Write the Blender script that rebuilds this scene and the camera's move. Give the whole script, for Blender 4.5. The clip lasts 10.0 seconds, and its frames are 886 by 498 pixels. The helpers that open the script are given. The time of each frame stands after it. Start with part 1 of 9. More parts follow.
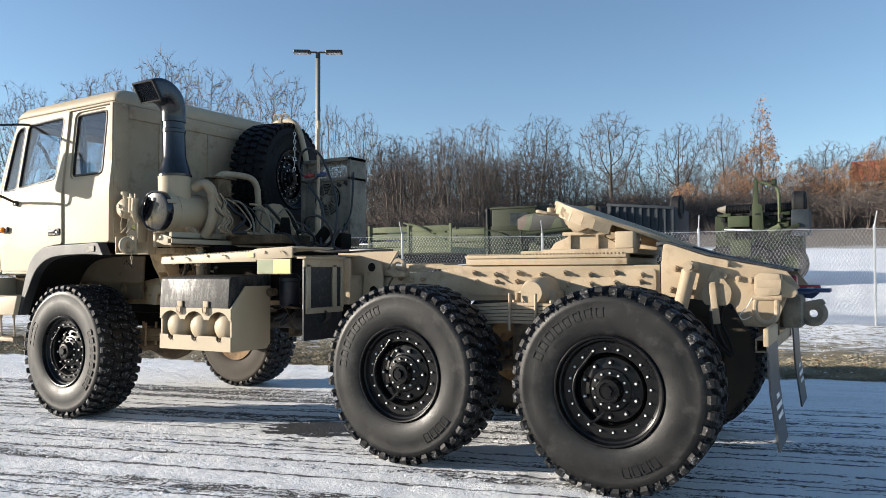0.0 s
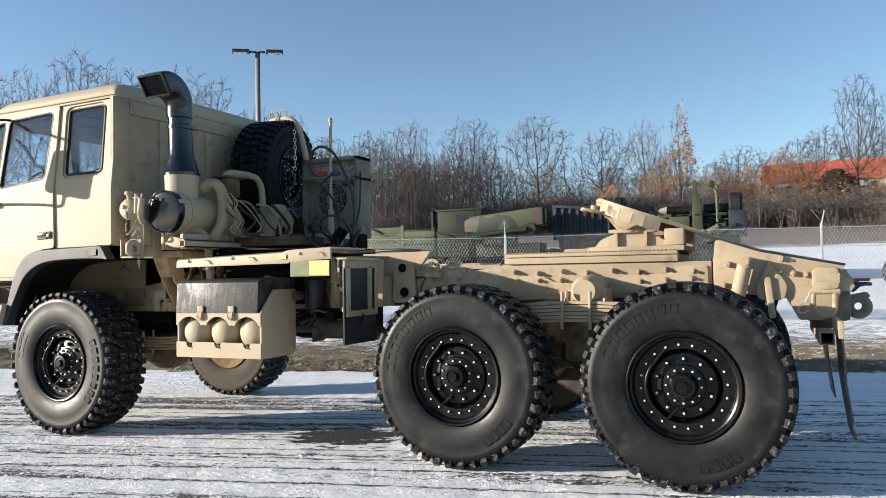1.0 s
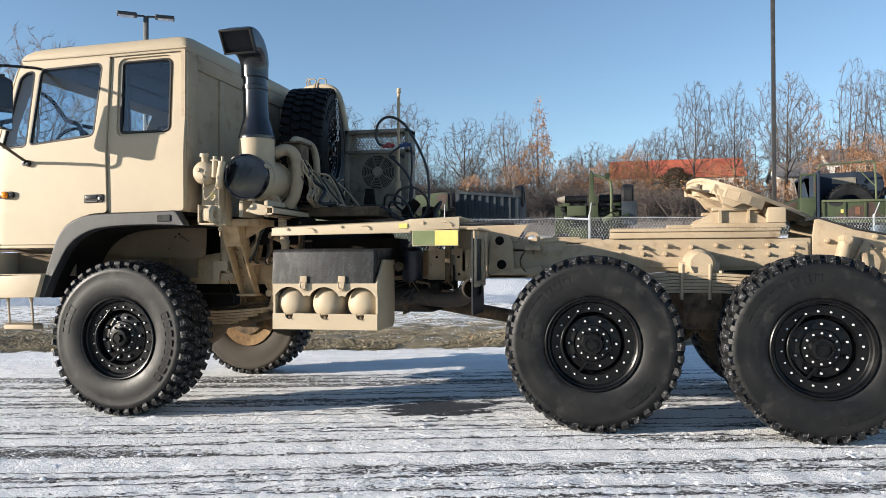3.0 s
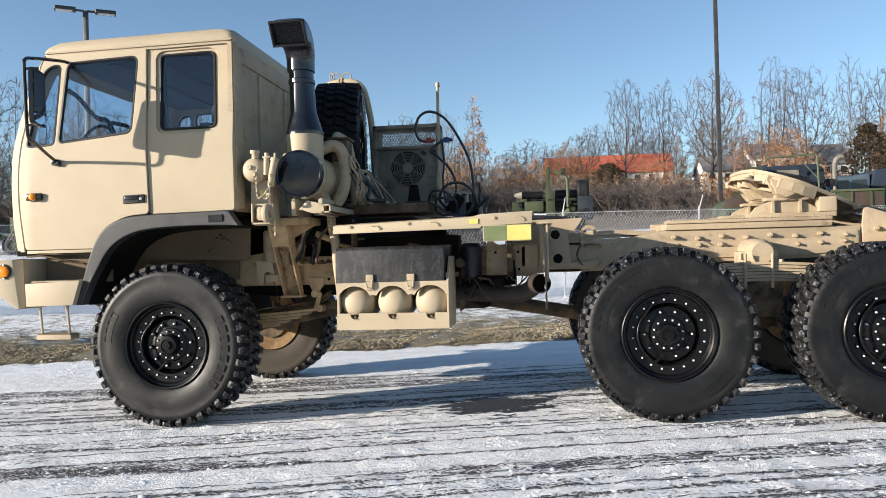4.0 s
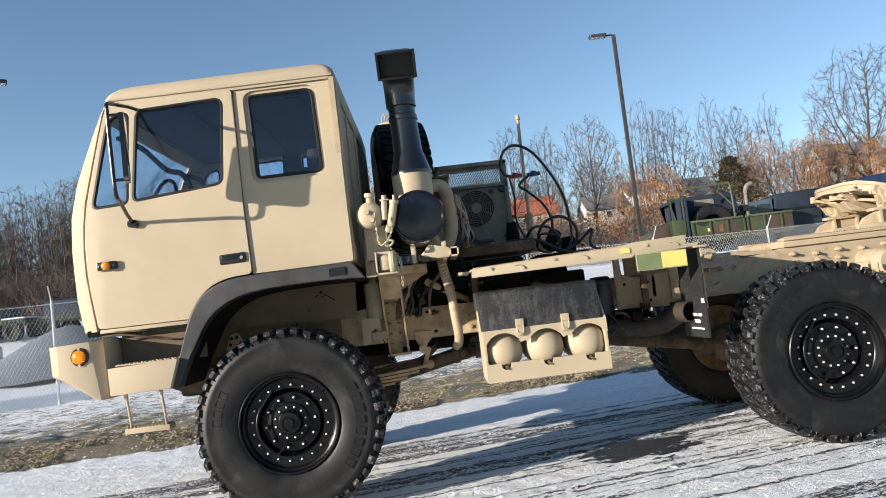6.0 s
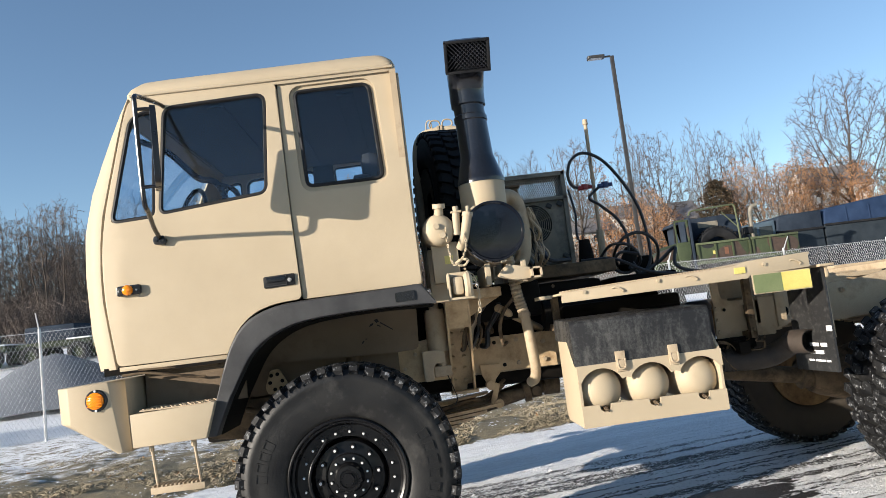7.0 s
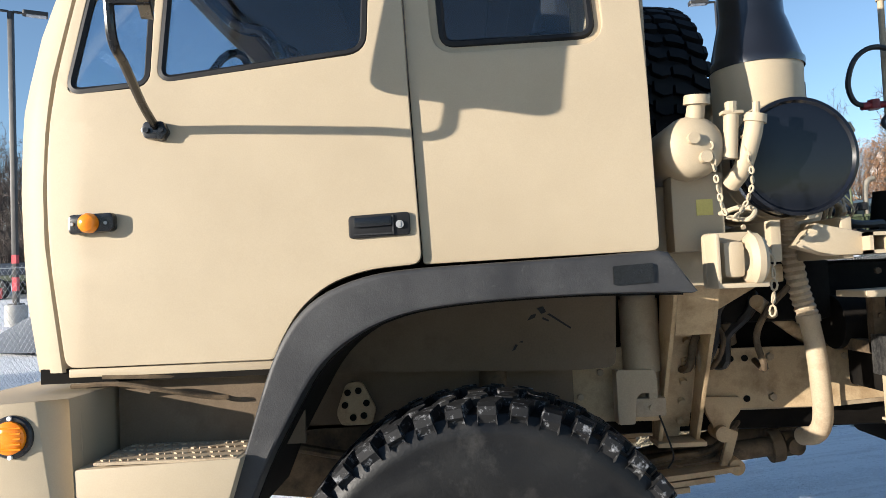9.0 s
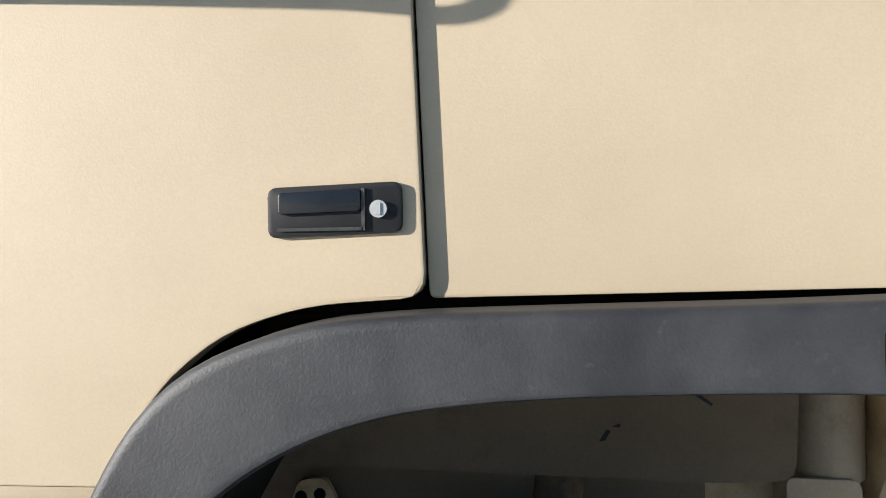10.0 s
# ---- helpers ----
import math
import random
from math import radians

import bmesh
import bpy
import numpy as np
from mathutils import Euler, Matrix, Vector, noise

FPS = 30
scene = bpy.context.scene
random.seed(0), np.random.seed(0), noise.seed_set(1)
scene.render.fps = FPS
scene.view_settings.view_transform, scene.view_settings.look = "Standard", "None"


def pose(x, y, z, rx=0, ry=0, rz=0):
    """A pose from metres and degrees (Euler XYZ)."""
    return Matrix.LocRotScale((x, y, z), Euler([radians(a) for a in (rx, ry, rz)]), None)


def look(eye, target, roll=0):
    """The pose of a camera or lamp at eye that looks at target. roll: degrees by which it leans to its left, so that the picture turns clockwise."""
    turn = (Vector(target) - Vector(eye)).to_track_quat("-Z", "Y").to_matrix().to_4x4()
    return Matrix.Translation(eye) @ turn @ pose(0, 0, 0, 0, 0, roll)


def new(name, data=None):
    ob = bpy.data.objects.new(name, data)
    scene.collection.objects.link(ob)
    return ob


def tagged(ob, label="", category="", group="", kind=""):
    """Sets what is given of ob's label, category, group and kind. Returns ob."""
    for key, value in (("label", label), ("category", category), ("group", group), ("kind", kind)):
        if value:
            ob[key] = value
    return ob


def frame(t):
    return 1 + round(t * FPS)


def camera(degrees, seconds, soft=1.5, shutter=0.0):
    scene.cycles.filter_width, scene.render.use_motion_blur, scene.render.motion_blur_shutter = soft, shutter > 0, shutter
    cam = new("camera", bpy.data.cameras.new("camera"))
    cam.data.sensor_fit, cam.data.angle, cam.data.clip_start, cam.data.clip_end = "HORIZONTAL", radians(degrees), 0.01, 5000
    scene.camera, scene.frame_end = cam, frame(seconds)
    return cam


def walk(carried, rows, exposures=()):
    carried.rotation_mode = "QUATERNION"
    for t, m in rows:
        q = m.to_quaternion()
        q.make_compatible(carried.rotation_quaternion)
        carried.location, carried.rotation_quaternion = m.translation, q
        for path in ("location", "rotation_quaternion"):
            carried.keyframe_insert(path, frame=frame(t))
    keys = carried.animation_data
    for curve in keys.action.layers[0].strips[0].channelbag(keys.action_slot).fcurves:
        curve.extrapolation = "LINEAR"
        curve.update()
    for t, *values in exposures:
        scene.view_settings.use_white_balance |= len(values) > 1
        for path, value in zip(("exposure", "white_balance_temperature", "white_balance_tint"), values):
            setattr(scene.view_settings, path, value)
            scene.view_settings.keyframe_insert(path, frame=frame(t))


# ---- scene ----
cam = camera(62.4, 10.0, 0.8)
PATH = [
    (0, (6.007, -3.779, 1.255), (5.001, -2.051, 1.313), -0.2),
    (0.5, (5.639, -3.938, 1.251), (4.713, -2.166, 1.309), -0.7),
    (1, (5.241, -4.052, 1.239), (4.417, -2.231, 1.304), -1.0),
    (1.5, (4.851, -4.217, 1.211), (4.128, -2.353, 1.278), -1.0),
    (2, (4.457, -4.403, 1.189), (3.832, -2.504, 1.247), -0.5),
    (2.5, (3.995, -4.561, 1.159), (3.461, -2.634, 1.197), -0.1),
    (4, (2.607, -4.766, 1.148), (2.34, -2.784, 1.165), -1.5),
    (4.5, (2.151, -4.769, 1.175), (1.976, -2.777, 1.21), -2.6),
    (5, (1.69, -4.705, 1.152), (1.6, -2.708, 1.218), -4.1),
    (5.5, (1.291, -4.629, 1.156), (1.28, -2.632, 1.261), -5.7),
    (7, (0.425, -3.75, 1.276), (0.522, -1.763, 1.48), -7.0),
    (7.5, (0.27, -3.291, 1.304), (0.345, -1.304, 1.523), -5.9),
    (8, (0.093, -2.806, 1.338), (0.119, -0.818, 1.558), -4.4),
    (8.5, (0.005, -2.319, 1.357), (-0.01, -0.329, 1.557), -3.1),
    (9, (-0.037, -1.834, 1.442), (-0.094, 0.163, 1.537), -2.7),
    (9.5, (-0.096, -1.311, 1.512), (-0.178, 0.687, 1.547), -2.3),
    (10, (-0.051, -0.768, 1.561), (-0.228, 1.224, 1.55), -0.9),
]
walk(cam, [(t, look(eye, target, roll)) for t, eye, target, roll in PATH], [(0, 0.89, 6500, 10), (1, 0.90, 6500, 10), (2, 0.92, 6500, 10), (3, 0.91, 6500, 10), (4.5, 0.87, 6500, 10), (5.5, 0.81, 6500, 10), (7, 0.84, 6500, 10), (8, 0.90, 6500, 10), (9, 0.95, 6350, 10), (10, 0.95, 6050, 10)])

# ---------------------------------------------------------------- light
SUN_WAY = Vector((0.715, 0.398, -0.168)).normalized()
world = bpy.data.worlds.new("winter_sky")
scene.world = world
world.use_nodes = True
wn = world.node_tree.nodes
sky = wn.new("ShaderNodeTexSky")
sky.sky_type = "NISHITA"
sky.sun_disc = False
sky.sun_elevation = math.asin(-SUN_WAY.z)
sky.sun_rotation = math.atan2(-SUN_WAY.x, -SUN_WAY.y)
sky.altitude = 1200.0
sky.air_density = 1.0
sky.dust_density = 0.35
sky.ozone_density = 2.0
wn["Background"].inputs["Strength"].default_value = 0.110
world.node_tree.links.new(sky.outputs["Color"], wn["Background"].inputs["Color"])
sun = new("sun", bpy.data.lights.new("sun", "SUN"))
sun.data.energy = 5.0
sun.data.angle = radians(0.5)
sun.data.color = (1.0, 0.91, 0.79)
sun.matrix_world = look((0, 0, 30), Vector((0, 0, 30)) + SUN_WAY)


# ---------------------------------------------------------------- materials
def nodes_of(name):
    m = bpy.data.materials.new(name)
    m.use_nodes = True
    nt = m.node_tree
    return m, nt, nt.nodes["Principled BSDF"]


def ramp(nt, fac, stops):
    r = nt.nodes.new("ShaderNodeValToRGB")
    while len(r.color_ramp.elements) < len(stops):
        r.color_ramp.elements.new(0.5)
    for el, (p, c) in zip(r.color_ramp.elements, stops):
        el.position = p
        el.color = (c[0], c[1], c[2], 1) if len(c) > 2 else (c[0], c[0], c[0], 1)
    nt.links.new(fac, r.inputs["Fac"])
    return r.outputs["Color"]


def tex(nt, kind, scale, detail=4.0, rough=0.55, stretch=(1, 1, 1), turn=0.0, coord="Object"):
    tc = nt.nodes.new("ShaderNodeTexCoord")
    mp = nt.nodes.new("ShaderNodeMapping")
    mp.inputs["Scale"].default_value = stretch
    mp.inputs["Rotation"].default_value = (0, 0, turn)
    nt.links.new(tc.outputs[coord], mp.inputs["Vector"])
    n = nt.nodes.new("ShaderNodeTexNoise" if kind == "noise" else "ShaderNodeTexVoronoi")
    n.inputs["Scale"].default_value = scale
    if kind == "noise":
        n.inputs["Detail"].default_value = detail
        n.inputs["Roughness"].default_value = rough
    nt.links.new(mp.outputs["Vector"], n.inputs["Vector"])
    return n.outputs["Fac"] if kind == "noise" else n.outputs["Distance"]


def blend(nt, fac, a, b, mode="MIX"):
    m = nt.nodes.new("ShaderNodeMix")
    m.data_type = "RGBA"
    m.blend_type = mode
    for sock, v in ((m.inputs["Factor"], fac), (m.inputs["A"], a), (m.inputs["B"], b)):
        if isinstance(v, (int, float)):
            sock.default_value = v
        elif isinstance(v, tuple):
            sock.default_value = (*v, 1)
        else:
            nt.links.new(v, sock)
    return m.outputs["Result"]


def maths(nt, op, a, b=0.0):
    m = nt.nodes.new("ShaderNodeMath")
    m.operation = op
    for sock, v in zip(m.inputs, (a, b)):
        if isinstance(v, (int, float)):
            sock.default_value = v
        else:
            nt.links.new(v, sock)
    return m.outputs["Value"]


def bump(nt, bsdf, height, strength, distance=0.01):
    b = nt.nodes.new("ShaderNodeBump")
    b.inputs["Strength"].default_value = strength
    b.inputs["Distance"].default_value = distance
    nt.links.new(height, b.inputs["Height"])
    nt.links.new(b.outputs["Normal"], bsdf.inputs["Normal"])


def surface(name, c1, c2, scale=3.0, rough=0.6, metal=0.0, grain=180.0, relief=0.15, dirt=None, dirt_amount=0.5, dirt_scale=6.0, vary=0.0, spec=0.5, fine=0.08, rough_span=0.25):
    """Two-tone surface with broad mottling, fine grain, and optional dirt patches."""
    m, nt, b = nodes_of(name)
    broad = tex(nt, "noise", scale, 5, 0.6)
    col = ramp(nt, broad, ((0.32, c1), (0.68, c2)))
    g = tex(nt, "noise", grain, 3, 0.6)
    if fine:
        col = blend(nt, fine, col, ramp(nt, g, ((0.3, (0.0,)), (0.7, (1.0,)))), "OVERLAY")
    if dirt:
        mask = ramp(nt, tex(nt, "noise", dirt_scale, 8, 0.68), ((1.0 - dirt_amount - 0.12, (0.0,)), (1.0 - dirt_amount + 0.14, (1.0,))))
        col = blend(nt, mask, col, dirt)
    if vary:
        oi = nt.nodes.new("ShaderNodeObjectInfo")
        hs = nt.nodes.new("ShaderNodeHueSaturation")
        v = maths(nt, "ADD", maths(nt, "MULTIPLY", oi.outputs["Random"], 2 * vary), 1.0 - vary)
        nt.links.new(v, hs.inputs["Value"])
        nt.links.new(col, hs.inputs["Color"])
        col = hs.outputs["Color"]
    nt.links.new(col, b.inputs["Base Color"])
    r = maths(nt, "ADD", maths(nt, "MULTIPLY", broad, rough_span), rough - rough_span / 2)
    nt.links.new(r, b.inputs["Roughness"])
    b.inputs["Metallic"].default_value = metal
    b.inputs["Specular IOR Level"].default_value = spec
    if relief:
        bump(nt, b, g, relief, 0.002)
    return m


def plain_glass(name, tint, rough=0.0):
    m, nt, b = nodes_of(name)
    out = nt.nodes["Material Output"]
    tr = nt.nodes.new("ShaderNodeBsdfTransparent")
    tr.inputs["Color"].default_value = (*tint, 1)
    gl = nt.nodes.new("ShaderNodeBsdfGlossy")
    gl.inputs["Roughness"].default_value = rough
    lw = nt.nodes.new("ShaderNodeLayerWeight")
    lw.inputs["Blend"].default_value = 0.5
    gloss = maths(nt, "ADD", maths(nt, "MULTIPLY", maths(nt, "POWER", lw.outputs["Facing"], 4.0), 0.7), 0.055)
    mx = nt.nodes.new("ShaderNodeMixShader")
    nt.links.new(gloss, mx.inputs["Fac"])
    nt.links.new(tr.outputs["BSDF"], mx.inputs[1])
    nt.links.new(gl.outputs["BSDF"], mx.inputs[2])
    nt.links.new(mx.outputs["Shader"], out.inputs["Surface"])
    nt.nodes.remove(b)
    return m


TAN = surface("sand_paint", (0.396, 0.321, 0.219), (0.448, 0.367, 0.254), 1.6, 0.58, relief=0.10, grain=260, fine=0.03, spec=0.35)
TAN_WORN = surface("sand_paint_worn", (0.355, 0.277, 0.185), (0.442, 0.350, 0.240), 3.5, 0.62, relief=0.2, dirt=(0.19, 0.125, 0.07), dirt_amount=0.36, dirt_scale=7, spec=0.3)
# Dirty paint, its base darkened further to carry the underbody shade.
TAN_DIRTY_SHADE = surface("sand_paint_dirty_shaded", (0.11, 0.076, 0.045), (0.185, 0.130, 0.078), 5.0, 0.75, relief=0.3, dirt=(0.035, 0.026, 0.018), dirt_amount=0.48, dirt_scale=9, spec=0.25)
RUBBER = surface("tyre_rubber", (0.003, 0.003, 0.0035), (0.009, 0.009, 0.0088), 5.0, 0.50, relief=0.45, grain=90, dirt=(0.046, 0.044, 0.041), dirt_amount=0.34, dirt_scale=7.5, spec=0.36, rough_span=0.6)
RUBBER_DUSTY = surface("dusty_tyre_rubber", (0.024, 0.019, 0.014), (0.052, 0.040, 0.028), 4.0, 0.8, relief=0.25, grain=140, dirt=(0.03, 0.026, 0.022), dirt_amount=0.36, dirt_scale=4)
RUBBER_TREAD = surface("tread_rubber", (0.005, 0.005, 0.006), (0.015, 0.015, 0.015), 6.0, 0.62, relief=0.3, grain=90, dirt=(0.50, 0.51, 0.53), dirt_amount=0.33, dirt_scale=42, spec=0.3)
RUBBER_OLD = surface("old_tyre_rubber", (0.004, 0.0045, 0.0055), (0.009, 0.0095, 0.011), 5.0, 0.65, relief=0.25, grain=120, spec=0.2)
RIM_RUSTY = surface("rusty_sand_rim", (0.16, 0.095, 0.045), (0.30, 0.195, 0.10), 5.0, 0.75, relief=0.3, dirt=(0.05, 0.032, 0.02), dirt_amount=0.42, dirt_scale=8, spec=0.2)
RIM_BLACK = surface("black_rim_paint", (0.003, 0.003, 0.0035), (0.006, 0.006, 0.0065), 6.0, 0.30, relief=0.05, spec=0.28)
STEEL = surface("bright_bolt_steel", (0.60, 0.60, 0.59), (0.75, 0.75, 0.74), 9.0, 0.35, metal=0.2, relief=0.05)
BLACK_PAINT = surface("black_paint", (0.005, 0.005, 0.006), (0.010, 0.010, 0.012), 5.0, 0.28, relief=0.06, spec=0.6)
BLACK_WORN = surface("worn_black_metal", (0.012, 0.012, 0.013), (0.024, 0.024, 0.024), 8.0, 0.5, relief=0.3, dirt=(0.085, 0.083, 0.08), dirt_amount=0.36, dirt_scale=34)
SEAL = surface("black_rubber_seal", (0.006, 0.006, 0.007), (0.012, 0.012, 0.013), 12.0, 0.55, relief=0.1, spec=0.3)
CAP_BLACK = surface("gloss_black_cap", (0.004, 0.005, 0.008), (0.007, 0.008, 0.012), 3.0, 0.14, relief=0.02, spec=0.5)
# Dusty tan, lowered well below the cab paint to include the arch's shade.
ARCH_DUST_SHADE = surface("dusty_shaded_arch_panel", (0.130, 0.096, 0.064), (0.180, 0.134, 0.090), 2.2, 0.8, relief=0.15, dirt=(0.075, 0.054, 0.036), dirt_amount=0.35, dirt_scale=4, spec=0.2)
TAN_RUST = surface("rust_stained_paint", (0.43, 0.310, 0.178), (0.52, 0.385, 0.232), 3.0, 0.7, relief=0.25, dirt=(0.22, 0.135, 0.065), dirt_amount=0.40, dirt_scale=8, spec=0.25)
# Flap rubber lifted to grey: the sky's sheen is put into its colour.
FLAP_SHEEN = surface("sheen_grey_flap", (0.030, 0.031, 0.034), (0.060, 0.062, 0.067), 6.0, 0.42, relief=0.1, dirt=(0.11, 0.11, 0.11), dirt_amount=0.3, dirt_scale=12)
CANISTER = surface("blue_black_enamel", (0.006, 0.008, 0.016), (0.012, 0.015, 0.026), 8.0, 0.4, relief=0.1, dirt=(0.05, 0.042, 0.032), dirt_amount=0.34, dirt_scale=9)
BURNT = surface("burnt_steel", (0.018, 0.013, 0.010), (0.05, 0.037, 0.028), 9.0, 0.7, relief=0.3)
# Grimy paint, greyed and darkened to hold the cooling unit's shade.
UNIT_GREY = surface("grimy_shaded_paint", (0.18, 0.163, 0.13), (0.27, 0.24, 0.19), 4.0, 0.65, relief=0.2, dirt=(0.06, 0.055, 0.045), dirt_amount=0.40, dirt_scale=6, spec=0.25)
LID, lid_nt, lid_b = nodes_of("streaked_black_lid")
streak = tex(lid_nt, "noise", 13, 8, 0.75, stretch=(1.8, 1.8, 0.5))
speck = tex(lid_nt, "noise", 60, 6, 0.75)
scraped = tex(lid_nt, "noise", 4.0, 3, 0.6)
lid_mix = maths(lid_nt, "ADD", maths(lid_nt, "ADD", maths(lid_nt, "MULTIPLY", streak, 0.5), maths(lid_nt, "MULTIPLY", speck, 0.3)), maths(lid_nt, "MULTIPLY", scraped, 0.2))
lid_col = ramp(lid_nt, lid_mix, ((0.44, (0.008, 0.008, 0.009)), (0.485, (0.022, 0.022, 0.022)), (0.53, (0.045, 0.044, 0.042)), (0.60, (0.082, 0.080, 0.076))))
lid_nt.links.new(lid_col, lid_b.inputs["Base Color"])
lid_nt.links.new(ramp(lid_nt, lid_mix, ((0.46, (0.62,)), (0.54, (0.36,)))), lid_b.inputs["Roughness"])
bump(lid_nt, lid_b, speck, 0.2, 0.003)
BLACK_PLASTIC = surface("snorkel_plastic", (0.008, 0.009, 0.012), (0.014, 0.015, 0.02), 4.0, 0.24, relief=0.04, spec=0.7)
FENDER = surface("fender_rubber", (0.012, 0.012, 0.0135), (0.044, 0.044, 0.045), 4.5, 0.58, relief=0.32, grain=240, dirt=(0.085, 0.083, 0.08), dirt_amount=0.27, dirt_scale=26)
HOSE = surface("black_hose", (0.010, 0.010, 0.011), (0.022, 0.022, 0.023), 20.0, 0.45, relief=0.1)
# Grime taken near black: shade under the truck and in openings is painted in.
DARK = surface("shaded_grime", (0.004, 0.0035, 0.003), (0.012, 0.010, 0.008), 7.0, 0.85, relief=0.3, spec=0.12)
INTERIOR = surface("cab_trim_grey", (0.009, 0.010, 0.013), (0.018, 0.020, 0.025), 6.0, 0.8, relief=0.2)
LOCK_STEEL = surface("dull_lock_steel", (0.30, 0.30, 0.30), (0.40, 0.40, 0.39), 9.0, 0.4, metal=0.3, relief=0.05)
TAPE_RED = surface("red_reflective_tape", (0.45, 0.03, 0.045), (0.55, 0.05, 0.06), 12.0, 0.4, relief=0.05)
YELLOW = surface("yellow_reflector", (0.56, 0.47, 0.12), (0.64, 0.55, 0.165), 12.0, 0.4, relief=0.05)
GREEN_TAPE = surface("green_reflector", (0.13, 0.16, 0.07), (0.17, 0.20, 0.095), 12.0, 0.4, relief=0.05)
AMBER = surface("amber_lens", (0.78, 0.20, 0.004), (0.88, 0.27, 0.008), 30.0, 0.18, relief=0.05, spec=0.6)
RED = surface("red_fitting", (0.16, 0.012, 0.015), (0.26, 0.022, 0.022), 20.0, 0.4, relief=0.1)
BLUE = surface("blue_fitting", (0.010, 0.028, 0.09), (0.016, 0.045, 0.13), 20.0, 0.45, relief=0.1)
WHITE = surface("white_print", (0.72, 0.72, 0.72), (0.8, 0.8, 0.8), 20.0, 0.6, relief=0.0)
MIRROR, mnt, mb = nodes_of("mirror_glass")
mb.inputs["Base Color"].default_value = (0.85, 0.86, 0.87, 1)
mb.inputs["Metallic"].default_value = 1.0
mb.inputs["Roughness"].default_value = 0.03
GLASS = plain_glass("cab_glass", (0.87, 0.92, 0.96))


# ---------------------------------------------------------------- mesh helpers
def solid(bm, x0, x1, y0, y1, z0, z1, bev=0.0, rot=None):
    m = Matrix.Translation(((x0 + x1) / 2, (y0 + y1) / 2, (z0 + z1) / 2))
    if rot:
        m = m @ Euler([radians(a) for a in rot]).to_matrix().to_4x4()
    m = m @ Matrix.Diagonal((abs(x1 - x0), abs(y1 - y0), abs(z1 - z0), 1))
    vs = bmesh.ops.create_cube(bm, size=1, matrix=m)["verts"]
    if bev:
        es = list({e for v in vs for e in v.link_edges})
        bmesh.ops.bevel(bm, geom=es, offset=bev, segments=2, affect="EDGES", profile=0.6)
    return vs


def rod(bm, p0, p1, r0, r1=None, seg=16, cap=True):
    p0, p1 = Vector(p0), Vector(p1)
    r1 = r0 if r1 is None else r1
    d = p1 - p0
    q = d.to_track_quat("Z", "Y").to_matrix().to_4x4()
    m = Matrix.Translation((p0 + p1) / 2) @ q
    return bmesh.ops.create_cone(bm, cap_ends=cap, segments=seg, radius1=r0, radius2=r1, depth=d.length, matrix=m)["verts"]


def smooth_path(pts, n=5):
    """Catmull-Rom points through pts."""
    p = [Vector(a) for a in pts]
    p = [2 * p[0] - p[1]] + p + [2 * p[-1] - p[-2]]
    out = []
    for i in range(1, len(p) - 2):
        for k in range(n):
            t = k / n
            a, b, c, d = p[i - 1], p[i], p[i + 1], p[i + 2]
            out.append(0.5 * ((2 * b) + (c - a) * t + (2 * a - 5 * b + 4 * c - d) * t * t + (3 * b - a - 3 * c + d) * t ** 3))
    out.append(p[-2])
    return out


def tube(bm, pts, r, seg=8, n=5, closed=False, wave=0.0):
    pts = smooth_path(pts, n) if n > 1 else [Vector(p) for p in pts]
    rings = []
    prev = None
    m = len(pts)
    for i, p in enumerate(pts):
        if closed:
            d = pts[(i + 1) % m] - pts[i - 1]
        else:
            d = pts[min(i + 1, m - 1)] - pts[max(i - 1, 0)]
        d.normalize()
        if prev is None:
            u = d.orthogonal().normalized()
        else:
            u = (prev - d * prev.dot(d)).normalized()
        prev = u
        w = d.cross(u)
        rr = r * (1 + (wave if i % 2 else 0))
        rings.append([bm.verts.new(p + rr * (math.cos(a) * u + math.sin(a) * w)) for a in (2 * math.pi * k / seg for k in range(seg))])
    pairs = list(zip(rings, rings[1:])) + ([(rings[-1], rings[0])] if closed else [])
    for a, b in pairs:
        for k in range(seg):
            bm.faces.new((a[k], a[(k + 1) % seg], b[(k + 1) % seg], b[k]))
    if not closed:
        bm.faces.new(rings[0][::-1])
        bm.faces.new(rings[-1])


def prism(bm, pts, lo, hi, axis="y", bev=0.0):
    """A polygon drawn in the plane across axis, drawn out from lo to hi."""
    def at(p, v):
        return (p[0], v, p[1]) if axis == "y" else (v, p[0], p[1]) if axis == "x" else (p[0], p[1], v)
    a = [bm.verts.new(at(p, lo)) for p in pts]
    b = [bm.verts.new(at(p, hi)) for p in pts]
    fs = [bm.faces.new(a), bm.faces.new(b[::-1])]
    for i in range(len(pts)):
        j = (i + 1) % len(pts)
        fs.append(bm.faces.new((a[j], a[i], b[i], b[j])))
    bmesh.ops.recalc_face_normals(bm, faces=fs)
    if bev:
        es = list({e for f in fs for e in f.edges})
        bmesh.ops.bevel(bm, geom=es, offset=bev, segments=2, affect="EDGES", profile=0.6)
    return fs


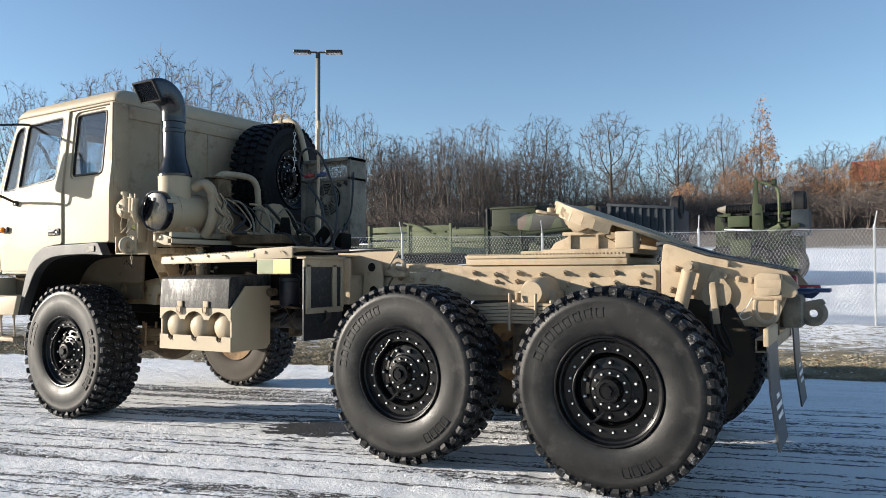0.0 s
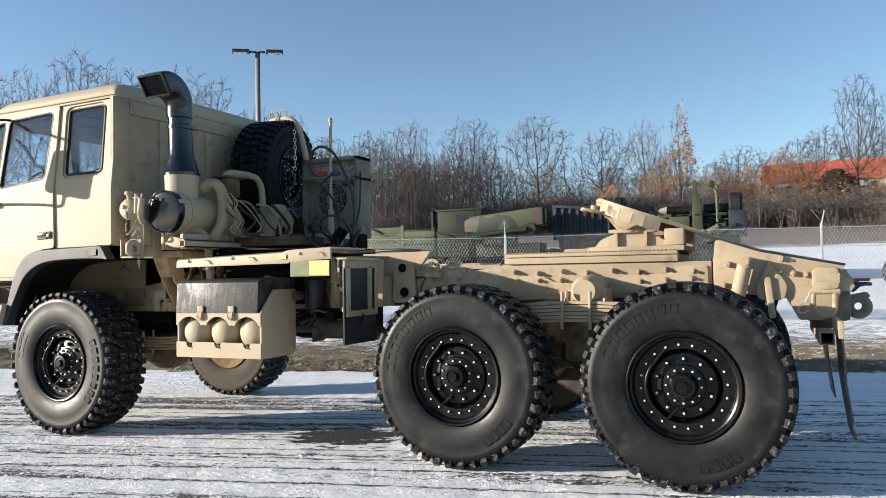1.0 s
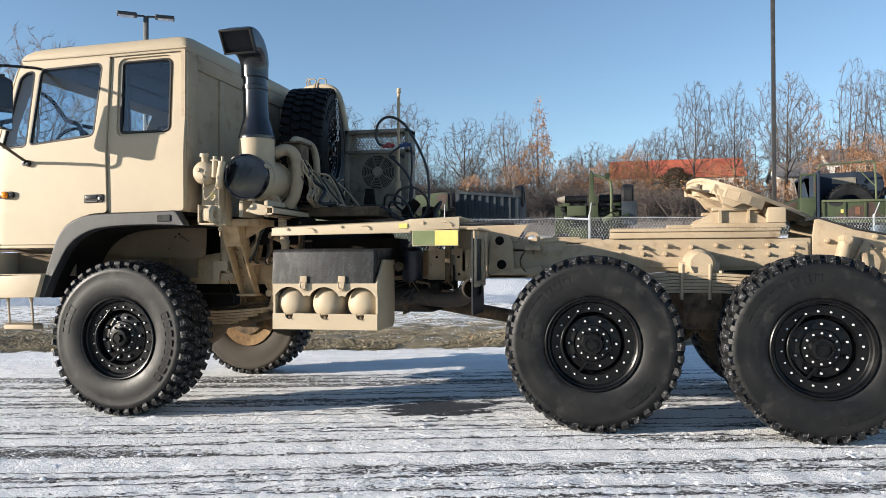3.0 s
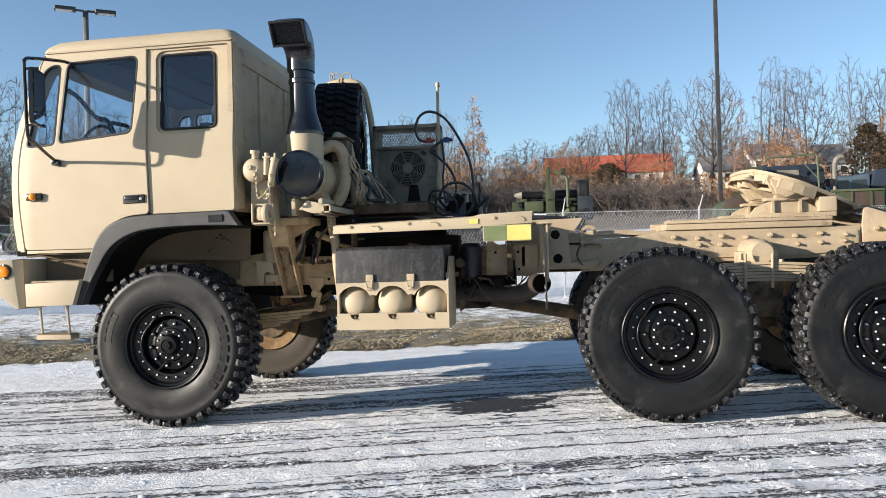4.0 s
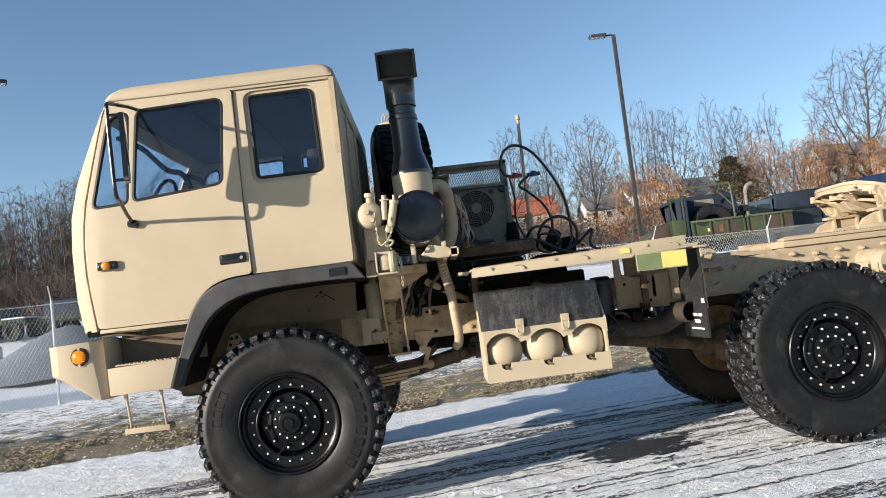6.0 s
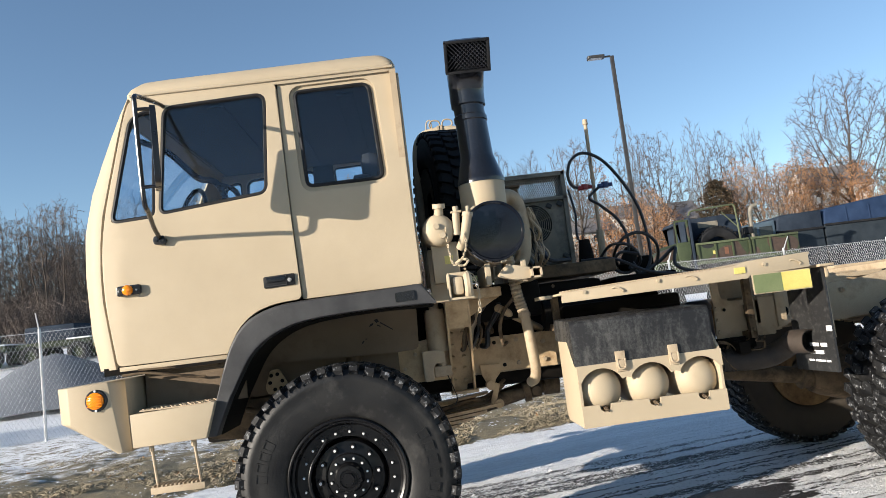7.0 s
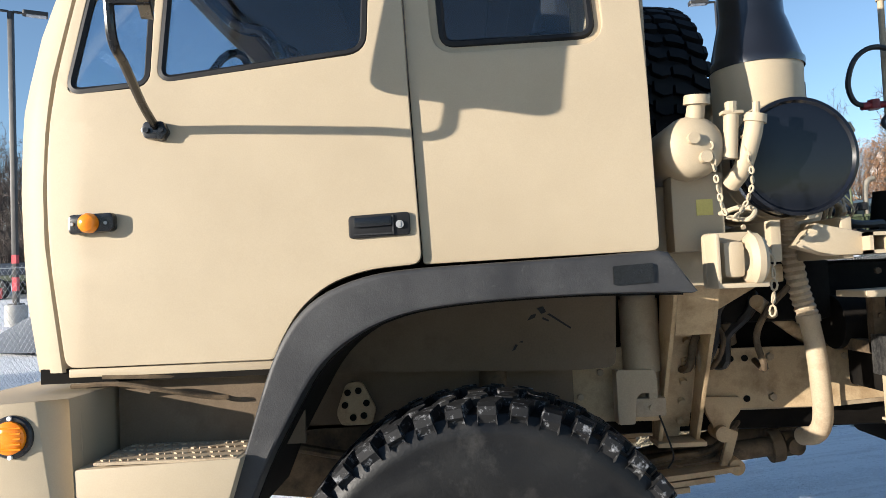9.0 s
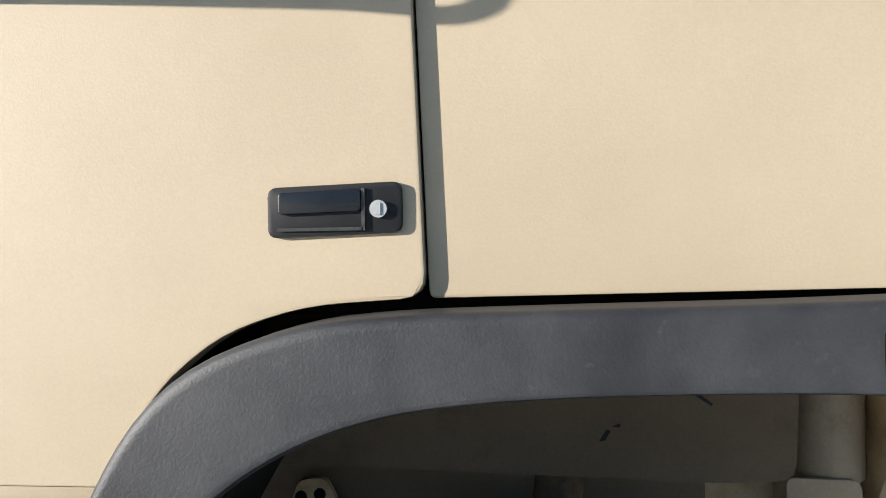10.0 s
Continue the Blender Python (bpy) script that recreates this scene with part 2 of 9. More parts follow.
def spun(bm, prof, origin, axis="y", seg=48, closed=False):
    """A profile of (radius, along) turned about an axis through origin."""
    o = Vector(origin)
    rings = []
    for r, a in prof:
        ring = []
        for k in range(seg):
            t = 2 * math.pi * k / seg
            c, s = r * math.cos(t), r * math.sin(t)
            v = (c, a, s) if axis == "y" else (a, c, s) if axis == "x" else (c, s, a)
            ring.append(bm.verts.new(o + Vector(v)))
        rings.append(ring)
    fs = []
    for a, b in list(zip(rings, rings[1:])) + ([(rings[-1], rings[0])] if closed else []):
        for k in range(seg):
            fs.append(bm.faces.new((a[k], a[(k + 1) % seg], b[(k + 1) % seg], b[k])))
    if not closed:
        for ring, (r, a) in ((rings[0], prof[0]), (rings[-1], prof[-1])):
            if r > 1e-4:
                fs.append(bm.faces.new(ring))
    bmesh.ops.recalc_face_normals(bm, faces=fs)
    return fs


def rounded(pts, r, n=5):
    """The polygon with its corners rounded; r: one radius or one for each corner."""
    out = []
    m = len(pts)
    rs = r if isinstance(r, (list, tuple)) else [r] * m
    for i in range(m):
        p, a, b = Vector(pts[i]), Vector(pts[i - 1]), Vector(pts[(i + 1) % m])
        k = min(rs[i], (a - p).length * 0.45, (b - p).length * 0.45)
        if k <= 0:
            out.append(tuple(p))
            continue
        s, e = p + (a - p).normalized() * k, p + (b - p).normalized() * k
        for j in range(n + 1):
            t = j / n
            out.append(tuple((1 - t) ** 2 * s + 2 * t * (1 - t) * p + t * t * e))
    return out


def grown(pts, d):
    """The closed polygon moved outwards by d."""
    m = len(pts)
    area = sum(pts[i - 1][0] * pts[i][1] - pts[i][0] * pts[i - 1][1] for i in range(m))
    s = 1 if area > 0 else -1
    out = []
    for i in range(m):
        a, p, b = Vector(pts[i - 1]), Vector(pts[i]), Vector(pts[(i + 1) % m])
        t = ((p - a).normalized() + (b - p).normalized())
        t = t.normalized() if t.length > 1e-6 else (b - p).normalized()
        out.append((p.x + s * d * t.y, p.y - s * d * t.x))
    return out


def mesh_of(name, bm, material, sharp=35):
    bmesh.ops.remove_doubles(bm, verts=bm.verts, dist=1e-5)
    me = bpy.data.meshes.new(name)
    bm.to_mesh(me)
    bm.free()
    for m in (material if isinstance(material, (list, tuple)) else [material]):
        me.materials.append(m)
    me.polygons.foreach_set("use_smooth", [True] * len(me.polygons))
    me.set_sharp_from_angle(angle=radians(sharp))
    return me


def stands(ob):
    """Where an object stands in the world, worked out from its parents."""
    m = ob.matrix_basis.copy()
    return stands(ob.parent) @ ob.matrix_parent_inverse @ m if ob.parent else m


def part(name, bm, material, parent=None, label="", sharp=35):
    """One bmesh as one mesh object under a thing or a part."""
    ob = new(name, mesh_of(name, bm, material, sharp))
    if parent:
        ob.parent = parent
        ob.matrix_parent_inverse = stands(parent).inverted()
    if label:
        ob["label"] = label
    return ob


def even_normals(ob):
    """Keeps large flat faces flat beside their rounded edges."""
    w = ob.modifiers.new("even_normals", "WEIGHTED_NORMAL")
    w.keep_sharp = True
    return ob


def thing(name, label, category, at=(0, 0, 0), group="", kind=""):
    ob = new(name)
    ob.location = at
    return tagged(ob, label, category, group, kind)


def B():
    return bmesh.new()


# ---------------------------------------------------------------- ground
ROAD = radians(14.5)
RC, RS = math.cos(ROAD), math.sin(ROAD)


def along(x, y):
    """Distance along the lane and across it, away from the camera's side."""
    return x * RC + y * RS, -x * RS + y * RC


def place_on(s, v):
    return s * RC - v * RS, s * RS + v * RC


def steps(v, pts):
    if v <= pts[0][0]:
        return pts[0][1]
    for (a, ha), (b, hb) in zip(pts, pts[1:]):
        if v <= b:
            t = (v - a) / (b - a)
            t = t * t * (3 - 2 * t)
            return ha + (hb - ha) * t
    return pts[-1][1]


VERGE, FENCE = 3.75, 10.2
RISE = [(VERGE, 0.0), (VERGE + 0.5, 0.05), (7.0, 0.02), (FENCE, 0.16), (14, 0.30), (24, 0.95), (40, 2.3), (47, 3.1), (70, 4.6), (100, 7.6), (130, 10.6), (200, 14.0), (400, 18.0), (2500, 24.0)]


def height(x, y):
    s, v = along(x, y)
    h = steps(v, RISE) + steps(x, ((0.3, 0.0), (3.3, 0.026)))
    if VERGE < v < 40:
        k = min(1, (v - VERGE) / 1.0)
        h += k * (0.05 * noise.noise((x * 0.9, y * 0.9, 3.1)) + 0.03 * noise.noise((x * 3.1, y * 3.1, 7.7)))
    return h


def fine_height(x, y):
    """Small relief of trodden snow, ruts and tufts."""
    s, v = along(x, y)
    if v < VERGE:
        rut = noise.noise((s * 0.25, v * 7.0, 1.3))
        clod = noise.noise((x * 7, y * 10, 0.5)) + 0.9 * noise.noise((x * 15, y * 21, 4.5))
        return 0.004 * rut + 0.0065 * clod
    return 0.016 * noise.noise((x * 5, y * 5, 9.0)) + 0.008 * noise.noise((x * 17, y * 17, 2.0))


def axis_steps(lo, hi, fine, far, growth=1.22):
    a = list(np.arange(lo, hi + 1e-6, fine))
    step = fine
    while a[-1] < far:
        step *= growth
        a.append(a[-1] + step)
    step = fine
    head = [lo]
    while head[-1] > -far:
        step *= growth
        head.append(head[-1] - step)
    return head[:0:-1] + a


def build_ground():
    xs = axis_steps(-5.0, 7.5, 0.032, 2500)
    ys = axis_steps(-2.6, 6.0, 0.032, 2500)
    nx, ny = len(xs), len(ys)
    verts = []
    for y in ys:
        for x in xs:
            h = height(x, y)
            if -6.5 < x < 9 and -4 < y < 9:
                h += fine_height(x, y)
            verts.append((x, y, h))
    faces = [(j * nx + i, j * nx + i + 1, (j + 1) * nx + i + 1, (j + 1) * nx + i) for j in range(ny - 1) for i in range(nx - 1)]
    me = bpy.data.meshes.new("ground")
    me.from_pydata(verts, [], faces)
    me.polygons.foreach_set("use_smooth", [True] * len(faces))
    m, nt, b = nodes_of("snowy_ground")
    tc = nt.nodes.new("ShaderNodeTexCoord")
    rot = nt.nodes.new("ShaderNodeMapping")
    rot.vector_type = "POINT"
    rot.inputs["Rotation"].default_value = (0, 0, -ROAD)
    nt.links.new(tc.outputs["Object"], rot.inputs["Vector"])
    sep = nt.nodes.new("ShaderNodeSeparateXYZ")
    nt.links.new(rot.outputs["Vector"], sep.inputs["Vector"])
    across = sep.outputs["Y"]

    def lane_noise(scale, stretch, detail=4, rough=0.6):
        mp = nt.nodes.new("ShaderNodeMapping")
        mp.inputs["Scale"].default_value = stretch
        nt.links.new(rot.outputs["Vector"], mp.inputs["Vector"])
        n = nt.nodes.new("ShaderNodeTexNoise")
        n.inputs["Scale"].default_value = scale
        n.inputs["Detail"].default_value = detail
        n.inputs["Roughness"].default_value = rough
        nt.links.new(mp.outputs["Vector"], n.inputs["Vector"])
        return n.outputs["Fac"]

    # thin dark lines where tyres or a plough laid the asphalt bare
    ragged = lane_noise(9.0, (0.5, 1.3, 1), 6, 0.7)
    crumbs = lane_noise(58.0, (0.6, 1, 1), 6, 0.72)
    broad = lane_noise(0.6, (0.5, 1.6, 1), 4, 0.6)
    tear = maths(nt, "ADD", maths(nt, "MULTIPLY", maths(nt, "SUBTRACT", crumbs, 0.5), 0.13), maths(nt, "MULTIPLY", maths(nt, "SUBTRACT", ragged, 0.5), 0.07))
    bare = None
    for run, wide, gate, seed in ((0.028, 2.0, 0.013, 0.0), (0.035, 2.9, 0.010, 7.3), (0.03, 1.3, 0.008, 3.9)):
        mp = nt.nodes.new("ShaderNodeMapping")
        mp.inputs["Scale"].default_value = (run, wide, 1)
        mp.inputs["Location"].default_value = (seed, seed * 2.0, seed)
        nt.links.new(rot.outputs["Vector"], mp.inputs["Vector"])
        n = nt.nodes.new("ShaderNodeTexNoise")
        n.inputs["Scale"].default_value = 1.0
        n.inputs["Detail"].default_value = 1.0
        nt.links.new(mp.outputs["Vector"], n.inputs["Vector"])
        off = maths(nt, "ABSOLUTE", maths(nt, "SUBTRACT", n.outputs["Fac"], 0.5))
        off = maths(nt, "ADD", off, tear)
        line = ramp(nt, off, ((max(gate - 0.003, 0.0), (1.0,)), (gate + 0.004, (0.0,))))
        bare = line if bare is None else blend(nt, 1.0, bare, line, "LIGHTEN")
    # places where the snow is worn to crumbs, drawn out along the lane
    drawn = lane_noise(1.0, (0.16, 3.4, 1), 3, 0.55)
    cover = maths(nt, "ADD", maths(nt, "ADD", maths(nt, "MULTIPLY", drawn, 0.50), maths(nt, "MULTIPLY", ragged, 0.30)), maths(nt, "MULTIPLY", crumbs, 0.40))
    bare = blend(nt, 1.0, bare, ramp(nt, cover, ((0.520, (1.0,)), (0.531, (0.0,)))), "LIGHTEN")
    # the snow lies closed beyond the far wheels
    closed = maths(nt, "ADD", across, maths(nt, "MULTIPLY", maths(nt, "SUBTRACT", ragged, 0.5), 0.9))
    closed = ramp(nt, maths(nt, "MULTIPLY", closed, 0.25), ((0.43, (0.0,)), (0.50, (0.88,))))
    bare = blend(nt, closed, bare, (0.0, 0.0, 0.0))
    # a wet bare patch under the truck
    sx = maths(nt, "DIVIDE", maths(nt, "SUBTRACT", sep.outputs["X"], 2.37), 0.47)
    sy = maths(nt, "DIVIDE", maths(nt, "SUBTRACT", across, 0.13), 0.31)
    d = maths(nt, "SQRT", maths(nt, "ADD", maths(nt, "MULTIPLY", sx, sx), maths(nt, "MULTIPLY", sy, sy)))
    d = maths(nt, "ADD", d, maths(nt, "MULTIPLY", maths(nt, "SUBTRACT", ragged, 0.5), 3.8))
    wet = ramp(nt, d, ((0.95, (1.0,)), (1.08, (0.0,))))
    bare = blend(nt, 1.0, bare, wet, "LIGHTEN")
    grit = lane_noise(300.0, (1, 1, 1), 2, 0.6)
    asphalt = ramp(nt, grit, ((0.35, (0.014, 0.012, 0.011)), (0.7, (0.048, 0.042, 0.038))))
    # the dry asphalt keeps a dusting of snow grains, the wet patch none
    grains = ramp(nt, lane_noise(120.0, (0.8, 1, 1), 3, 0.6), ((0.575, (0.0,)), (0.61, (0.75,))))
    grains = blend(nt, wet, grains, (0.0, 0.0, 0.0))
    asphalt = blend(nt, grains, asphalt, (0.88, 0.88, 0.88))
    thin = lane_noise(2.4, (0.30, 1.8, 1), 6, 0.7)
    snow = ramp(nt, thin, ((0.28, (0.88, 0.86, 0.845)), (0.46, (0.97, 0.97, 0.97))))
    speckle = ramp(nt, lane_noise(75.0, (0.75, 1.1, 1), 4, 0.7), ((0.30, (0.26, 0.24, 0.22)), (0.36, (1.0, 1.0, 1.0))))
    snow = blend(nt, 1.0, snow, speckle, "MULTIPLY")
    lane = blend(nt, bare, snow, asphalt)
    # verge: dry grass showing through snow, with more snow towards the fence
    straw = ramp(nt, lane_noise(75.0, (0.8, 1, 1), 6, 0.75), ((0.3, (0.10, 0.078, 0.042)), (0.5, (0.27, 0.215, 0.125)), (0.72, (0.47, 0.40, 0.27))))
    soil = ramp(nt, lane_noise(9.0, (1, 1, 1), 6, 0.7), ((0.3, (0.06, 0.05, 0.035)), (0.6, (0.20, 0.17, 0.10))))
    straw = blend(nt, 0.45, straw, soil)
    vs = maths(nt, "ADD", maths(nt, "MULTIPLY", maths(nt, "SUBTRACT", across, VERGE + 1.0), 0.075), maths(nt, "MULTIPLY", lane_noise(4.0, (0.6, 1, 1), 8, 0.72), 1.0))
    snowy = ramp(nt, vs, ((0.62, (0.0,)), (0.78, (1.0,))))
    clump = maths(nt, "ADD", maths(nt, "MULTIPLY", lane_noise(7.0, (0.7, 1, 1), 8, 0.75), 0.8), maths(nt, "MULTIPLY", lane_noise(60.0, (0.8, 1, 1), 6, 0.78), 0.45))
    lumps = ramp(nt, clump, ((0.558, (1.0,)), (0.605, (0.0,))))
    snowy = blend(nt, lumps, snowy, (0.0, 0.0, 0.0))
    verge = blend(nt, snowy, straw, blend(nt, 1.0, (0.94, 0.94, 0.94), speckle, "MULTIPLY"))
    edge = maths(nt, "ADD", across, maths(nt, "MULTIPLY", maths(nt, "SUBTRACT", lane_noise(2.2, (0.6, 1, 1), 6, 0.7), 0.5), 1.1))
    col = blend(nt, ramp(nt, maths(nt, "SUBTRACT", edge, VERGE - 0.45), ((0.47, (0.0,)), (0.53, (1.0,)))), lane, verge)
    # the lot beyond the fence: smooth snow; farther off brown leaf litter
    lot = ramp(nt, lane_noise(0.5, (0.4, 1, 1), 6, 0.6), ((0.30, (0.76, 0.77, 0.79)), (0.62, (0.90, 0.90, 0.91))))
    col = blend(nt, ramp(nt, maths(nt, "SUBTRACT", edge, FENCE - 0.2), ((0.1, (0.0,)), (0.9, (1.0,)))), col, lot)
    litter = ramp(nt, lane_noise(0.8, (1, 1, 1), 8, 0.7), ((0.35, (0.10, 0.073, 0.050)), (0.6, (0.20, 0.152, 0.105))))
    far = maths(nt, "ADD", maths(nt, "DIVIDE", maths(nt, "SUBTRACT", across, 38.0), 8.0), maths(nt, "MULTIPLY", maths(nt, "SUBTRACT", broad, 0.5), 1.2))
    col = blend(nt, ramp(nt, far, ((0.3, (0.0,)), (0.7, (1.0,)))), col, litter)
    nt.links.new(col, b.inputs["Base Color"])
    rgh = blend(nt, wet, ramp(nt, bare, ((0.0, (0.75,)), (1.0, (0.6,)))), (0.55, 0.55, 0.55))
    nt.links.new(rgh, b.inputs["Roughness"])
    hgt = maths(nt, "SUBTRACT", maths(nt, "ADD", maths(nt, "MULTIPLY", crumbs, 1.1), maths(nt, "MULTIPLY", ragged, 0.9)), maths(nt, "MULTIPLY", bare, 0.45))
    hgt = maths(nt, "ADD", hgt, maths(nt, "MULTIPLY", lane_noise(36.0, (0.75, 1, 1), 5, 0.7), 1.7))
    hgt = maths(nt, "ADD", hgt, maths(nt, "MULTIPLY", lane_noise(150.0, (1, 1, 1), 3, 0.6), 0.35))
    bump(nt, b, hgt, 0.9, 0.016)
    me.materials.append(m)
    g = new("ground", me)
    tagged(g, "snow-dusted asphalt lane, dry grass verge and snowy yard", "ground", kind="structure")


build_ground()

# ---------------------------------------------------------------- the truck
WIDE = 2.4
truck = thing("tractor_truck", "sand-coloured six-wheeled military tractor truck parked on snowy asphalt", "truck")


def other(y):
    return WIDE - y


# ---- wheels
TYRE_R, AXLE_Z = 0.586, 0.569
REAR_IN, REAR_UP = 0.092, 0.026    # the rear axles sit a little inward, and the lane rises under them


def tyre_mesh(material, tread_material, name="tyre"):
    bm = B()
    prof = [(0.272, 0.075), (0.283, 0.045), (0.300, 0.026), (0.335, 0.010), (0.385, 0.001), (0.44, 0.0), (0.492, 0.007), (0.497, 0.0055), (0.512, 0.008), (0.530, 0.014), (0.552, 0.032), (0.558, 0.08)]
    prof = prof + [(r, 0.395 - a) for r, a in prof[::-1]]
    spun(bm, prof, (0, 0, 0), "y", 72, True)
    for f in bm.faces:
        f.material_index = 0
    n = 42
    pitch = 2 * math.pi / n
    rnd = random.Random(4)

    def lug(mid, half, cols, mat=1):
        """A tread block; cols: (y, top radius, base radius, turn, width factor)."""
        rows = []
        for y, rt, rb, turn, w in cols:
            ring = []
            for a, r in ((mid + turn - half * w, rb), (mid + turn - half * w * 0.86, rt), (mid + turn + half * w * 0.86, rt), (mid + turn + half * w, rb)):
                ring.append(bm.verts.new((r * math.cos(a), y, r * math.sin(a))))
            rows.append(ring)
        fs = []
        for p, q in zip(rows, rows[1:]):
            for k in range(3):
                fs.append(bm.faces.new((p[k], p[k + 1], q[k + 1], q[k])))
        fs.append(bm.faces.new(rows[0]))
        fs.append(bm.faces.new(rows[-1][::-1]))
        for f in fs:
            f.material_index = mat

    for k in range(n):
        m = k * pitch
        long_one = k % 2 == 0
        for side in (0, 1):
            mm = m + (pitch / 2 if side else 0)
            def yy(y, side=side):
                return 0.395 - y if side else y
            s = 1 if side else -1
            deep = 0.516 if long_one else 0.534
            lug(mm, pitch * (0.33 if long_one else 0.29), [(yy(0.018), deep + 0.008, deep, 0, 0.9), (yy(0.004), 0.554, 0.530, 0, 1), (yy(0.010), 0.576, 0.544, 0, 0.95), (yy(0.030), 0.584, 0.55, 0, 0.92)])
            lug(mm, pitch * 0.36, [(yy(0.028), 0.580, 0.548, 0, 0.92), (yy(0.06), TYRE_R - 0.002, 0.552, s * 0.012, 0.95), (yy(0.10), TYRE_R, 0.552, s * 0.045, 0.8)])
            lug(mm + s * 0.085, pitch * 0.32, [(yy(0.112), TYRE_R, 0.549, 0, 1), (yy(0.15), TYRE_R + 0.001, 0.549, s * 0.03, 1.1), (yy(0.19), TYRE_R, 0.549, s * 0.03, 0.8)])
    bmesh.ops.recalc_face_normals(bm, faces=bm.faces[:])
    # raised maker's marks, drawn as plain bars
    for start, count, step, r0, r1 in ((1.95, 8, 0.155, 0.408, 0.468), (5.25, 4, 0.13, 0.408, 0.468)):
        for i in range(count):
            a = start + i * step
            for da, w, ra, rb in ((-0.044, 0.007, r0, r1), (0.044, 0.007, r0, r1), (0.0, 0.037, r1 - 0.006, r1), (0.0, 0.037, r0, r0 + 0.006)):
                vs = []
                for aa, rr in ((a + da - w, ra), (a + da + w, ra), (a + da + w, rb), (a + da - w, rb)):
                    vs.append((rr * math.cos(aa), rr * math.sin(aa)))
                f = [bm.verts.new((x, -0.0022, z)) for x, z in vs]
                g = [bm.verts.new((x, 0.006, z)) for x, z in vs]
                bm.faces.new(f)
                for j in range(4):
                    bm.faces.new((f[j], f[j - 1], g[j - 1], g[j]))
    for v in bm.verts:
        r = math.hypot(v.co.x, v.co.z)
        if r > 0.30:
            k = (0.30 + (r - 0.30) * 0.948) / r
            v.co.x, v.co.z = v.co.x * k, v.co.z * k
    return mesh_of(name, bm, (material, tread_material), 30)


def rim_mesh(material, name="rim"):
    bm = B()
    spun(bm, [(0.306, 0.030), (0.304, 0.013), (0.298, 0.008), (0.291, 0.010), (0.286, 0.024), (0.284, 0.040), (0.274, 0.046), (0.268, 0.060), (0.262, 0.066), (0.207, 0.067), (0.203, 0.076), (0.199, 0.116), (0.191, 0.122), (0.183, 0.102), (0.176, 0.095), (0.122, 0.088), (0.112, 0.084), (0.106, 0.36), (0.262, 0.375), (0.285, 0.382), (0.285, 0.36), (0.265, 0.33), (0.266, 0.10)], (0, 0, 0), "y", 64, True)
    return mesh_of(name, bm, material, 30)


def hub_mesh():
    bm = B()
    spun(bm, [(0.120, 0.14), (0.120, 0.086), (0.112, 0.078), (0.077, 0.072), (0.071, 0.062), (0.069, 0.034), (0.063, 0.025), (0.046, 0.023), (0.044, 0.030), (0.0, 0.030)], (0, 0, 0), "y", 40)
    rod(bm, (0, 0.032, 0), (0, 0.010, 0), 0.032, 0.030, 6)
    return mesh_of("hub", bm, RIM_BLACK, 30)


def nut_mesh(name, r, depth, tip):
    bm = B()
    rod(bm, (0, 0.0, 0), (0, -depth, 0), r, r * 0.92, 6)
    for f in bm.faces:
        f.material_index = 0
    before = set(bm.faces)
    rod(bm, (0, -depth, 0), (0, -depth - tip, 0), min(r * 0.72, 0.0075), min(r * 0.6, 0.0065), 8)
    for f in bm.faces:
        if f not in before:
            f.material_index = 1
    return mesh_of(name, bm, (RIM_BLACK, STEEL), 30)


def hose_mesh():
    bm = B()
    pts = [(0.197 * math.cos(a), 0.062 - 0.025 * math.sin((a - 2.0) / 2.6 * math.pi), 0.197 * math.sin(a)) for a in np.linspace(2.1, 4.25, 9)]
    pts[0] = (0.222 * math.cos(2.0), 0.058, 0.222 * math.sin(2.0))
    pts.append((0.13 * math.cos(4.45), 0.075, 0.13 * math.sin(4.45)))
    tube(bm, pts, 0.009, 8, 4)
    return mesh_of("air_hose", bm, RIM_BLACK, 60)


TYRE_ME = tyre_mesh(RUBBER, RUBBER_TREAD)
FAR_TYRE_ME = tyre_mesh(RUBBER_DUSTY, RUBBER_TREAD)
RIM_ME, FAR_RIM_ME, HUB_ME = rim_mesh(RIM_BLACK), rim_mesh(RIM_RUSTY, "far_rim"), hub_mesh()
RING_NUT, LUG_NUT, HUB_NUT = nut_mesh("ring_bolt", 0.0095, 0.008, 0.010), nut_mesh("lug_nut", 0.0165, 0.02, 0.010), nut_mesh("hub_bolt", 0.0095, 0.009, 0.008)
HOSE_ME = hose_mesh()


def wheel(x, y, turn, spin, tyre=TYRE_ME, nuts=True, z=AXLE_Z, label="", pose_m=None):
    w = new("wheel")
    w.parent = truck
    w.matrix_basis = pose_m if pose_m else pose(x, y, z, 0, 0, turn)
    if label:
        w["label"] = label
    rnd = random.Random(int(100 * (x + y)))

    def sub(name, me, m=None):
        o = new(name, me)
        o.parent = w
        if m is not None:
            o.matrix_basis = m
        return o
    spinm = Matrix.Rotation(spin, 4, "Y")
    sub("tyre", tyre, spinm)
    sub("rim", RIM_ME if nuts else FAR_RIM_ME)
    sub("hub", HUB_ME, spinm)
    if nuts:
        sub("air_hose", HOSE_ME)
        for n, r, y0, me, ph in ((20, 0.228, 0.067, RING_NUT, 0.1), (10, 0.150, 0.094, LUG_NUT, 0.0), (12, 0.094, 0.076, HUB_NUT, 0.2)):
            for k in range(n):
                a = 2 * math.pi * k / n + ph + spin
                sub(me.name, me, Matrix.Translation((r * math.cos(a), y0, r * math.sin(a))) @ Matrix.Rotation(rnd.random(), 4, "Y"))
    return w


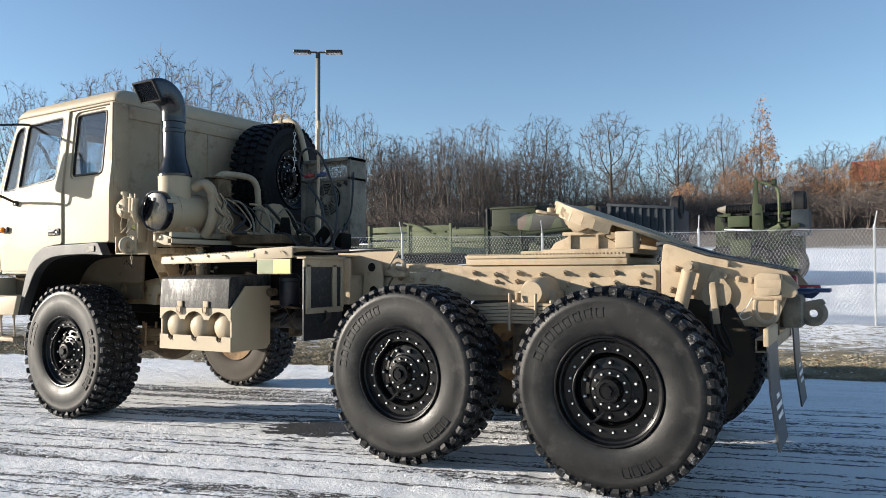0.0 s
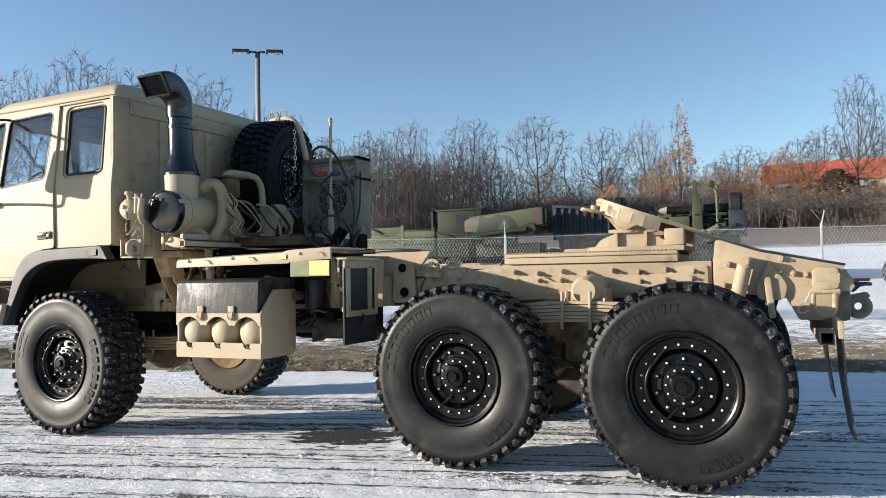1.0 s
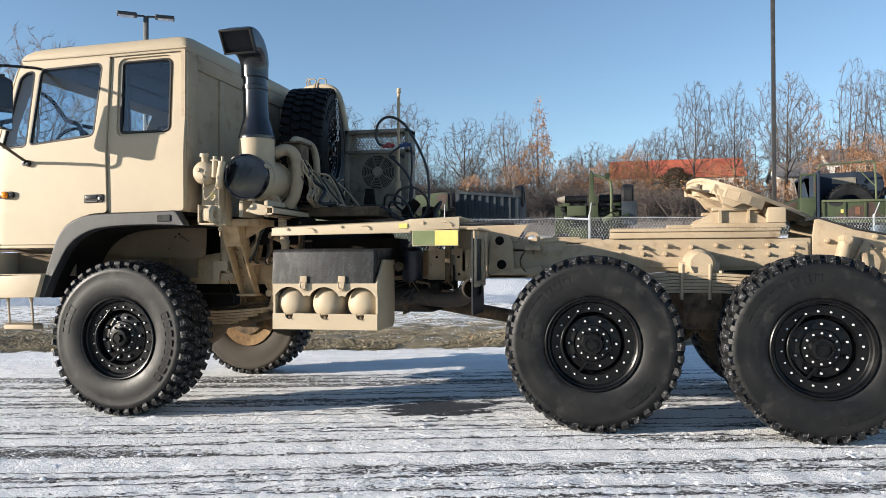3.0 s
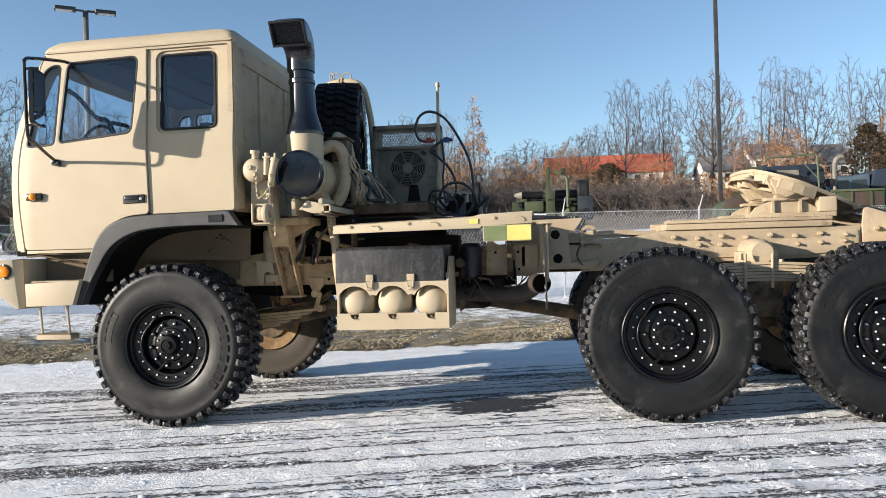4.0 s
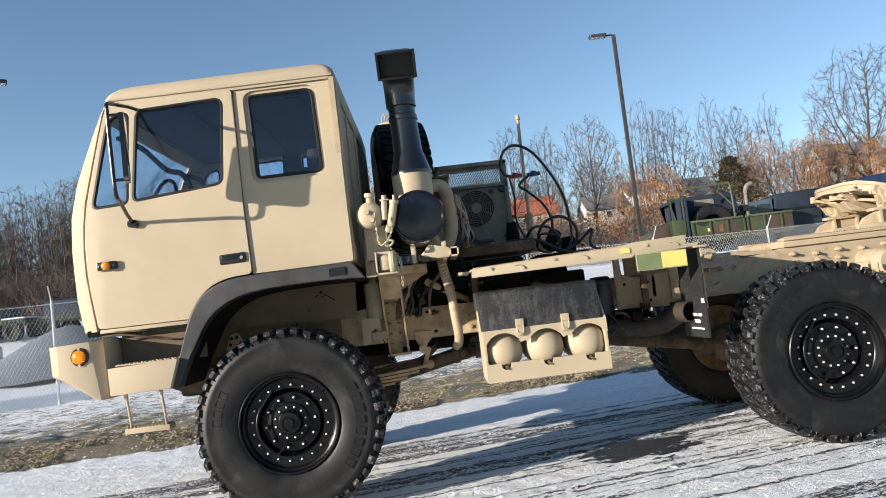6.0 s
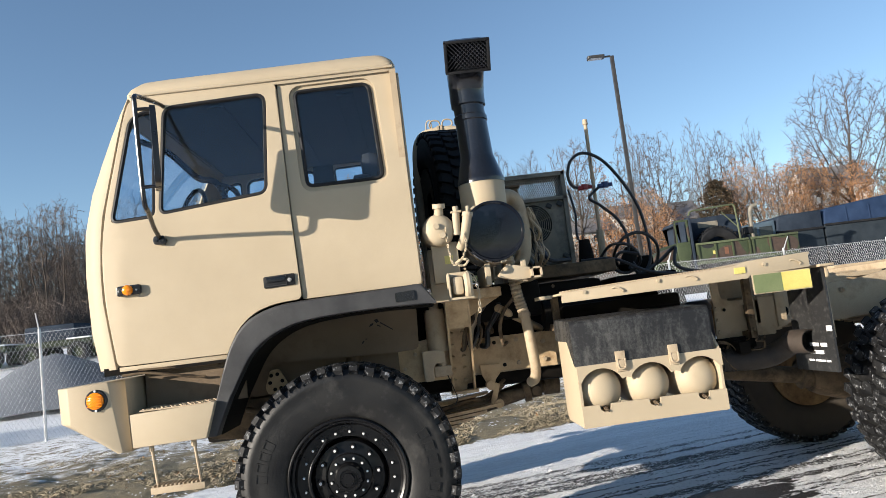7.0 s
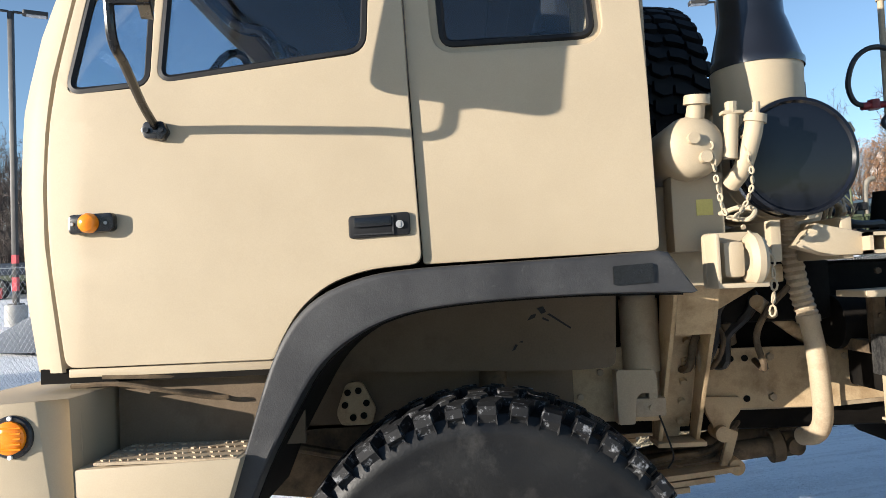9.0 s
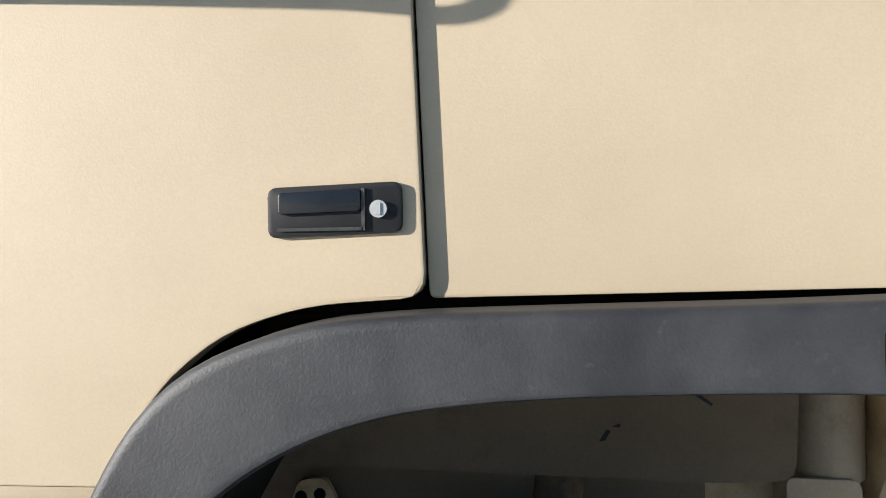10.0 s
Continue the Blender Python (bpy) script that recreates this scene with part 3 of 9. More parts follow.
for ax, sp, inward, up in ((0.0, 2.62, 0.012, 0.0), (3.41, 0.0, REAR_IN, REAR_UP), (4.768, 0.30, REAR_IN, REAR_UP)):
    wheel(ax, inward, 0, sp, z=AXLE_Z + up, label="black steel wheel with chunky snow-flecked tyre")
    wheel(ax, WIDE - inward, 180, sp + 1.0, tyre=FAR_TYRE_ME, nuts=False, z=AXLE_Z + up, label="dusty wheel on the far side of the axle")
SPARE_ME = tyre_mesh(RUBBER_OLD, RUBBER_OLD, "spare_tyre")
wheel(0, 0, 0, 0.4, tyre=SPARE_ME, label="spare wheel carried upright behind the cab", pose_m=pose(0.994, 1.861, 2.186, 0, 0, 99))


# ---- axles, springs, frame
# The axle's colour holds both dirt and the shade beneath the frame.
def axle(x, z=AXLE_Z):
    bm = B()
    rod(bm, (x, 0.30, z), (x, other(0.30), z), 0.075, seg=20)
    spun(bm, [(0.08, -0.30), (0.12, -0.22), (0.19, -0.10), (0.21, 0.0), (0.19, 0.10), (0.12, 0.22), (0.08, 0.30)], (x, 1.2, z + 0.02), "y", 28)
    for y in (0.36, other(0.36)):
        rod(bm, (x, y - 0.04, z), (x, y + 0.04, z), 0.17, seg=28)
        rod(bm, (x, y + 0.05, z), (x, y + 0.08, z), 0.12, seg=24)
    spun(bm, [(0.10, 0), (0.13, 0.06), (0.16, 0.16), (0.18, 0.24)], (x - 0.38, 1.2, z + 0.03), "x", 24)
    part("axle", bm, TAN_DIRTY_SHADE, truck, "dirt-stained sand-coloured drive axle, darkened for underbody shade")


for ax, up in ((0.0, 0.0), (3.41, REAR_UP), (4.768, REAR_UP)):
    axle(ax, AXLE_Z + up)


def leaf_pack(name, x0, x1, y, z, n, droop, w=0.09, mat=TAN_DIRTY_SHADE):
    bm = B()
    for i in range(n):
        k = 1 - 0.11 * i
        c = (x0 + x1) / 2
        h = (x1 - x0) / 2 * k
        top, bot = [], []
        for j in range(13):
            t = -1 + j / 6
            zz = z - i * 0.023 + droop * (t * k) ** 2
            top.append((c + h * t, zz))
            bot.append((c + h * t, zz - 0.018))
        prism(bm, top + bot[::-1], y - w / 2, y + w / 2)
    for d in (-0.09, 0.09):
        c = (x0 + x1) / 2 + d
        tube(bm, [(c - 0.01, y - w / 2 - 0.012, z + 0.06), (c - 0.015, y - w / 2 - 0.012, z - n * 0.025 - 0.03)], 0.011, 8, 1)
        tube(bm, [(c - 0.01, y + w / 2 + 0.012, z + 0.06), (c - 0.015, y + w / 2 + 0.012, z - n * 0.025 - 0.03)], 0.011, 8, 1)
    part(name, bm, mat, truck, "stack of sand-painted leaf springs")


for y in (0.58, other(0.58)):
    leaf_pack("leaf_spring", -0.72, 0.88, y + (0.22 if y < 1 else -0.22), 0.715, 5, 0.05, mat=TAN_RUST)
    leaf_pack("leaf_spring", 3.45, 4.75, y, 1.045, 6, -0.055, mat=TAN_WORN)


def frame_rail(y0, y1, near):
    bm = B()
    prism(bm, [(-1.2, 0.94), (-1.2, 1.16), (1.30, 1.16), (2.0, 1.21), (2.35, 1.22), (3.25, 1.245), (3.5, 1.285), (4.88, 1.285), (4.88, 1.07), (3.6, 1.04), (3.05, 1.0), (2.1, 0.99), (1.25, 0.94)], y0, y1, bev=0.004)
    for z in (1.004, 1.20):
        solid(bm, 2.05, 2.9, y0, y0 + 0.09 if near else y0 - 0.06, z, z + 0.014)
    part("frame_rail", bm, TAN_WORN, truck)
    bm = B()
    s0, s1 = (y0 - 0.004, y0 - 0.001) if near else (y1 + 0.001, y1 + 0.004)
    prism(bm, [(-1.15, 0.96), (-1.15, 1.14), (1.32, 1.14), (2.0, 1.19), (2.30, 1.198), (2.34, 1.10), (2.30, 1.020), (2.0, 1.005), (1.3, 0.96)], s0, s1)
    part("rail_web", bm, TAN_RUST, truck, "rust-stained web of the frame rail")


frame_rail(0.84, 0.865, True)
frame_rail(other(0.865), other(0.84), False)

REAR_PLATE = [(4.89, 1.09), (4.89, 1.285), (4.905, 1.41), (4.93, 1.415), (5.16, 1.335), (5.60, 1.243), (5.665, 1.15), (5.60, 1.10), (5.56, 0.99), (5.50, 0.92), (5.37, 0.92), (5.30, 1.05), (5.08, 1.075)]
for y0, y1 in ((0.83, 0.855), (other(0.855), other(0.83))):
    bm = B()
    prism(bm, REAR_PLATE, y0, y1, bev=0.004)
    part("rear_plate", bm, TAN_WORN, truck)


def frame_bolt(x, y, z, r, nut, stud):
    bm = B()
    rod(bm, (x, y, z), (x, y - nut, z), r, r * 0.9, 6)
    if stud:
        rod(bm, (x, y - nut, z), (x, y - nut - stud, z), r * 0.53, r * 0.48, 8)
    part("frame_bolt", bm, TAN_WORN, truck)


def bolt_rows():
    spots = [(3.58 + 0.17 * i, 1.235 - 0.012 * (i % 2)) for i in range(8)] + [(3.60 + 0.155 * i, 1.175) for i in range(3)] + [(4.28 + 0.16 * i, 1.155 + 0.008 * i) for i in range(4)] + [(2.95 + 0.1 * i, 1.19) for i in range(3)]
    for x, z in spots:
        frame_bolt(x, 0.842, z, 0.019, 0.027, 0.025)
    for x, z in ((4.98, 1.26), (5.27, 1.215), (5.34, 1.20), (5.41, 1.19), (5.06, 1.12), (5.22, 1.10), (5.40, 0.99), (5.28, 1.29), (4.95, 1.13)):
        frame_bolt(x, 0.832, z, 0.020, 0.025, 0.017)
    for i in range(7):
        frame_bolt(1.30 + 0.035 * (i % 2) + 0.05 * i, 0.842, 1.12 - 0.1 * (i % 2), 0.013, 0.017, 0.0)


bolt_rows()

# bolted fish plate and trunnion
bm = B()
prism(bm, rounded([(3.52, 1.10), (3.52, 1.205), (3.80, 1.205), (3.86, 1.16), (4.02, 1.155), (4.26, 1.155), (4.36, 1.205), (4.62, 1.21), (4.70, 1.26), (4.86, 1.26), (4.86, 1.11), (4.5, 1.085), (3.6, 1.075)], 0.03, 3), 0.825, 0.841, bev=0.003)
part("fish_plate", bm, TAN_WORN, truck)
for s, y in ((-1, 0.60), (1, other(0.60))):
    bm = B()
    spun(bm, [(0.072, s * 0.03), (0.085, s * 0.0), (0.098, s * -0.03), (0.105, s * -0.24)], (4.13, y, 1.107), "y", 32)
    solid(bm, 4.0, 4.26, min(y - s * 0.04, y - s * 0.24), max(y - s * 0.04, y - s * 0.24), 1.02, 1.12, 0.02)
    solid(bm, 3.97, 4.29, min(y - s * 0.02, y - s * 0.20), max(y - s * 0.02, y - s * 0.20), 1.005, 1.03, 0.006)
    for dx in (-0.13, 0.13):
        rod(bm, (4.13 + dx, y + s * 0.0, 1.03), (4.13 + dx, y + s * 0.0, 1.06), 0.018, seg=6)
    part("trunnion", bm, TAN_WORN, truck)
# bogie torque rods and crossmembers, in dirty paint darkened for shade
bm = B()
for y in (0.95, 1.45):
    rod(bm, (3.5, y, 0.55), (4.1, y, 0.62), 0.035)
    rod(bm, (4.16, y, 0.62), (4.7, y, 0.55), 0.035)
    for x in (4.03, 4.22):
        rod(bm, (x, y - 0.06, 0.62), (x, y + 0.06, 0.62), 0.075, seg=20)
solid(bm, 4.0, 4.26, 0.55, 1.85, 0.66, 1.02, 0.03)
part("bogie_frame", bm, TAN_DIRTY_SHADE, truck)
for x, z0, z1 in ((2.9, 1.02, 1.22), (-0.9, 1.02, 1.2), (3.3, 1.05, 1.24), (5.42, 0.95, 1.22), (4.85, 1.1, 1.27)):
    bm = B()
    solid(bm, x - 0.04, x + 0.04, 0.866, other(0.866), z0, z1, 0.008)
    part("crossmember", bm, TAN_DIRTY_SHADE, truck)
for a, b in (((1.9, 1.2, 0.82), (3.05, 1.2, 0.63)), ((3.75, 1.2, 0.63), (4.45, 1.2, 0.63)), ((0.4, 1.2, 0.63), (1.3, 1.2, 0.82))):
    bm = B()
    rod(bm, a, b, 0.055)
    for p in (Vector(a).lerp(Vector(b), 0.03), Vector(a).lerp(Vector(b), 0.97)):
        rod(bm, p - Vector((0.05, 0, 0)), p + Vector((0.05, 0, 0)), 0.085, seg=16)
    part("drive_shaft", bm, TAN_DIRTY_SHADE, truck)

# ---- fifth wheel
bm = B()
solid(bm, 3.52, 4.68, 0.815, other(0.815), 1.288, 1.335, 0.006)
solid(bm, 3.52, 4.68, 0.80, 0.90, 1.335, 1.357, 0.004)
solid(bm, 3.52, 4.68, other(0.90), other(0.80), 1.335, 1.357, 0.004)
for i in range(46):
    x = 3.54 + i * 0.0245
    solid(bm, x, x + 0.012, 0.802, 0.84, 1.357, 1.366)
part("subframe_deck", bm, TAN_WORN, truck)
bm = B()
solid(bm, 4.10, 4.72, 0.83, other(0.83), 1.358, 1.392, 0.006)
solid(bm, 3.93, 4.10, 0.86, 1.02, 1.358, 1.385, 0.006)
for y0, y1 in ((0.84, 0.94), (other(0.94), other(0.84))):
    prism(bm, [(4.14, 1.392), (4.18, 1.44), (4.27, 1.475), (4.27, 1.50), (4.52, 1.50), (4.52, 1.47), (4.66, 1.392)], y0 + 0.03, y1 - 0.03, bev=0.004)
    solid(bm, 4.24, 4.54, y0, y1, 1.482, 1.505, 0.004)
    for x in (4.28, 4.47):
        solid(bm, x, x + 0.018, y0, y1, 1.392, 1.485)
    rod(bm, (4.37, y0, 1.545), (4.37, y1, 1.545), 0.05, seg=20)
    prism(bm, [(4.31, 1.50), (4.33, 1.585), (4.41, 1.585), (4.43, 1.50)], y0 + 0.015, y1 - 0.015, bev=0.004)
    solid(bm, 4.60, 4.72, y0 - 0.02, y1 + 0.05, 1.392, 1.50, 0.01)
part("fifth_wheel_pedestal", bm, TAN_WORN, truck)


def fifth_wheel():
    """Tilted coupling plate: rounded nose, tapered tail with a slot, skirt and ribs beneath."""
    half = [(0.010, 0.10), (0.035, 0.20), (0.085, 0.30), (0.16, 0.38), (0.25, 0.425), (0.34, 0.44), (0.42, 0.43), (0.52, 0.39), (0.62, 0.345), (0.80, 0.275), (0.92, 0.225), (0.95, 0.20), (0.94, 0.13), (0.62, 0.060), (0.50, 0.038)]
    outline = [(0.0, 0.0)] + half + [(0.465, 0.0)] + [(a, -b) for a, b in half[::-1]]
    tilt = radians(20.5)

    def lift(a, b, h):
        bend = -0.5 * max(0, 0.10 - a) ** 2 * 6 - 0.10 * max(0, a - 0.55) ** 2 - 0.04 * max(0, abs(b) - 0.30)
        return Vector((4.10 + a * math.cos(tilt) + h * math.sin(tilt), 1.2 + b, 1.755 - a * math.sin(tilt) + (h + bend) * math.cos(tilt)))

    def slab(bm, pts, h0, h1):
        top = [bm.verts.new(lift(a, b, h1)) for a, b in pts]
        low = [bm.verts.new(lift(a, b, h0)) for a, b in pts]
        fs = [bm.faces.new(top), bm.faces.new(low[::-1])]
        for i in range(len(pts)):
            j = (i + 1) % len(pts)
            bm.faces.new((top[j], top[i], low[i], low[j]))
        bmesh.ops.triangulate(bm, faces=fs)

    def strip(bm, run, h0, h1, w=0.018):
        """An upright plate under the deck that follows run; h0 may vary along it."""
        for k, ((a0, b0), (a1, b1)) in enumerate(zip(run, run[1:])):
            d = Vector((a1 - a0, b1 - b0)).normalized()
            nx, ny = -d.y * w / 2, d.x * w / 2
            lo0, lo1 = (h0[k], h0[k + 1]) if isinstance(h0, list) else (h0, h0)
            q = [lift(a0 + nx, b0 + ny, h1), lift(a0 - nx, b0 - ny, h1), lift(a1 - nx, b1 - ny, h1), lift(a1 + nx, b1 + ny, h1)]
            p = [lift(a0 + nx, b0 + ny, lo0), lift(a0 - nx, b0 - ny, lo0), lift(a1 - nx, b1 - ny, lo1), lift(a1 + nx, b1 + ny, lo1)]
            q, p = [bm.verts.new(v) for v in q], [bm.verts.new(v) for v in p]
            bm.faces.new(q)
            bm.faces.new(p[::-1])
            for i in range(4):
                bm.faces.new((q[i], q[i - 1], p[i - 1], p[i]))

    bm = B()
    slab(bm, outline, -0.026, 0.0)
    skirt = [(0.02 + a * 0.97, b * 0.965) for a, b in ([(a, -b) for a, b in half[:8][::-1]] + [(0.0, 0.0)] + half[:8])]
    strip(bm, skirt, [-0.062 - 0.03 * min(1.0, abs(b) * 3) for a, b in skirt], -0.022)
    for b in (-0.15, 0.15):
        run = [(0.06 + 0.065 * i, b * (1 - 0.05 * i)) for i in range(9)]
        strip(bm, run, [-0.07 - 0.075 * math.sin(math.pi * i / 8) ** 0.6 for i in range(9)], -0.022)
    for b in (-0.38, 0.38):
        run = [(0.17 + 0.06 * i, b * (1 - 0.02 * i)) for i in range(6)]
        strip(bm, run, [-0.06, -0.12, -0.15, -0.15, -0.12, -0.07], -0.022, 0.03)
    for a, w in ((0.13, 0.33), (0.44, 0.38)):
        strip(bm, [(a + 0.03 * math.cos(b * 3), b) for b in np.linspace(-w, w, 9)], -0.085, -0.022)
    bmesh.ops.recalc_face_normals(bm, faces=bm.faces[:])
    plate = part("coupling_plate", bm, TAN_WORN, truck, "tilted sand-painted fifth wheel coupling plate")
    # lock jaw, lock bars and pivot lugs
    bm = B()
    for b in (-0.055, 0.055):
        c = lift(0.30, b, -0.11)
        prism(bm, [(c.x - 0.16, c.z + 0.05), (c.x - 0.10, c.z - 0.03), (c.x + 0.02, c.z - 0.05), (c.x + 0.15, c.z - 0.05), (c.x + 0.17, c.z + 0.01)], c.y - 0.028, c.y + 0.028, bev=0.008)
    part("lock_jaw", bm, TAN_WORN, plate)
    for a0, b0, h0, a1, b1, h1, r in ((0.07, -0.30, -0.085, 0.34, 0.02, -0.105, 0.014), (0.10, 0.02, -0.09, 0.30, -0.36, -0.11, 0.013), (0.06, 0.24, -0.085, 0.33, -0.10, -0.12, 0.013), (0.10, -0.10, -0.08, 0.16, 0.34, -0.09, 0.012)):
        bm = B()
        p, q = lift(a0, b0, h0), lift(a1, b1, h1)
        rod(bm, p, q, r, seg=10)
        rod(bm, p - Vector((0, 0, 0.02)), p + Vector((0, 0, 0.03)), r * 1.8, seg=12)
        part("lock_bar", bm, TAN_WORN, plate)
    bm = B()
    c = lift(0.05, -0.33, -0.09)
    tube(bm, [c + Vector((0.22, 0.06, -0.04)), c + Vector((0.06, 0.02, -0.015)), c + Vector((-0.04, -0.03, 0.0)), c + Vector((-0.03, -0.07, 0.005)), c + Vector((0.03, -0.06, -0.01))], 0.011, 8)
    part("release_handle", bm, TAN_WORN, plate)
    for b in (-0.36, 0.36):
        bm = B()
        prism(bm, [(4.26, 1.64), (4.30, 1.53), (4.37, 1.50), (4.44, 1.53), (4.50, 1.58)], 1.2 + b - 0.05, 1.2 + b + 0.05, bev=0.008)
        part("pivot_lug", bm, TAN_WORN, plate)


fifth_wheel()
for y0, y1 in ((0.835, 1.06), (other(1.06), other(0.835))):
    bm = B()
    prism(bm, [(4.86, 1.425), (4.93, 1.428), (5.17, 1.350), (5.62, 1.254), (5.62, 1.240), (5.17, 1.336), (4.93, 1.414), (4.86, 1.40)], y0, y1, bev=0.003)
    part("ramp", bm, BLACK_WORN, truck, "worn black sloping trailer guide ramp")

# ---- rear end: shock absorber, brackets, shackle, pintle, flaps
bm = B()
rod(bm, (5.075, 0.755, 1.25), (5.01, 0.755, 0.98), 0.043, seg=20)
rod(bm, (5.01, 0.755, 0.98), (4.97, 0.74, 0.62), 0.030, seg=16)
rod(bm, (5.082, 0.70, 1.272), (5.082, 0.83, 1.272), 0.034, seg=20)
rod(bm, (5.082, 0.69, 1.272), (5.082, 0.70, 1.272), 0.022, seg=12)
part("shock_absorber", bm, TAN_WORN, truck)
bm = B()
prism(bm, rounded([(5.13, 1.10), (5.21, 1.28), (5.31, 1.13), (5.29, 1.04), (5.15, 1.04)], 0.03, 3), 0.802, 0.828, bev=0.003)
solid(bm, 5.19, 5.23, 0.775, 0.802, 0.93, 1.18, 0.008, (0, -6, 0))
part("spring_hanger", bm, TAN_WORN, truck)
for k, y in enumerate((0.79, 0.82, 0.88)):
    bm = B()
    tube(bm, [(5.20 + 0.03 * k, y, 1.08), (5.19 + 0.02 * k, y, 0.95), (5.22 + 0.03 * k, y, 0.82), (5.30, y, 0.74)], 0.011, 8)
    part("brake_hose", bm, SEAL, truck)
bm = B()
prism(bm, rounded([(5.44, 1.115), (5.44, 1.215), (5.47, 1.235), (5.575, 1.228), (5.575, 1.11), (5.48, 1.10)], 0.015, 3), 0.715, 0.828, bev=0.006)
rod(bm, (5.58, 0.77, 1.17), (5.455, 0.77, 1.17), 0.060, seg=20)
prism(bm, [(5.57, 1.20), (5.64, 1.16), (5.66, 1.12), (5.64, 1.095), (5.50, 1.09), (5.50, 1.115), (5.57, 1.12)], 0.75, 0.828, bev=0.004)
tube(bm, [(5.445, 0.74, 1.095), (5.44, 0.74, 1.02), (5.46, 0.74, 0.965), (5.51, 0.74, 0.95), (5.55, 0.74, 0.985), (5.555, 0.74, 1.09)], 0.016, 10)
rod(bm, (5.425, 0.74, 1.095), (5.58, 0.74, 1.095), 0.020, seg=14)
part("tow_shackle", bm, TAN_WORN, truck, "sand-painted towing shackle on the rear frame")
bm = B()
tube(bm, [(5.43, 0.73, 1.10), (5.40, 0.72, 1.04), (5.36, 0.72, 0.99), (5.38, 0.73, 0.965), (5.42, 0.73, 0.985)], 0.0025, 6)
part("safety_wire", bm, WHITE, truck)
bm = B()
for x0, x1, z0, z1 in ((5.46, 5.535, 0.797, 0.805), (5.46, 5.535, 0.864, 0.872), (5.46, 5.468, 0.806, 0.863), (5.527, 5.535, 0.806, 0.863)):
    solid(bm, x0, x1, 0.566, other(0.566), z0, z1)
part("rear_crossbar", bm, TAN_WORN, truck, "hollow square rear crossbar")
for y in (0.87, other(0.87) - 0.03):
    bm = B()
    solid(bm, 5.44, 5.55, y, y + 0.03, 0.87, 1.12, 0.004)
    part("crossbar_hanger", bm, TAN_DIRTY_SHADE, truck)
bm = B()
solid(bm, 5.55, 5.66, 1.05, 1.35, 0.90, 1.10, 0.03)
spun(bm, [(0.024, -0.035), (0.055, -0.042), (0.078, -0.03), (0.078, 0.03), (0.055, 0.042), (0.024, 0.035)], (5.711, 1.207, 0.985), "y", 24, True)
prism(bm, [(5.64, 1.05), (5.76, 1.075), (5.78, 1.045), (5.64, 1.01)], 1.16, 1.24, bev=0.01)
part("pintle_hook", bm, UNIT_GREY, truck, "rusty sand-coloured pintle hook")
bm = B()
solid(bm, 5.58, 5.80, 1.28, 1.50, 1.11, 1.132, 0.006)
prism(bm, rounded([(5.60, 1.085), (5.60, 1.109), (5.74, 1.109), (5.70, 1.07)], 0.01, 2), 1.30, 1.46)
part("air_coupling", bm, BLUE, truck, "blue air coupling at the rear")
for y in (1.0, 1.42):
    bm = B()
    tube(bm, [(5.60, y, 1.13), (5.68, y, 1.12), (5.74, y + 0.02, 1.13)], 0.012, 8)
    part("coupling_pipe", bm, BLUE, truck)
bm = B()
solid(bm, 5.56, 5.64, 0.96, 1.06, 1.15, 1.22, 0.015)
solid(bm, 5.64, 5.76, 0.98, 1.06, 1.145, 1.162, 0.006)
part("tail_lamp", bm, RED, truck, "red tail lamp and coupling")
for y0, y1 in ((0.28, 0.70), (other(0.70), other(0.28))):
    bm = B()
    prism(bm, [(5.545, 0.93), (5.555, 0.93), (5.568, 0.62), (5.605, 0.33), (5.595, 0.33), (5.558, 0.62)], y0, y1)
    flap = part("mud_flap", bm, FLAP_SHEEN, truck, "thin black rubber mud flap, sky sheen painted grey")
    bm = B()
    solid(bm, 5.535, 5.56, y0 - 0.01, y1 + 0.01, 0.86, 0.95, 0.004)
    part("flap_bracket", bm, TAN_WORN, flap)
    bm = B()
    for i, w in enumerate((0.10, 0.24, 0.20)):
        x = 5.5755 + 0.0064 * i
        solid(bm, x, x + 0.004, (y0 + y1) / 2 - w / 2, (y0 + y1) / 2 + w / 2, 0.575 - 0.05 * i, 0.597 - 0.05 * i, 0.0, (0, -7.3, 0))
    part("print", bm, WHITE, flap, "faded pale printing drawn as bars")

# guard ahead of the middle wheel
bm = B()
prism(bm, rounded([(0.10, 0.77), (0.10, 1.335), (0.50, 1.345), (0.53, 0.765)], 0.01, 2), 2.625, 2.637, axis="x")
guard = part("mud_guard", bm, BLACK_WORN, truck, "black mud guard panel with sand-painted bracket")
for y0, y1, z0, z1 in ((0.115, 0.16, 0.985, 1.30), (0.40, 0.445, 0.985, 1.30), (0.09, 0.52, 1.28, 1.345), (0.115, 0.52, 0.955, 0.995), (0.495, 0.525, 0.985, 1.28)):
    bm = B()
    solid(bm, 2.638, 2.652, y0, y1, z0, z1, 0.003)
    part("guard_bracket", bm, TAN_WORN, guard)
bm = B()
solid(bm, 2.60, 2.68, 0.07, 0.52, 1.338, 1.352, 0.003)
part("guard_shelf", bm, TAN_WORN, guard)
bm = B()
for i, (words, h) in enumerate((((0.09, 0.02, 0.06), 0.020), ((0.13,), 0.020), ((0.05, 0.015, 0.10, 0.01, 0.04), 0.011))):
    y = 0.345 if i < 2 else 0.375
    for k, w in enumerate(words):
        if k % 2 == 0:
            solid(bm, 2.6215, 2.6245, y - w, y, 0.905 - 0.042 * i, 0.905 - 0.042 * i + h)
        y -= w
solid(bm, 2.6215, 2.6245, 0.10, 0.15, 0.99, 1.02)
part("print", bm, WHITE, guard, "white printing drawn as bars")

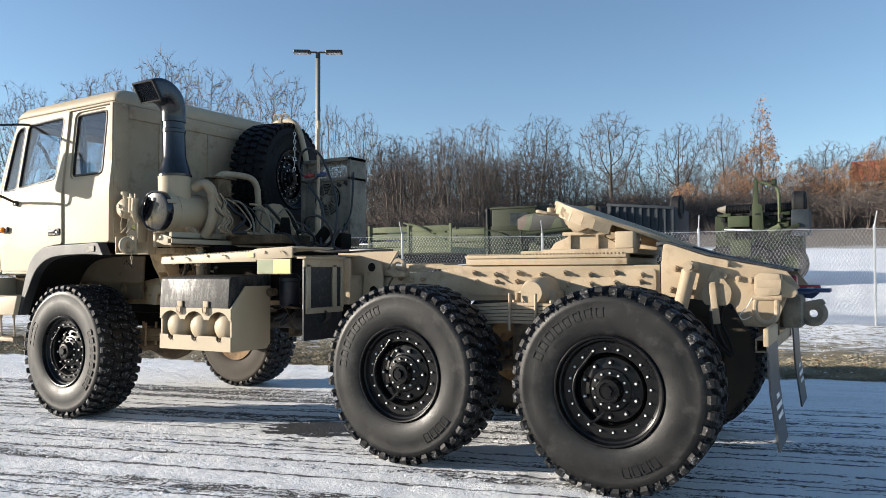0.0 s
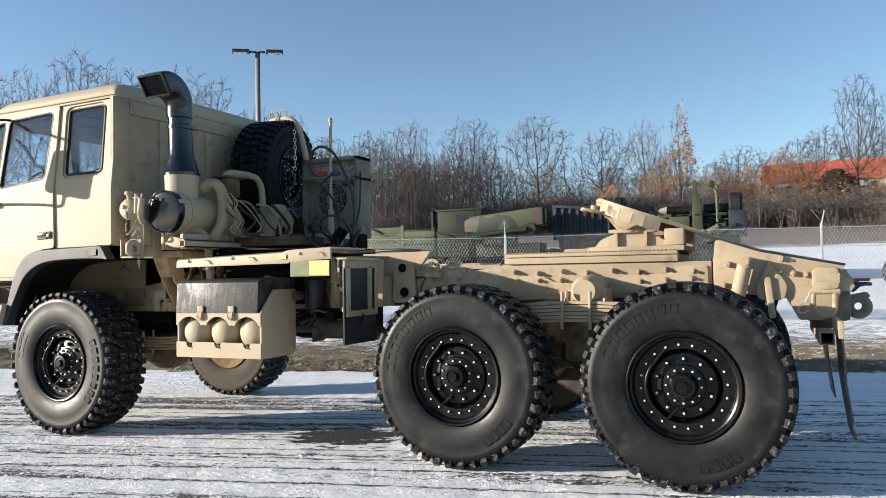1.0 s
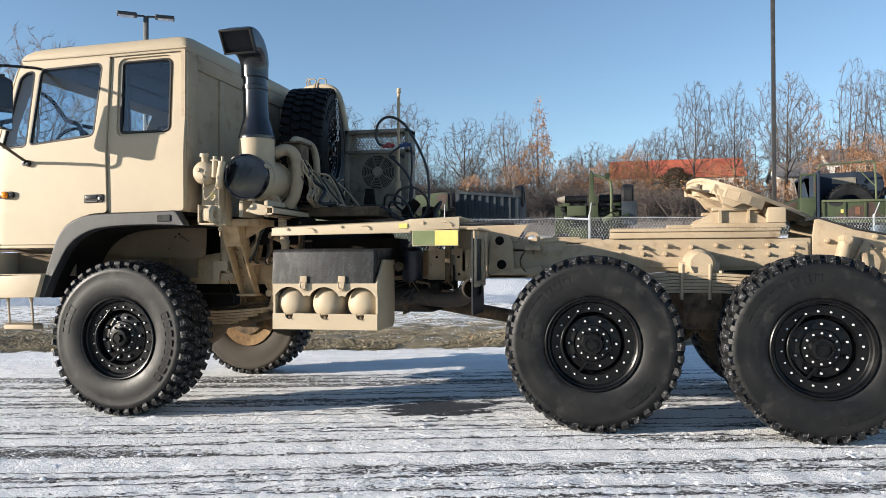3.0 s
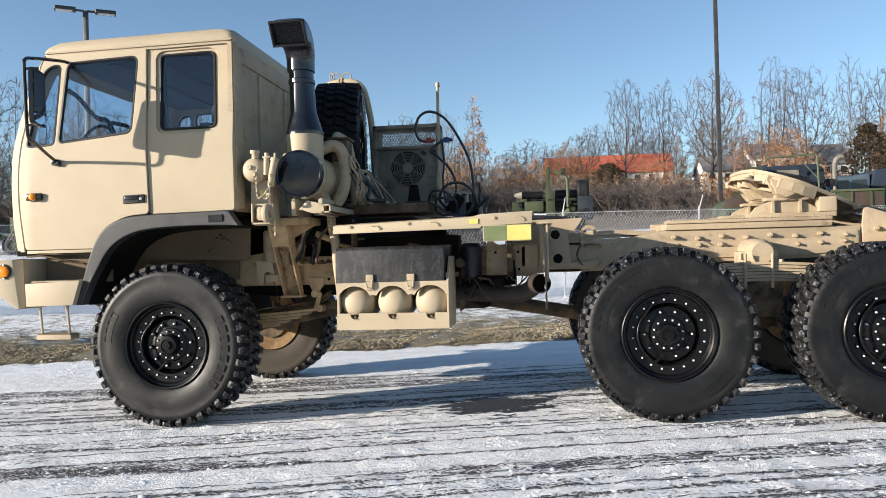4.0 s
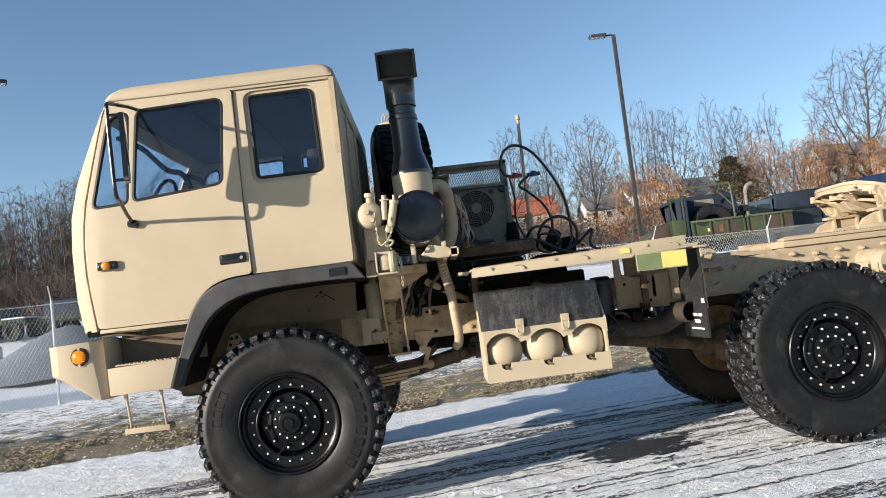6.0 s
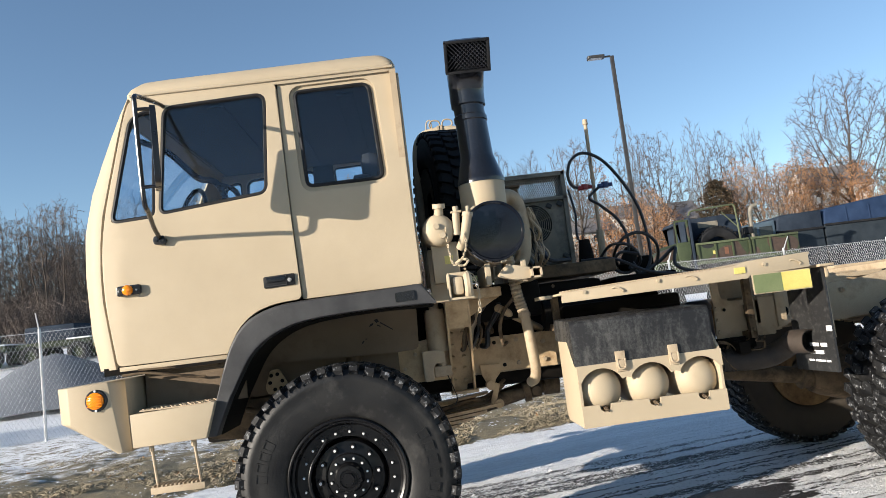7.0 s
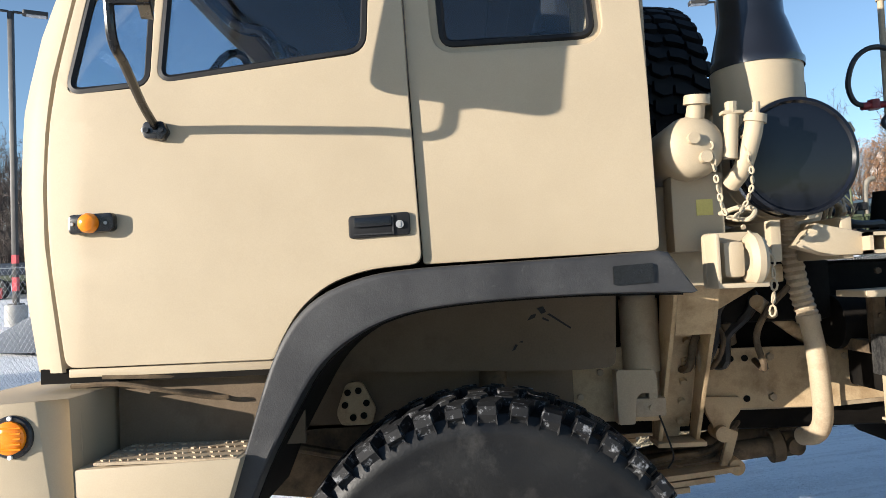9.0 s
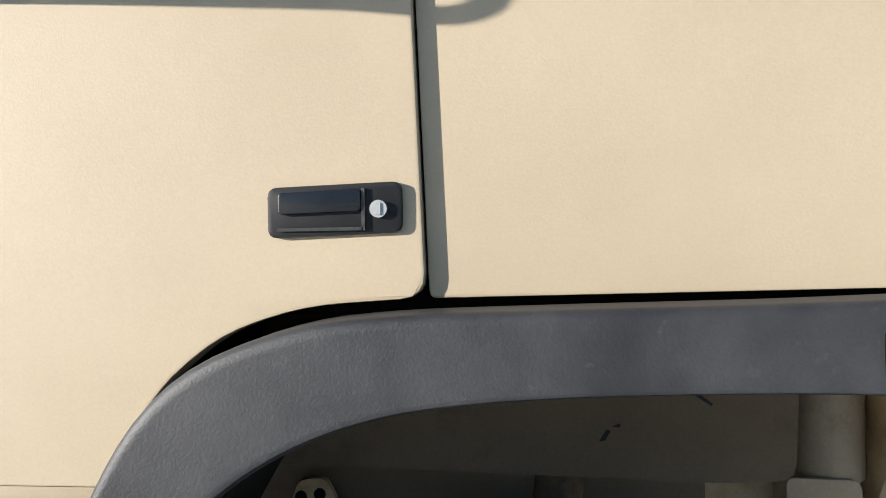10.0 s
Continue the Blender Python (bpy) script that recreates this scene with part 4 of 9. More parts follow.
# ---------------------------------------------------------------- cab
def side_y(x, z):
    """The cab wall's place across: upright below the windows, leaning in above."""
    y = steps_lin(z, ((1.2, 0.112), (1.5, 0.102), (1.93, 0.104), (2.05, 0.115), (2.66, 0.188), (2.75, 0.20)))
    return y + 0.35 * max(0, -1.02 - x) ** 1.6


def steps_lin(v, pts):
    if v <= pts[0][0]:
        return pts[0][1]
    for (a, ha), (b, hb) in zip(pts, pts[1:]):
        if v <= b:
            return ha + (hb - ha) * (v - a) / (b - a)
    return pts[-1][1]


def wall_panel(outline, holes, depth, far, inset=0.0, cuts=(1.5, 1.93, 2.05, 2.2, 2.35, 2.5, 2.66), round_edge=0.004):
    bm = B()
    edges = []
    for loop in [outline] + holes:
        vs = [bm.verts.new((x, 0, z)) for x, z in loop]
        edges += [bm.edges.new((vs[i - 1], vs[i])) for i in range(len(vs))]
    bmesh.ops.triangle_fill(bm, use_beauty=True, use_dissolve=False, edges=edges)
    for c in cuts:
        bmesh.ops.bisect_plane(bm, geom=bm.verts[:] + bm.edges[:] + bm.faces[:], plane_co=(0, 0, c), plane_no=(0, 0, 1))
    for c in (-1.15, -1.10, -1.05):
        bmesh.ops.bisect_plane(bm, geom=bm.verts[:] + bm.edges[:] + bm.faces[:], plane_co=(c, 0, 0), plane_no=(1, 0, 0))
    for v in bm.verts:
        v.co.y = side_y(v.co.x, v.co.z) + inset
    bmesh.ops.recalc_face_normals(bm, faces=bm.faces[:])
    got = bmesh.ops.extrude_face_region(bm, geom=bm.faces[:])
    for v in [g for g in got["geom"] if isinstance(g, bmesh.types.BMVert)]:
        v.co.y += depth
    if far:
        for v in bm.verts:
            v.co.y = WIDE - v.co.y
    bmesh.ops.recalc_face_normals(bm, faces=bm.faces[:])
    if round_edge:
        bm.normal_update()
        es = [e for e in bm.edges if len(e.link_faces) == 2 and e.calc_face_angle(0) > 1.2]
        bmesh.ops.bevel(bm, geom=es, offset=round_edge, segments=2, affect="EDGES", profile=0.6)
    return bm


def trim_loop(pts, r, far, inset, grow=0.0):
    bm = B()
    p3 = []
    for x, z in (grown(pts, grow) if grow else pts):
        y = side_y(x, z) + inset
        p3.append((x, WIDE - y if far else y, z))
    tube(bm, p3, r, 6, 1, closed=True)
    return bm


DOOR = rounded([(-1.125, 1.262), (-1.165, 1.60), (-1.168, 1.80), (-1.14, 2.05), (-1.02, 2.60), (-0.985, 2.70), (-0.192, 2.705), (-0.150, 1.498), (-0.30, 1.489), (-0.405, 1.455), (-0.485, 1.39), (-0.535, 1.31), (-0.555, 1.262)], [0.03, 0.1, 0.1, 0.1, 0.1, 0.05, 0.03, 0.03, 0.06, 0.06, 0.06, 0.04, 0.01], 4)
REAR_SIDE = rounded([(-0.1475, 1.496), (-0.1875, 2.705), (0.468, 2.725), (0.482, 1.504)], [0.01, 0.01, 0.02, 0.02], 3)
VENT_WINDOW = rounded([(-1.095, 2.02), (-0.985, 2.565), (-0.935, 2.605), (-0.865, 2.613), (-0.885, 2.03)], [0.035, 0.06, 0.05, 0.04, 0.03], 5)
MAIN_WINDOW = rounded([(-0.838, 2.04), (-0.800, 2.622), (-0.262, 2.643), (-0.290, 2.092)], [0.03, 0.05, 0.05, 0.04], 5)
REAR_WINDOW = rounded([(-0.063, 2.103), (-0.092, 2.645), (0.313, 2.652), (0.337, 2.107)], [0.03, 0.035, 0.045, 0.035], 5)

for far in (False, True):
    cutv, cutm, cutr = grown(VENT_WINDOW, 0.014), grown(MAIN_WINDOW, 0.014), grown(REAR_WINDOW, 0.034)
    door = even_normals(part("door", wall_panel(DOOR, [cutv, cutm], 0.045, far), TAN, truck, "closed sand-coloured cab door"))
    for pts, cut in ((VENT_WINDOW, cutv), (MAIN_WINDOW, cutm)):
        part("window_seal", trim_loop(pts, 0.012, far, 0.010, 0.006), SEAL, door)
        part("window_pane", wall_panel(pts, [], 0.005, far, 0.014, round_edge=0), GLASS, door).visible_shadow = False
    wall = even_normals(part("cab_side_wall", wall_panel(REAR_SIDE, [cutr], 0.045, far, 0.017), TAN, truck))
    part("window_rim", wall_panel(grown(REAR_WINDOW, 0.045), [grown(REAR_WINDOW, 0.006)], 0.02, far, 0.033), TAN, wall)
    part("window_seal", trim_loop(REAR_WINDOW, 0.011, far, 0.033, 0.004), SEAL, wall)
    part("window_pane", wall_panel(REAR_WINDOW, [], 0.005, far, 0.037, round_edge=0), GLASS, wall).visible_shadow = False
    # dark lining behind the seam
    bm = B()
    prism(bm, [(-0.26, 1.50), (-0.28, 2.03), (-0.255, 2.70), (-0.10, 2.70), (-0.075, 2.05), (-0.06, 1.50)], 0.258 if not far else other(0.290), 0.290 if not far else other(0.258))
    part("door_pillar", bm, INTERIOR, truck)


def cab_front():
    """The rounded front: panels, corner posts and the opening for the windscreen."""
    zs = [1.25, 1.32, 1.45, 1.60, 1.75, 1.90, 1.98, 2.06, 2.20, 2.35, 2.50, 2.62, 2.70]
    seam = ((1.25, -1.135), (1.60, -1.176), (1.80, -1.179), (2.05, -1.152), (2.60, -1.03), (2.70, -0.995))
    nose = ((1.25, -1.285), (1.45, -1.315), (1.75, -1.325), (1.98, -1.315), (2.20, -1.27), (2.45, -1.175), (2.62, -1.085), (2.70, -1.03))
    rows = []
    for z in zs:
        xs, xf = steps_lin(z, seam), steps_lin(z, nose)
        y0 = side_y(xs, z)
        row = []
        for j in range(9):
            t = j / 8 * math.pi / 2
            row.append((xs + (xf + 0.012 - xs) * math.sin(t), y0 + 0.20 * (1 - math.cos(t)), z))
        for y in (0.40, 0.55, 0.9):
            row.append((xf + 0.010 * ((1.2 - y) / 0.8) ** 2, y, z))
        rows.append(row + [(a, WIDE - b, c) for a, b, c in row[::-1]])
    body, glass = B(), B()
    n = len(rows[0])
    for r0, r1 in zip(rows, rows[1:]):
        for j in range(n - 1):
            inside = r0[0][2] >= 1.97 and r1[0][2] <= 2.63 and 9 <= j <= n - 11
            bm = glass if inside else body
            bm.faces.new([bm.verts.new(p) for p in (r0[j], r0[j + 1], r1[j + 1], r1[j])])
    for bm in (body, glass):
        bmesh.ops.remove_doubles(bm, verts=bm.verts, dist=1e-4)
        bmesh.ops.recalc_face_normals(bm, faces=bm.faces[:])
        got = bmesh.ops.extrude_face_region(bm, geom=bm.faces[:])
        d = 0.03 if bm is body else 0.006
        for v in [g for g in got["geom"] if isinstance(g, bmesh.types.BMVert)]:
            c = Vector((-0.4, 1.2, v.co.z)) - v.co
            v.co += c.normalized() * d
        bmesh.ops.recalc_face_normals(bm, faces=bm.faces[:])
    part("cab_front", body, TAN, truck, sharp=40)
    part("windscreen", glass, GLASS, truck).visible_shadow = False


cab_front()


def cab_roof():
    bm = B()
    base = [(-1.005, 0.195), (0.470, 0.195), (0.470, other(0.195)), (-1.005, other(0.195))]
    rings = []
    for ins, dz, rad in ((0.0, 2.704, 0.05), (-0.004, 2.718, 0.05), (-0.006, 2.748, 0.055), (0.010, 2.785, 0.07), (0.045, 2.822, 0.10), (0.10, 2.846, 0.12), (0.35, 2.86, 0.2)):
        sq = [(base[0][0] + ins * 0.8, base[0][1] + ins), (base[1][0] - ins * 0.75, base[1][1] + ins), (base[2][0] - ins * 0.75, base[2][1] - ins), (base[3][0] + ins * 0.8, base[3][1] - ins)]
        ring = []
        for x, y in rounded(sq, rad, 6):
            drop = (0.024 if dz > 2.76 else 0.02) * (0.47 - x) / 1.45
            ring.append(bm.verts.new((x, y, dz - drop)))
        rings.append(ring)
    for a, b in zip(rings, rings[1:]):
        for k in range(len(a)):
            bm.faces.new((a[k], a[(k + 1) % len(a)], b[(k + 1) % len(a)], b[k]))
    bm.faces.new(rings[-1])
    bmesh.ops.recalc_face_normals(bm, faces=bm.faces[:])
    part("cab_roof", bm, TAN, truck, sharp=50)
    bm = B()
    solid(bm, -0.96, 0.43, 0.275, other(0.275), 2.665, 2.70, 0.01)
    for x in (-0.62, -0.28, 0.12):
        solid(bm, x, x + 0.10, 0.36, other(0.36), 2.648, 2.666, 0.008)
    part("roof_lining", bm, INTERIOR, truck)


cab_roof()

bm = B()
solid(bm, 0.440, 0.474, 0.15, other(0.15), 1.50, 2.70)
back = part("cab_back_wall", bm, TAN_WORN, truck)
for y0, y1, z0, z1 in ((0.16, 0.30, 1.52, 2.68), (0.62, 0.68, 1.625, 2.575), (1.18, 1.24, 1.625, 2.575), (1.74, 1.80, 1.625, 2.575), (2.10, 2.24, 1.52, 2.68), (0.305, 2.095, 2.58, 2.69), (0.305, 2.095, 1.51, 1.62)):
    bm = B()
    solid(bm, 0.472, 0.488, y0, y1, z0, z1, 0.007)
    part("pressed_rib", bm, TAN_WORN, back)
bm = B()
rod(bm, (0.432, 0.180, 1.50), (0.430, 0.260, 2.70), 0.052, seg=16)
part("corner_post", bm, TAN, truck)
# Floors carry the underbody shade in their near-black colour.
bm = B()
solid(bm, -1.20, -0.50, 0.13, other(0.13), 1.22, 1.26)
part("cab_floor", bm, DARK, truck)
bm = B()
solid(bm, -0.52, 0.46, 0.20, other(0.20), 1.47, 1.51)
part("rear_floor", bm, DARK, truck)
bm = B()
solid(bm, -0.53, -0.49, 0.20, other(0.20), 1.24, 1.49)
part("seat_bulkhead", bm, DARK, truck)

# inside: seats, dash, wheel
for y in (0.45, 1.55):
    bm = B()
    solid(bm, -0.30, 0.20, y - 0.22, y + 0.24, 1.78, 1.92, 0.05)
    solid(bm, 0.14, 0.28, y - 0.22, y + 0.24, 1.84, 2.16, 0.05, (0, 10, 0))
    solid(bm, 0.22, 0.32, y - 0.13, y + 0.15, 2.14, 2.30, 0.045)
    part("seat", bm, INTERIOR, truck, "dark grey cab seat with headrest")
bm = B()
solid(bm, -1.22, -0.92, 0.24, other(0.24), 1.70, 2.00, 0.05)
solid(bm, -0.9, 0.4, 0.95, 1.35, 1.5, 1.85, 0.05)
part("dashboard", bm, INTERIOR, truck)
bm = B()
ring = [(-0.80 + 0.19 * math.sin(a) * 0.35, 0.52 + 0.22 * math.cos(a), 2.02 + 0.20 * math.sin(a)) for a in np.linspace(0, 2 * math.pi, 25)[:-1]]
tube(bm, ring, 0.013, 8, 1, closed=True)
rod(bm, (-0.80, 0.52, 2.02), (-1.0, 0.52, 1.85), 0.02)
for a in (0.3, 2.8, 4.7):
    rod(bm, (-0.80, 0.52, 2.02), (-0.80 + 0.066 * math.sin(a), 0.52 + 0.21 * math.cos(a), 2.02 + 0.19 * math.sin(a)), 0.01, seg=8)
part("steering_wheel", bm, BLACK_PAINT, truck)
bm = B()
tube(bm, [(-1.02, 0.40, 2.52), (-0.85, 0.36, 2.42), (-0.70, 0.34, 2.26), (-0.60, 0.34, 2.22), (-0.55, 0.35, 2.10), (-0.56, 0.36, 1.95)], 0.018, 8)
tube(bm, [(-0.60, 0.40, 2.22), (-0.54, 0.55, 2.20), (-0.53, 0.70, 2.08)], 0.016, 8)
part("grab_rail", bm, BLACK_PAINT, truck)

# ---- door furniture
front_door = [o for o in truck.children if o.name == "door"][0]
bm = B()
prism(bm, rounded([(-0.340, 1.572), (-0.340, 1.633), (-0.176, 1.638), (-0.176, 1.577)], 0.012, 4), 0.092, 0.108, bev=0.004)
hd = part("door_handle", bm, SEAL, front_door, "recessed black door handle with lock")
bm = B()
prism(bm, rounded([(-0.324, 1.600), (-0.324, 1.626), (-0.224, 1.629), (-0.224, 1.603)], 0.004, 2), 0.084, 0.095, bev=0.002)
part("grip", bm, BLACK_PAINT, hd)
bm = B()
rod(bm, (-0.203, 0.094, 1.605), (-0.203, 0.085, 1.605), 0.0105, seg=16)
solid(bm, -0.206, -0.200, 0.083, 0.086, 1.598, 1.612)
part("lock", bm, LOCK_STEEL, hd)
bm = B()
for z0, z1 in ((1.580, 1.584),):
    solid(bm, -0.326, -0.222, 0.087, 0.094, z0, z1)
solid(bm, -0.2235, -0.2195, 0.087, 0.094, 1.580, 1.630)
part("pull_frame", bm, BLACK_WORN, hd)


def marker_lamp():
    bm = B()
    prism(bm, rounded([(-1.088, 1.619), (-1.088, 1.672), (-0.965, 1.674), (-0.965, 1.624)], 0.014, 4), 0.078, 0.104, bev=0.006)
    base = part("marker_lamp", bm, BLACK_PAINT, front_door, "amber side marker lamp on a black base")
    bm = B()
    spun(bm, [(0.027, 0.0), (0.027, -0.010), (0.022, -0.021), (0.011, -0.027), (0.0, -0.028)], (-1.030, 0.080, 1.647), "y", 24)
    part("lens", bm, AMBER, base)
    for x in (-1.076, -0.985):
        bm = B()
        rod(bm, (x, 0.079, 1.646), (x, 0.075, 1.646), 0.005, seg=8)
        part("screw", bm, LOCK_STEEL, base)


marker_lamp()


def mirror():
    bm = B()
    prism(bm, rounded([(-0.875, 1.868), (-0.885, 1.890), (-0.875, 1.912), (-0.825, 1.912), (-0.812, 1.885), (-0.825, 1.862)], 0.006, 2), 0.078, 0.104, bev=0.004)
    for x in (-0.868, -0.828):
        rod(bm, (x, 0.079, 1.888), (x, 0.072, 1.888), 0.008, seg=6)
    arm = part("mirror_arm", bm, BLACK_PAINT, front_door, "black tubular mirror arm")
    bm = B()
    tube(bm, [(-0.846, 0.085, 1.898), (-0.835, -0.02, 1.934), (-0.80, -0.19, 1.984), (-0.787, -0.265, 2.005), (-0.785, -0.287, 2.075), (-0.787, -0.295, 2.30), (-0.787, -0.30, 2.49), (-0.79, -0.285, 2.535), (-0.80, -0.20, 2.565), (-0.805, 0.10, 2.625), (-0.805, 0.19, 2.635)], 0.0115, 10, 5)
    for z in (2.09, 2.47):
        tube(bm, [(-0.787, -0.293, z), (-0.70, -0.28, z)], 0.009, 8, 1)
    part("tube", bm, BLACK_PAINT, arm)
    bm = B()
    a, b = Vector((-0.750, -0.160, 0)), Vector((-0.672, -0.39, 0))
    d = (b - a).normalized()
    nrm = Vector((d.y, -d.x, 0))
    prof = rounded([(0, 2.085), (0, 2.46), ((b - a).length, 2.46), ((b - a).length, 2.085)], 0.04, 4)
    fr = [bm.verts.new((*(a + d * u + nrm * -0.010).xy, z)) for u, z in prof]
    bk = [bm.verts.new((*(a + d * u + nrm * 0.016).xy, z)) for u, z in prof]
    bm.faces.new(fr)
    bm.faces.new(bk[::-1])
    for i in range(len(prof)):
        bm.faces.new((fr[i], fr[i - 1], bk[i - 1], bk[i]))
    bmesh.ops.recalc_face_normals(bm, faces=bm.faces[:])
    part("mirror_head", bm, BLACK_PAINT, arm)
    bm = B()
    inner = grown(prof, -0.012)
    sgn = -0.0115 if nrm.x < 0 else 0.0175
    bm.faces.new([bm.verts.new((*(a + d * u + nrm * sgn).xy, z)) for u, z in inner])
    part("mirror_glass", bm, MIRROR, arm)


mirror()

# gutter rail, small screws over the door
for x in (-0.62, -0.55):
    bm = B()
    rod(bm, (x, 0.197, 2.668), (x, 0.188, 2.668), 0.008, seg=10)
    part("screw", bm, TAN, front_door)
bm = B()
tube(bm, [(-0.98, 0.186, 2.712), (-0.5, 0.186, 2.716), (0.0, 0.186, 2.722), (0.46, 0.186, 2.728)], 0.008, 6)
part("rain_gutter", bm, TAN, truck)

# ---- fender, inner arch, sill, bumper, steps
OUT = [(-0.690, 0.862), (-0.625, 1.02), (-0.562, 1.207), (-0.523, 1.30), (-0.470, 1.378), (-0.400, 1.432), (-0.300, 1.468), (-0.190, 1.483), (0.0, 1.489), (0.25, 1.494), (0.475, 1.502), (0.545, 1.395)]
INN = [(-0.625, 0.862), (-0.565, 1.00), (-0.495, 1.125), (-0.440, 1.215), (-0.385, 1.275), (-0.310, 1.325), (-0.225, 1.360), (-0.13, 1.380), (0.02, 1.392), (0.25, 1.397), (0.44, 1.393), (0.53, 1.390)]
OUT = [(p.x, p.z) for p in smooth_path([(x, 0, z) for x, z in OUT[:-1]], 4)] + OUT[-1:]
INN = [(p.x, p.z) for p in smooth_path([(x, 0, z) for x, z in INN], 4)]


def evenly(pts, n):
    """n points at even steps along a line of points."""
    p = np.array(pts)
    d = np.concatenate(([0.0], np.cumsum(np.hypot(*np.diff(p, axis=0).T))))
    return [(float(np.interp(t, d, p[:, 0])), float(np.interp(t, d, p[:, 1]))) for t in np.linspace(0, d[-1], n)]


for y0, y1, y2 in ((0.022, 0.10, 0.50), (other(0.022), other(0.10), other(0.50))):
    bm = B()
    rows = []
    for (xa, za), (xb, zb) in zip(evenly(OUT, 56), evenly(INN, 56)):
        rows.append([bm.verts.new((xa + (xb - xa) * f, y0 + (y1 - y0) * d, za + (zb - za) * f)) for f, d in ((0.0, 1.0), (0.0, 0.20), (0.015, 0.10), (0.06, 0.03), (0.14, 0.0), (0.50, 0.03), (0.90, 0.0), (0.965, 0.04), (1.0, 0.16), (1.0, 1.0))])
    for p, q in zip(rows, rows[1:]):
        for k in range(len(p)):
            bm.faces.new((p[k], p[k - 1], q[k - 1], q[k]))
    bm.faces.new(rows[0])
    bm.faces.new(rows[-1][::-1])
    bmesh.ops.recalc_face_normals(bm, faces=bm.faces[:])
    fl = even_normals(part("fender_flare", bm, FENDER, truck, "scuffed dark grey rubber wheel arch flare"))
    # Shade below the flare is put into the lining's colour.
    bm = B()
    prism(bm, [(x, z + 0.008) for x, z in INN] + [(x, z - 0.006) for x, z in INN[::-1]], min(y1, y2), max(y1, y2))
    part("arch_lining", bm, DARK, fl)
    if y0 < 1:
        bm = B()
        prism(bm, rounded([(0.335, 1.418), (0.335, 1.466), (0.435, 1.470), (0.435, 1.422)], 0.004, 2), 0.016, 0.024)
        part("badge", bm, BLACK_PAINT, fl)
# Panels inside the arch, with its shade in their colour.
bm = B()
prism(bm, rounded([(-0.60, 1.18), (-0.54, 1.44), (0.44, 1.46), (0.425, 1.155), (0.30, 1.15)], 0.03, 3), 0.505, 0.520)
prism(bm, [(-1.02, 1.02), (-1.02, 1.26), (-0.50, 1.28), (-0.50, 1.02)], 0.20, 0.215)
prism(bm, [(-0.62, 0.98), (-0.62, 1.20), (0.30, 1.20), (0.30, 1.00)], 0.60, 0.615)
part("inner_panel", bm, ARCH_DUST_SHADE, truck, "grimy sand-painted inner wheel arch panel, shade darkened in")
bm = B()
prism(bm, [(-1.12, 1.235), (-1.12, 1.258), (-0.555, 1.262), (-0.565, 1.235)], 0.125, 0.30, bev=0.004)
part("sill", bm, TAN, truck)
bm = B()
tube(bm, [(-1.10, 0.10, 1.215), (-0.98, 0.11, 1.215), (-0.86, 0.13, 1.19), (-0.76, 0.16, 1.165), (-0.70, 0.17, 1.16)], 0.007, 6)
tube(bm, [(-1.02, 0.11, 1.235), (-0.8, 0.14, 1.225), (-0.62, 0.16, 1.22)], 0.006, 6)
part("cable", bm, TAN_DIRTY_SHADE, truck)


def bumper():
    bm = B()
    sec = [(-1.040, 1.200), (-1.325, 1.187), (-1.318, 1.006), (-1.098, 0.842), (-1.028, 0.846)]
    cols = ((-0.022, 0.0, 0.0), (0.03, -0.05, 0.0), (0.12, -0.11, 0.0), (1.2, -0.13, 0.0), (other(0.12), -0.11, 0.0), (other(0.03), -0.05, 0.0), (other(-0.022), 0.0, 0.0))
    rings = []
    for y, fx, _ in cols:
        rings.append([bm.verts.new((x + (fx if x < -1.2 else fx * 0.4 if x < -1.05 else 0), y, z)) for x, z in sec])
    for a, b in zip(rings, rings[1:]):
        for k in range(len(sec)):
            bm.faces.new((a[k], a[(k + 1) % len(sec)], b[(k + 1) % len(sec)], b[k]))
    # end plate with a fold towards the step
    for ring, s in ((rings[0], 1), (rings[-1], -1)):
        y = ring[0].co.y
        f1 = bm.verts.new((-1.125, y, 1.196))
        f2 = bm.verts.new((-1.075, y, 0.846))
        bm.faces.new((ring[1], ring[2], ring[3], f2, f1))
        i1 = bm.verts.new((-1.040, y + s * 0.05, 1.199))
        i2 = bm.verts.new((-1.026, y + s * 0.05, 0.847))
        bm.faces.new((f1, f2, i2, i1))
        bm.faces.new((f1, i1, ring[0]))
        bm.faces.new((f2, ring[4], i2))
    bmesh.ops.recalc_face_normals(bm, faces=bm.faces[:])
    es = [e for e in bm.edges if len(e.link_faces) == 2 and e.calc_face_angle(0) > 0.5]
    bmesh.ops.bevel(bm, geom=es, offset=0.006, segments=2, affect="EDGES", profile=0.6)
    bp = part("bumper", bm, TAN, truck, "folded sand-painted steel bumper")
    bm = B()
    spun(bm, [(0.0, -0.004), (0.050, -0.004), (0.054, 0.0), (0.054, 0.012), (0.0, 0.012)], (-1.183, -0.03, 1.111), "y", 32)
    lamp = part("side_lamp", bm, BLACK_PAINT, bp, "round amber lamp in a black ring")
    bm = B()
    spun(bm, [(0.041, -0.003), (0.041, -0.012), (0.03, -0.019), (0.012, -0.023), (0.0, -0.0235)], (-1.183, -0.031, 1.111), "y", 28)
    for i in range(5):
        solid(bm, -1.183 - 0.036, -1.183 + 0.036, -0.053, -0.050, 1.111 - 0.028 + 0.013 * i, 1.111 - 0.024 + 0.013 * i)
    part("lens", bm, AMBER, lamp)
    for dz in (-0.048, 0.048):
        bm = B()
        rod(bm, (-1.183, -0.034, 1.111 + dz), (-1.183, -0.040, 1.111 + dz), 0.006, seg=8)
        part("screw", bm, STEEL, lamp)


bumper()


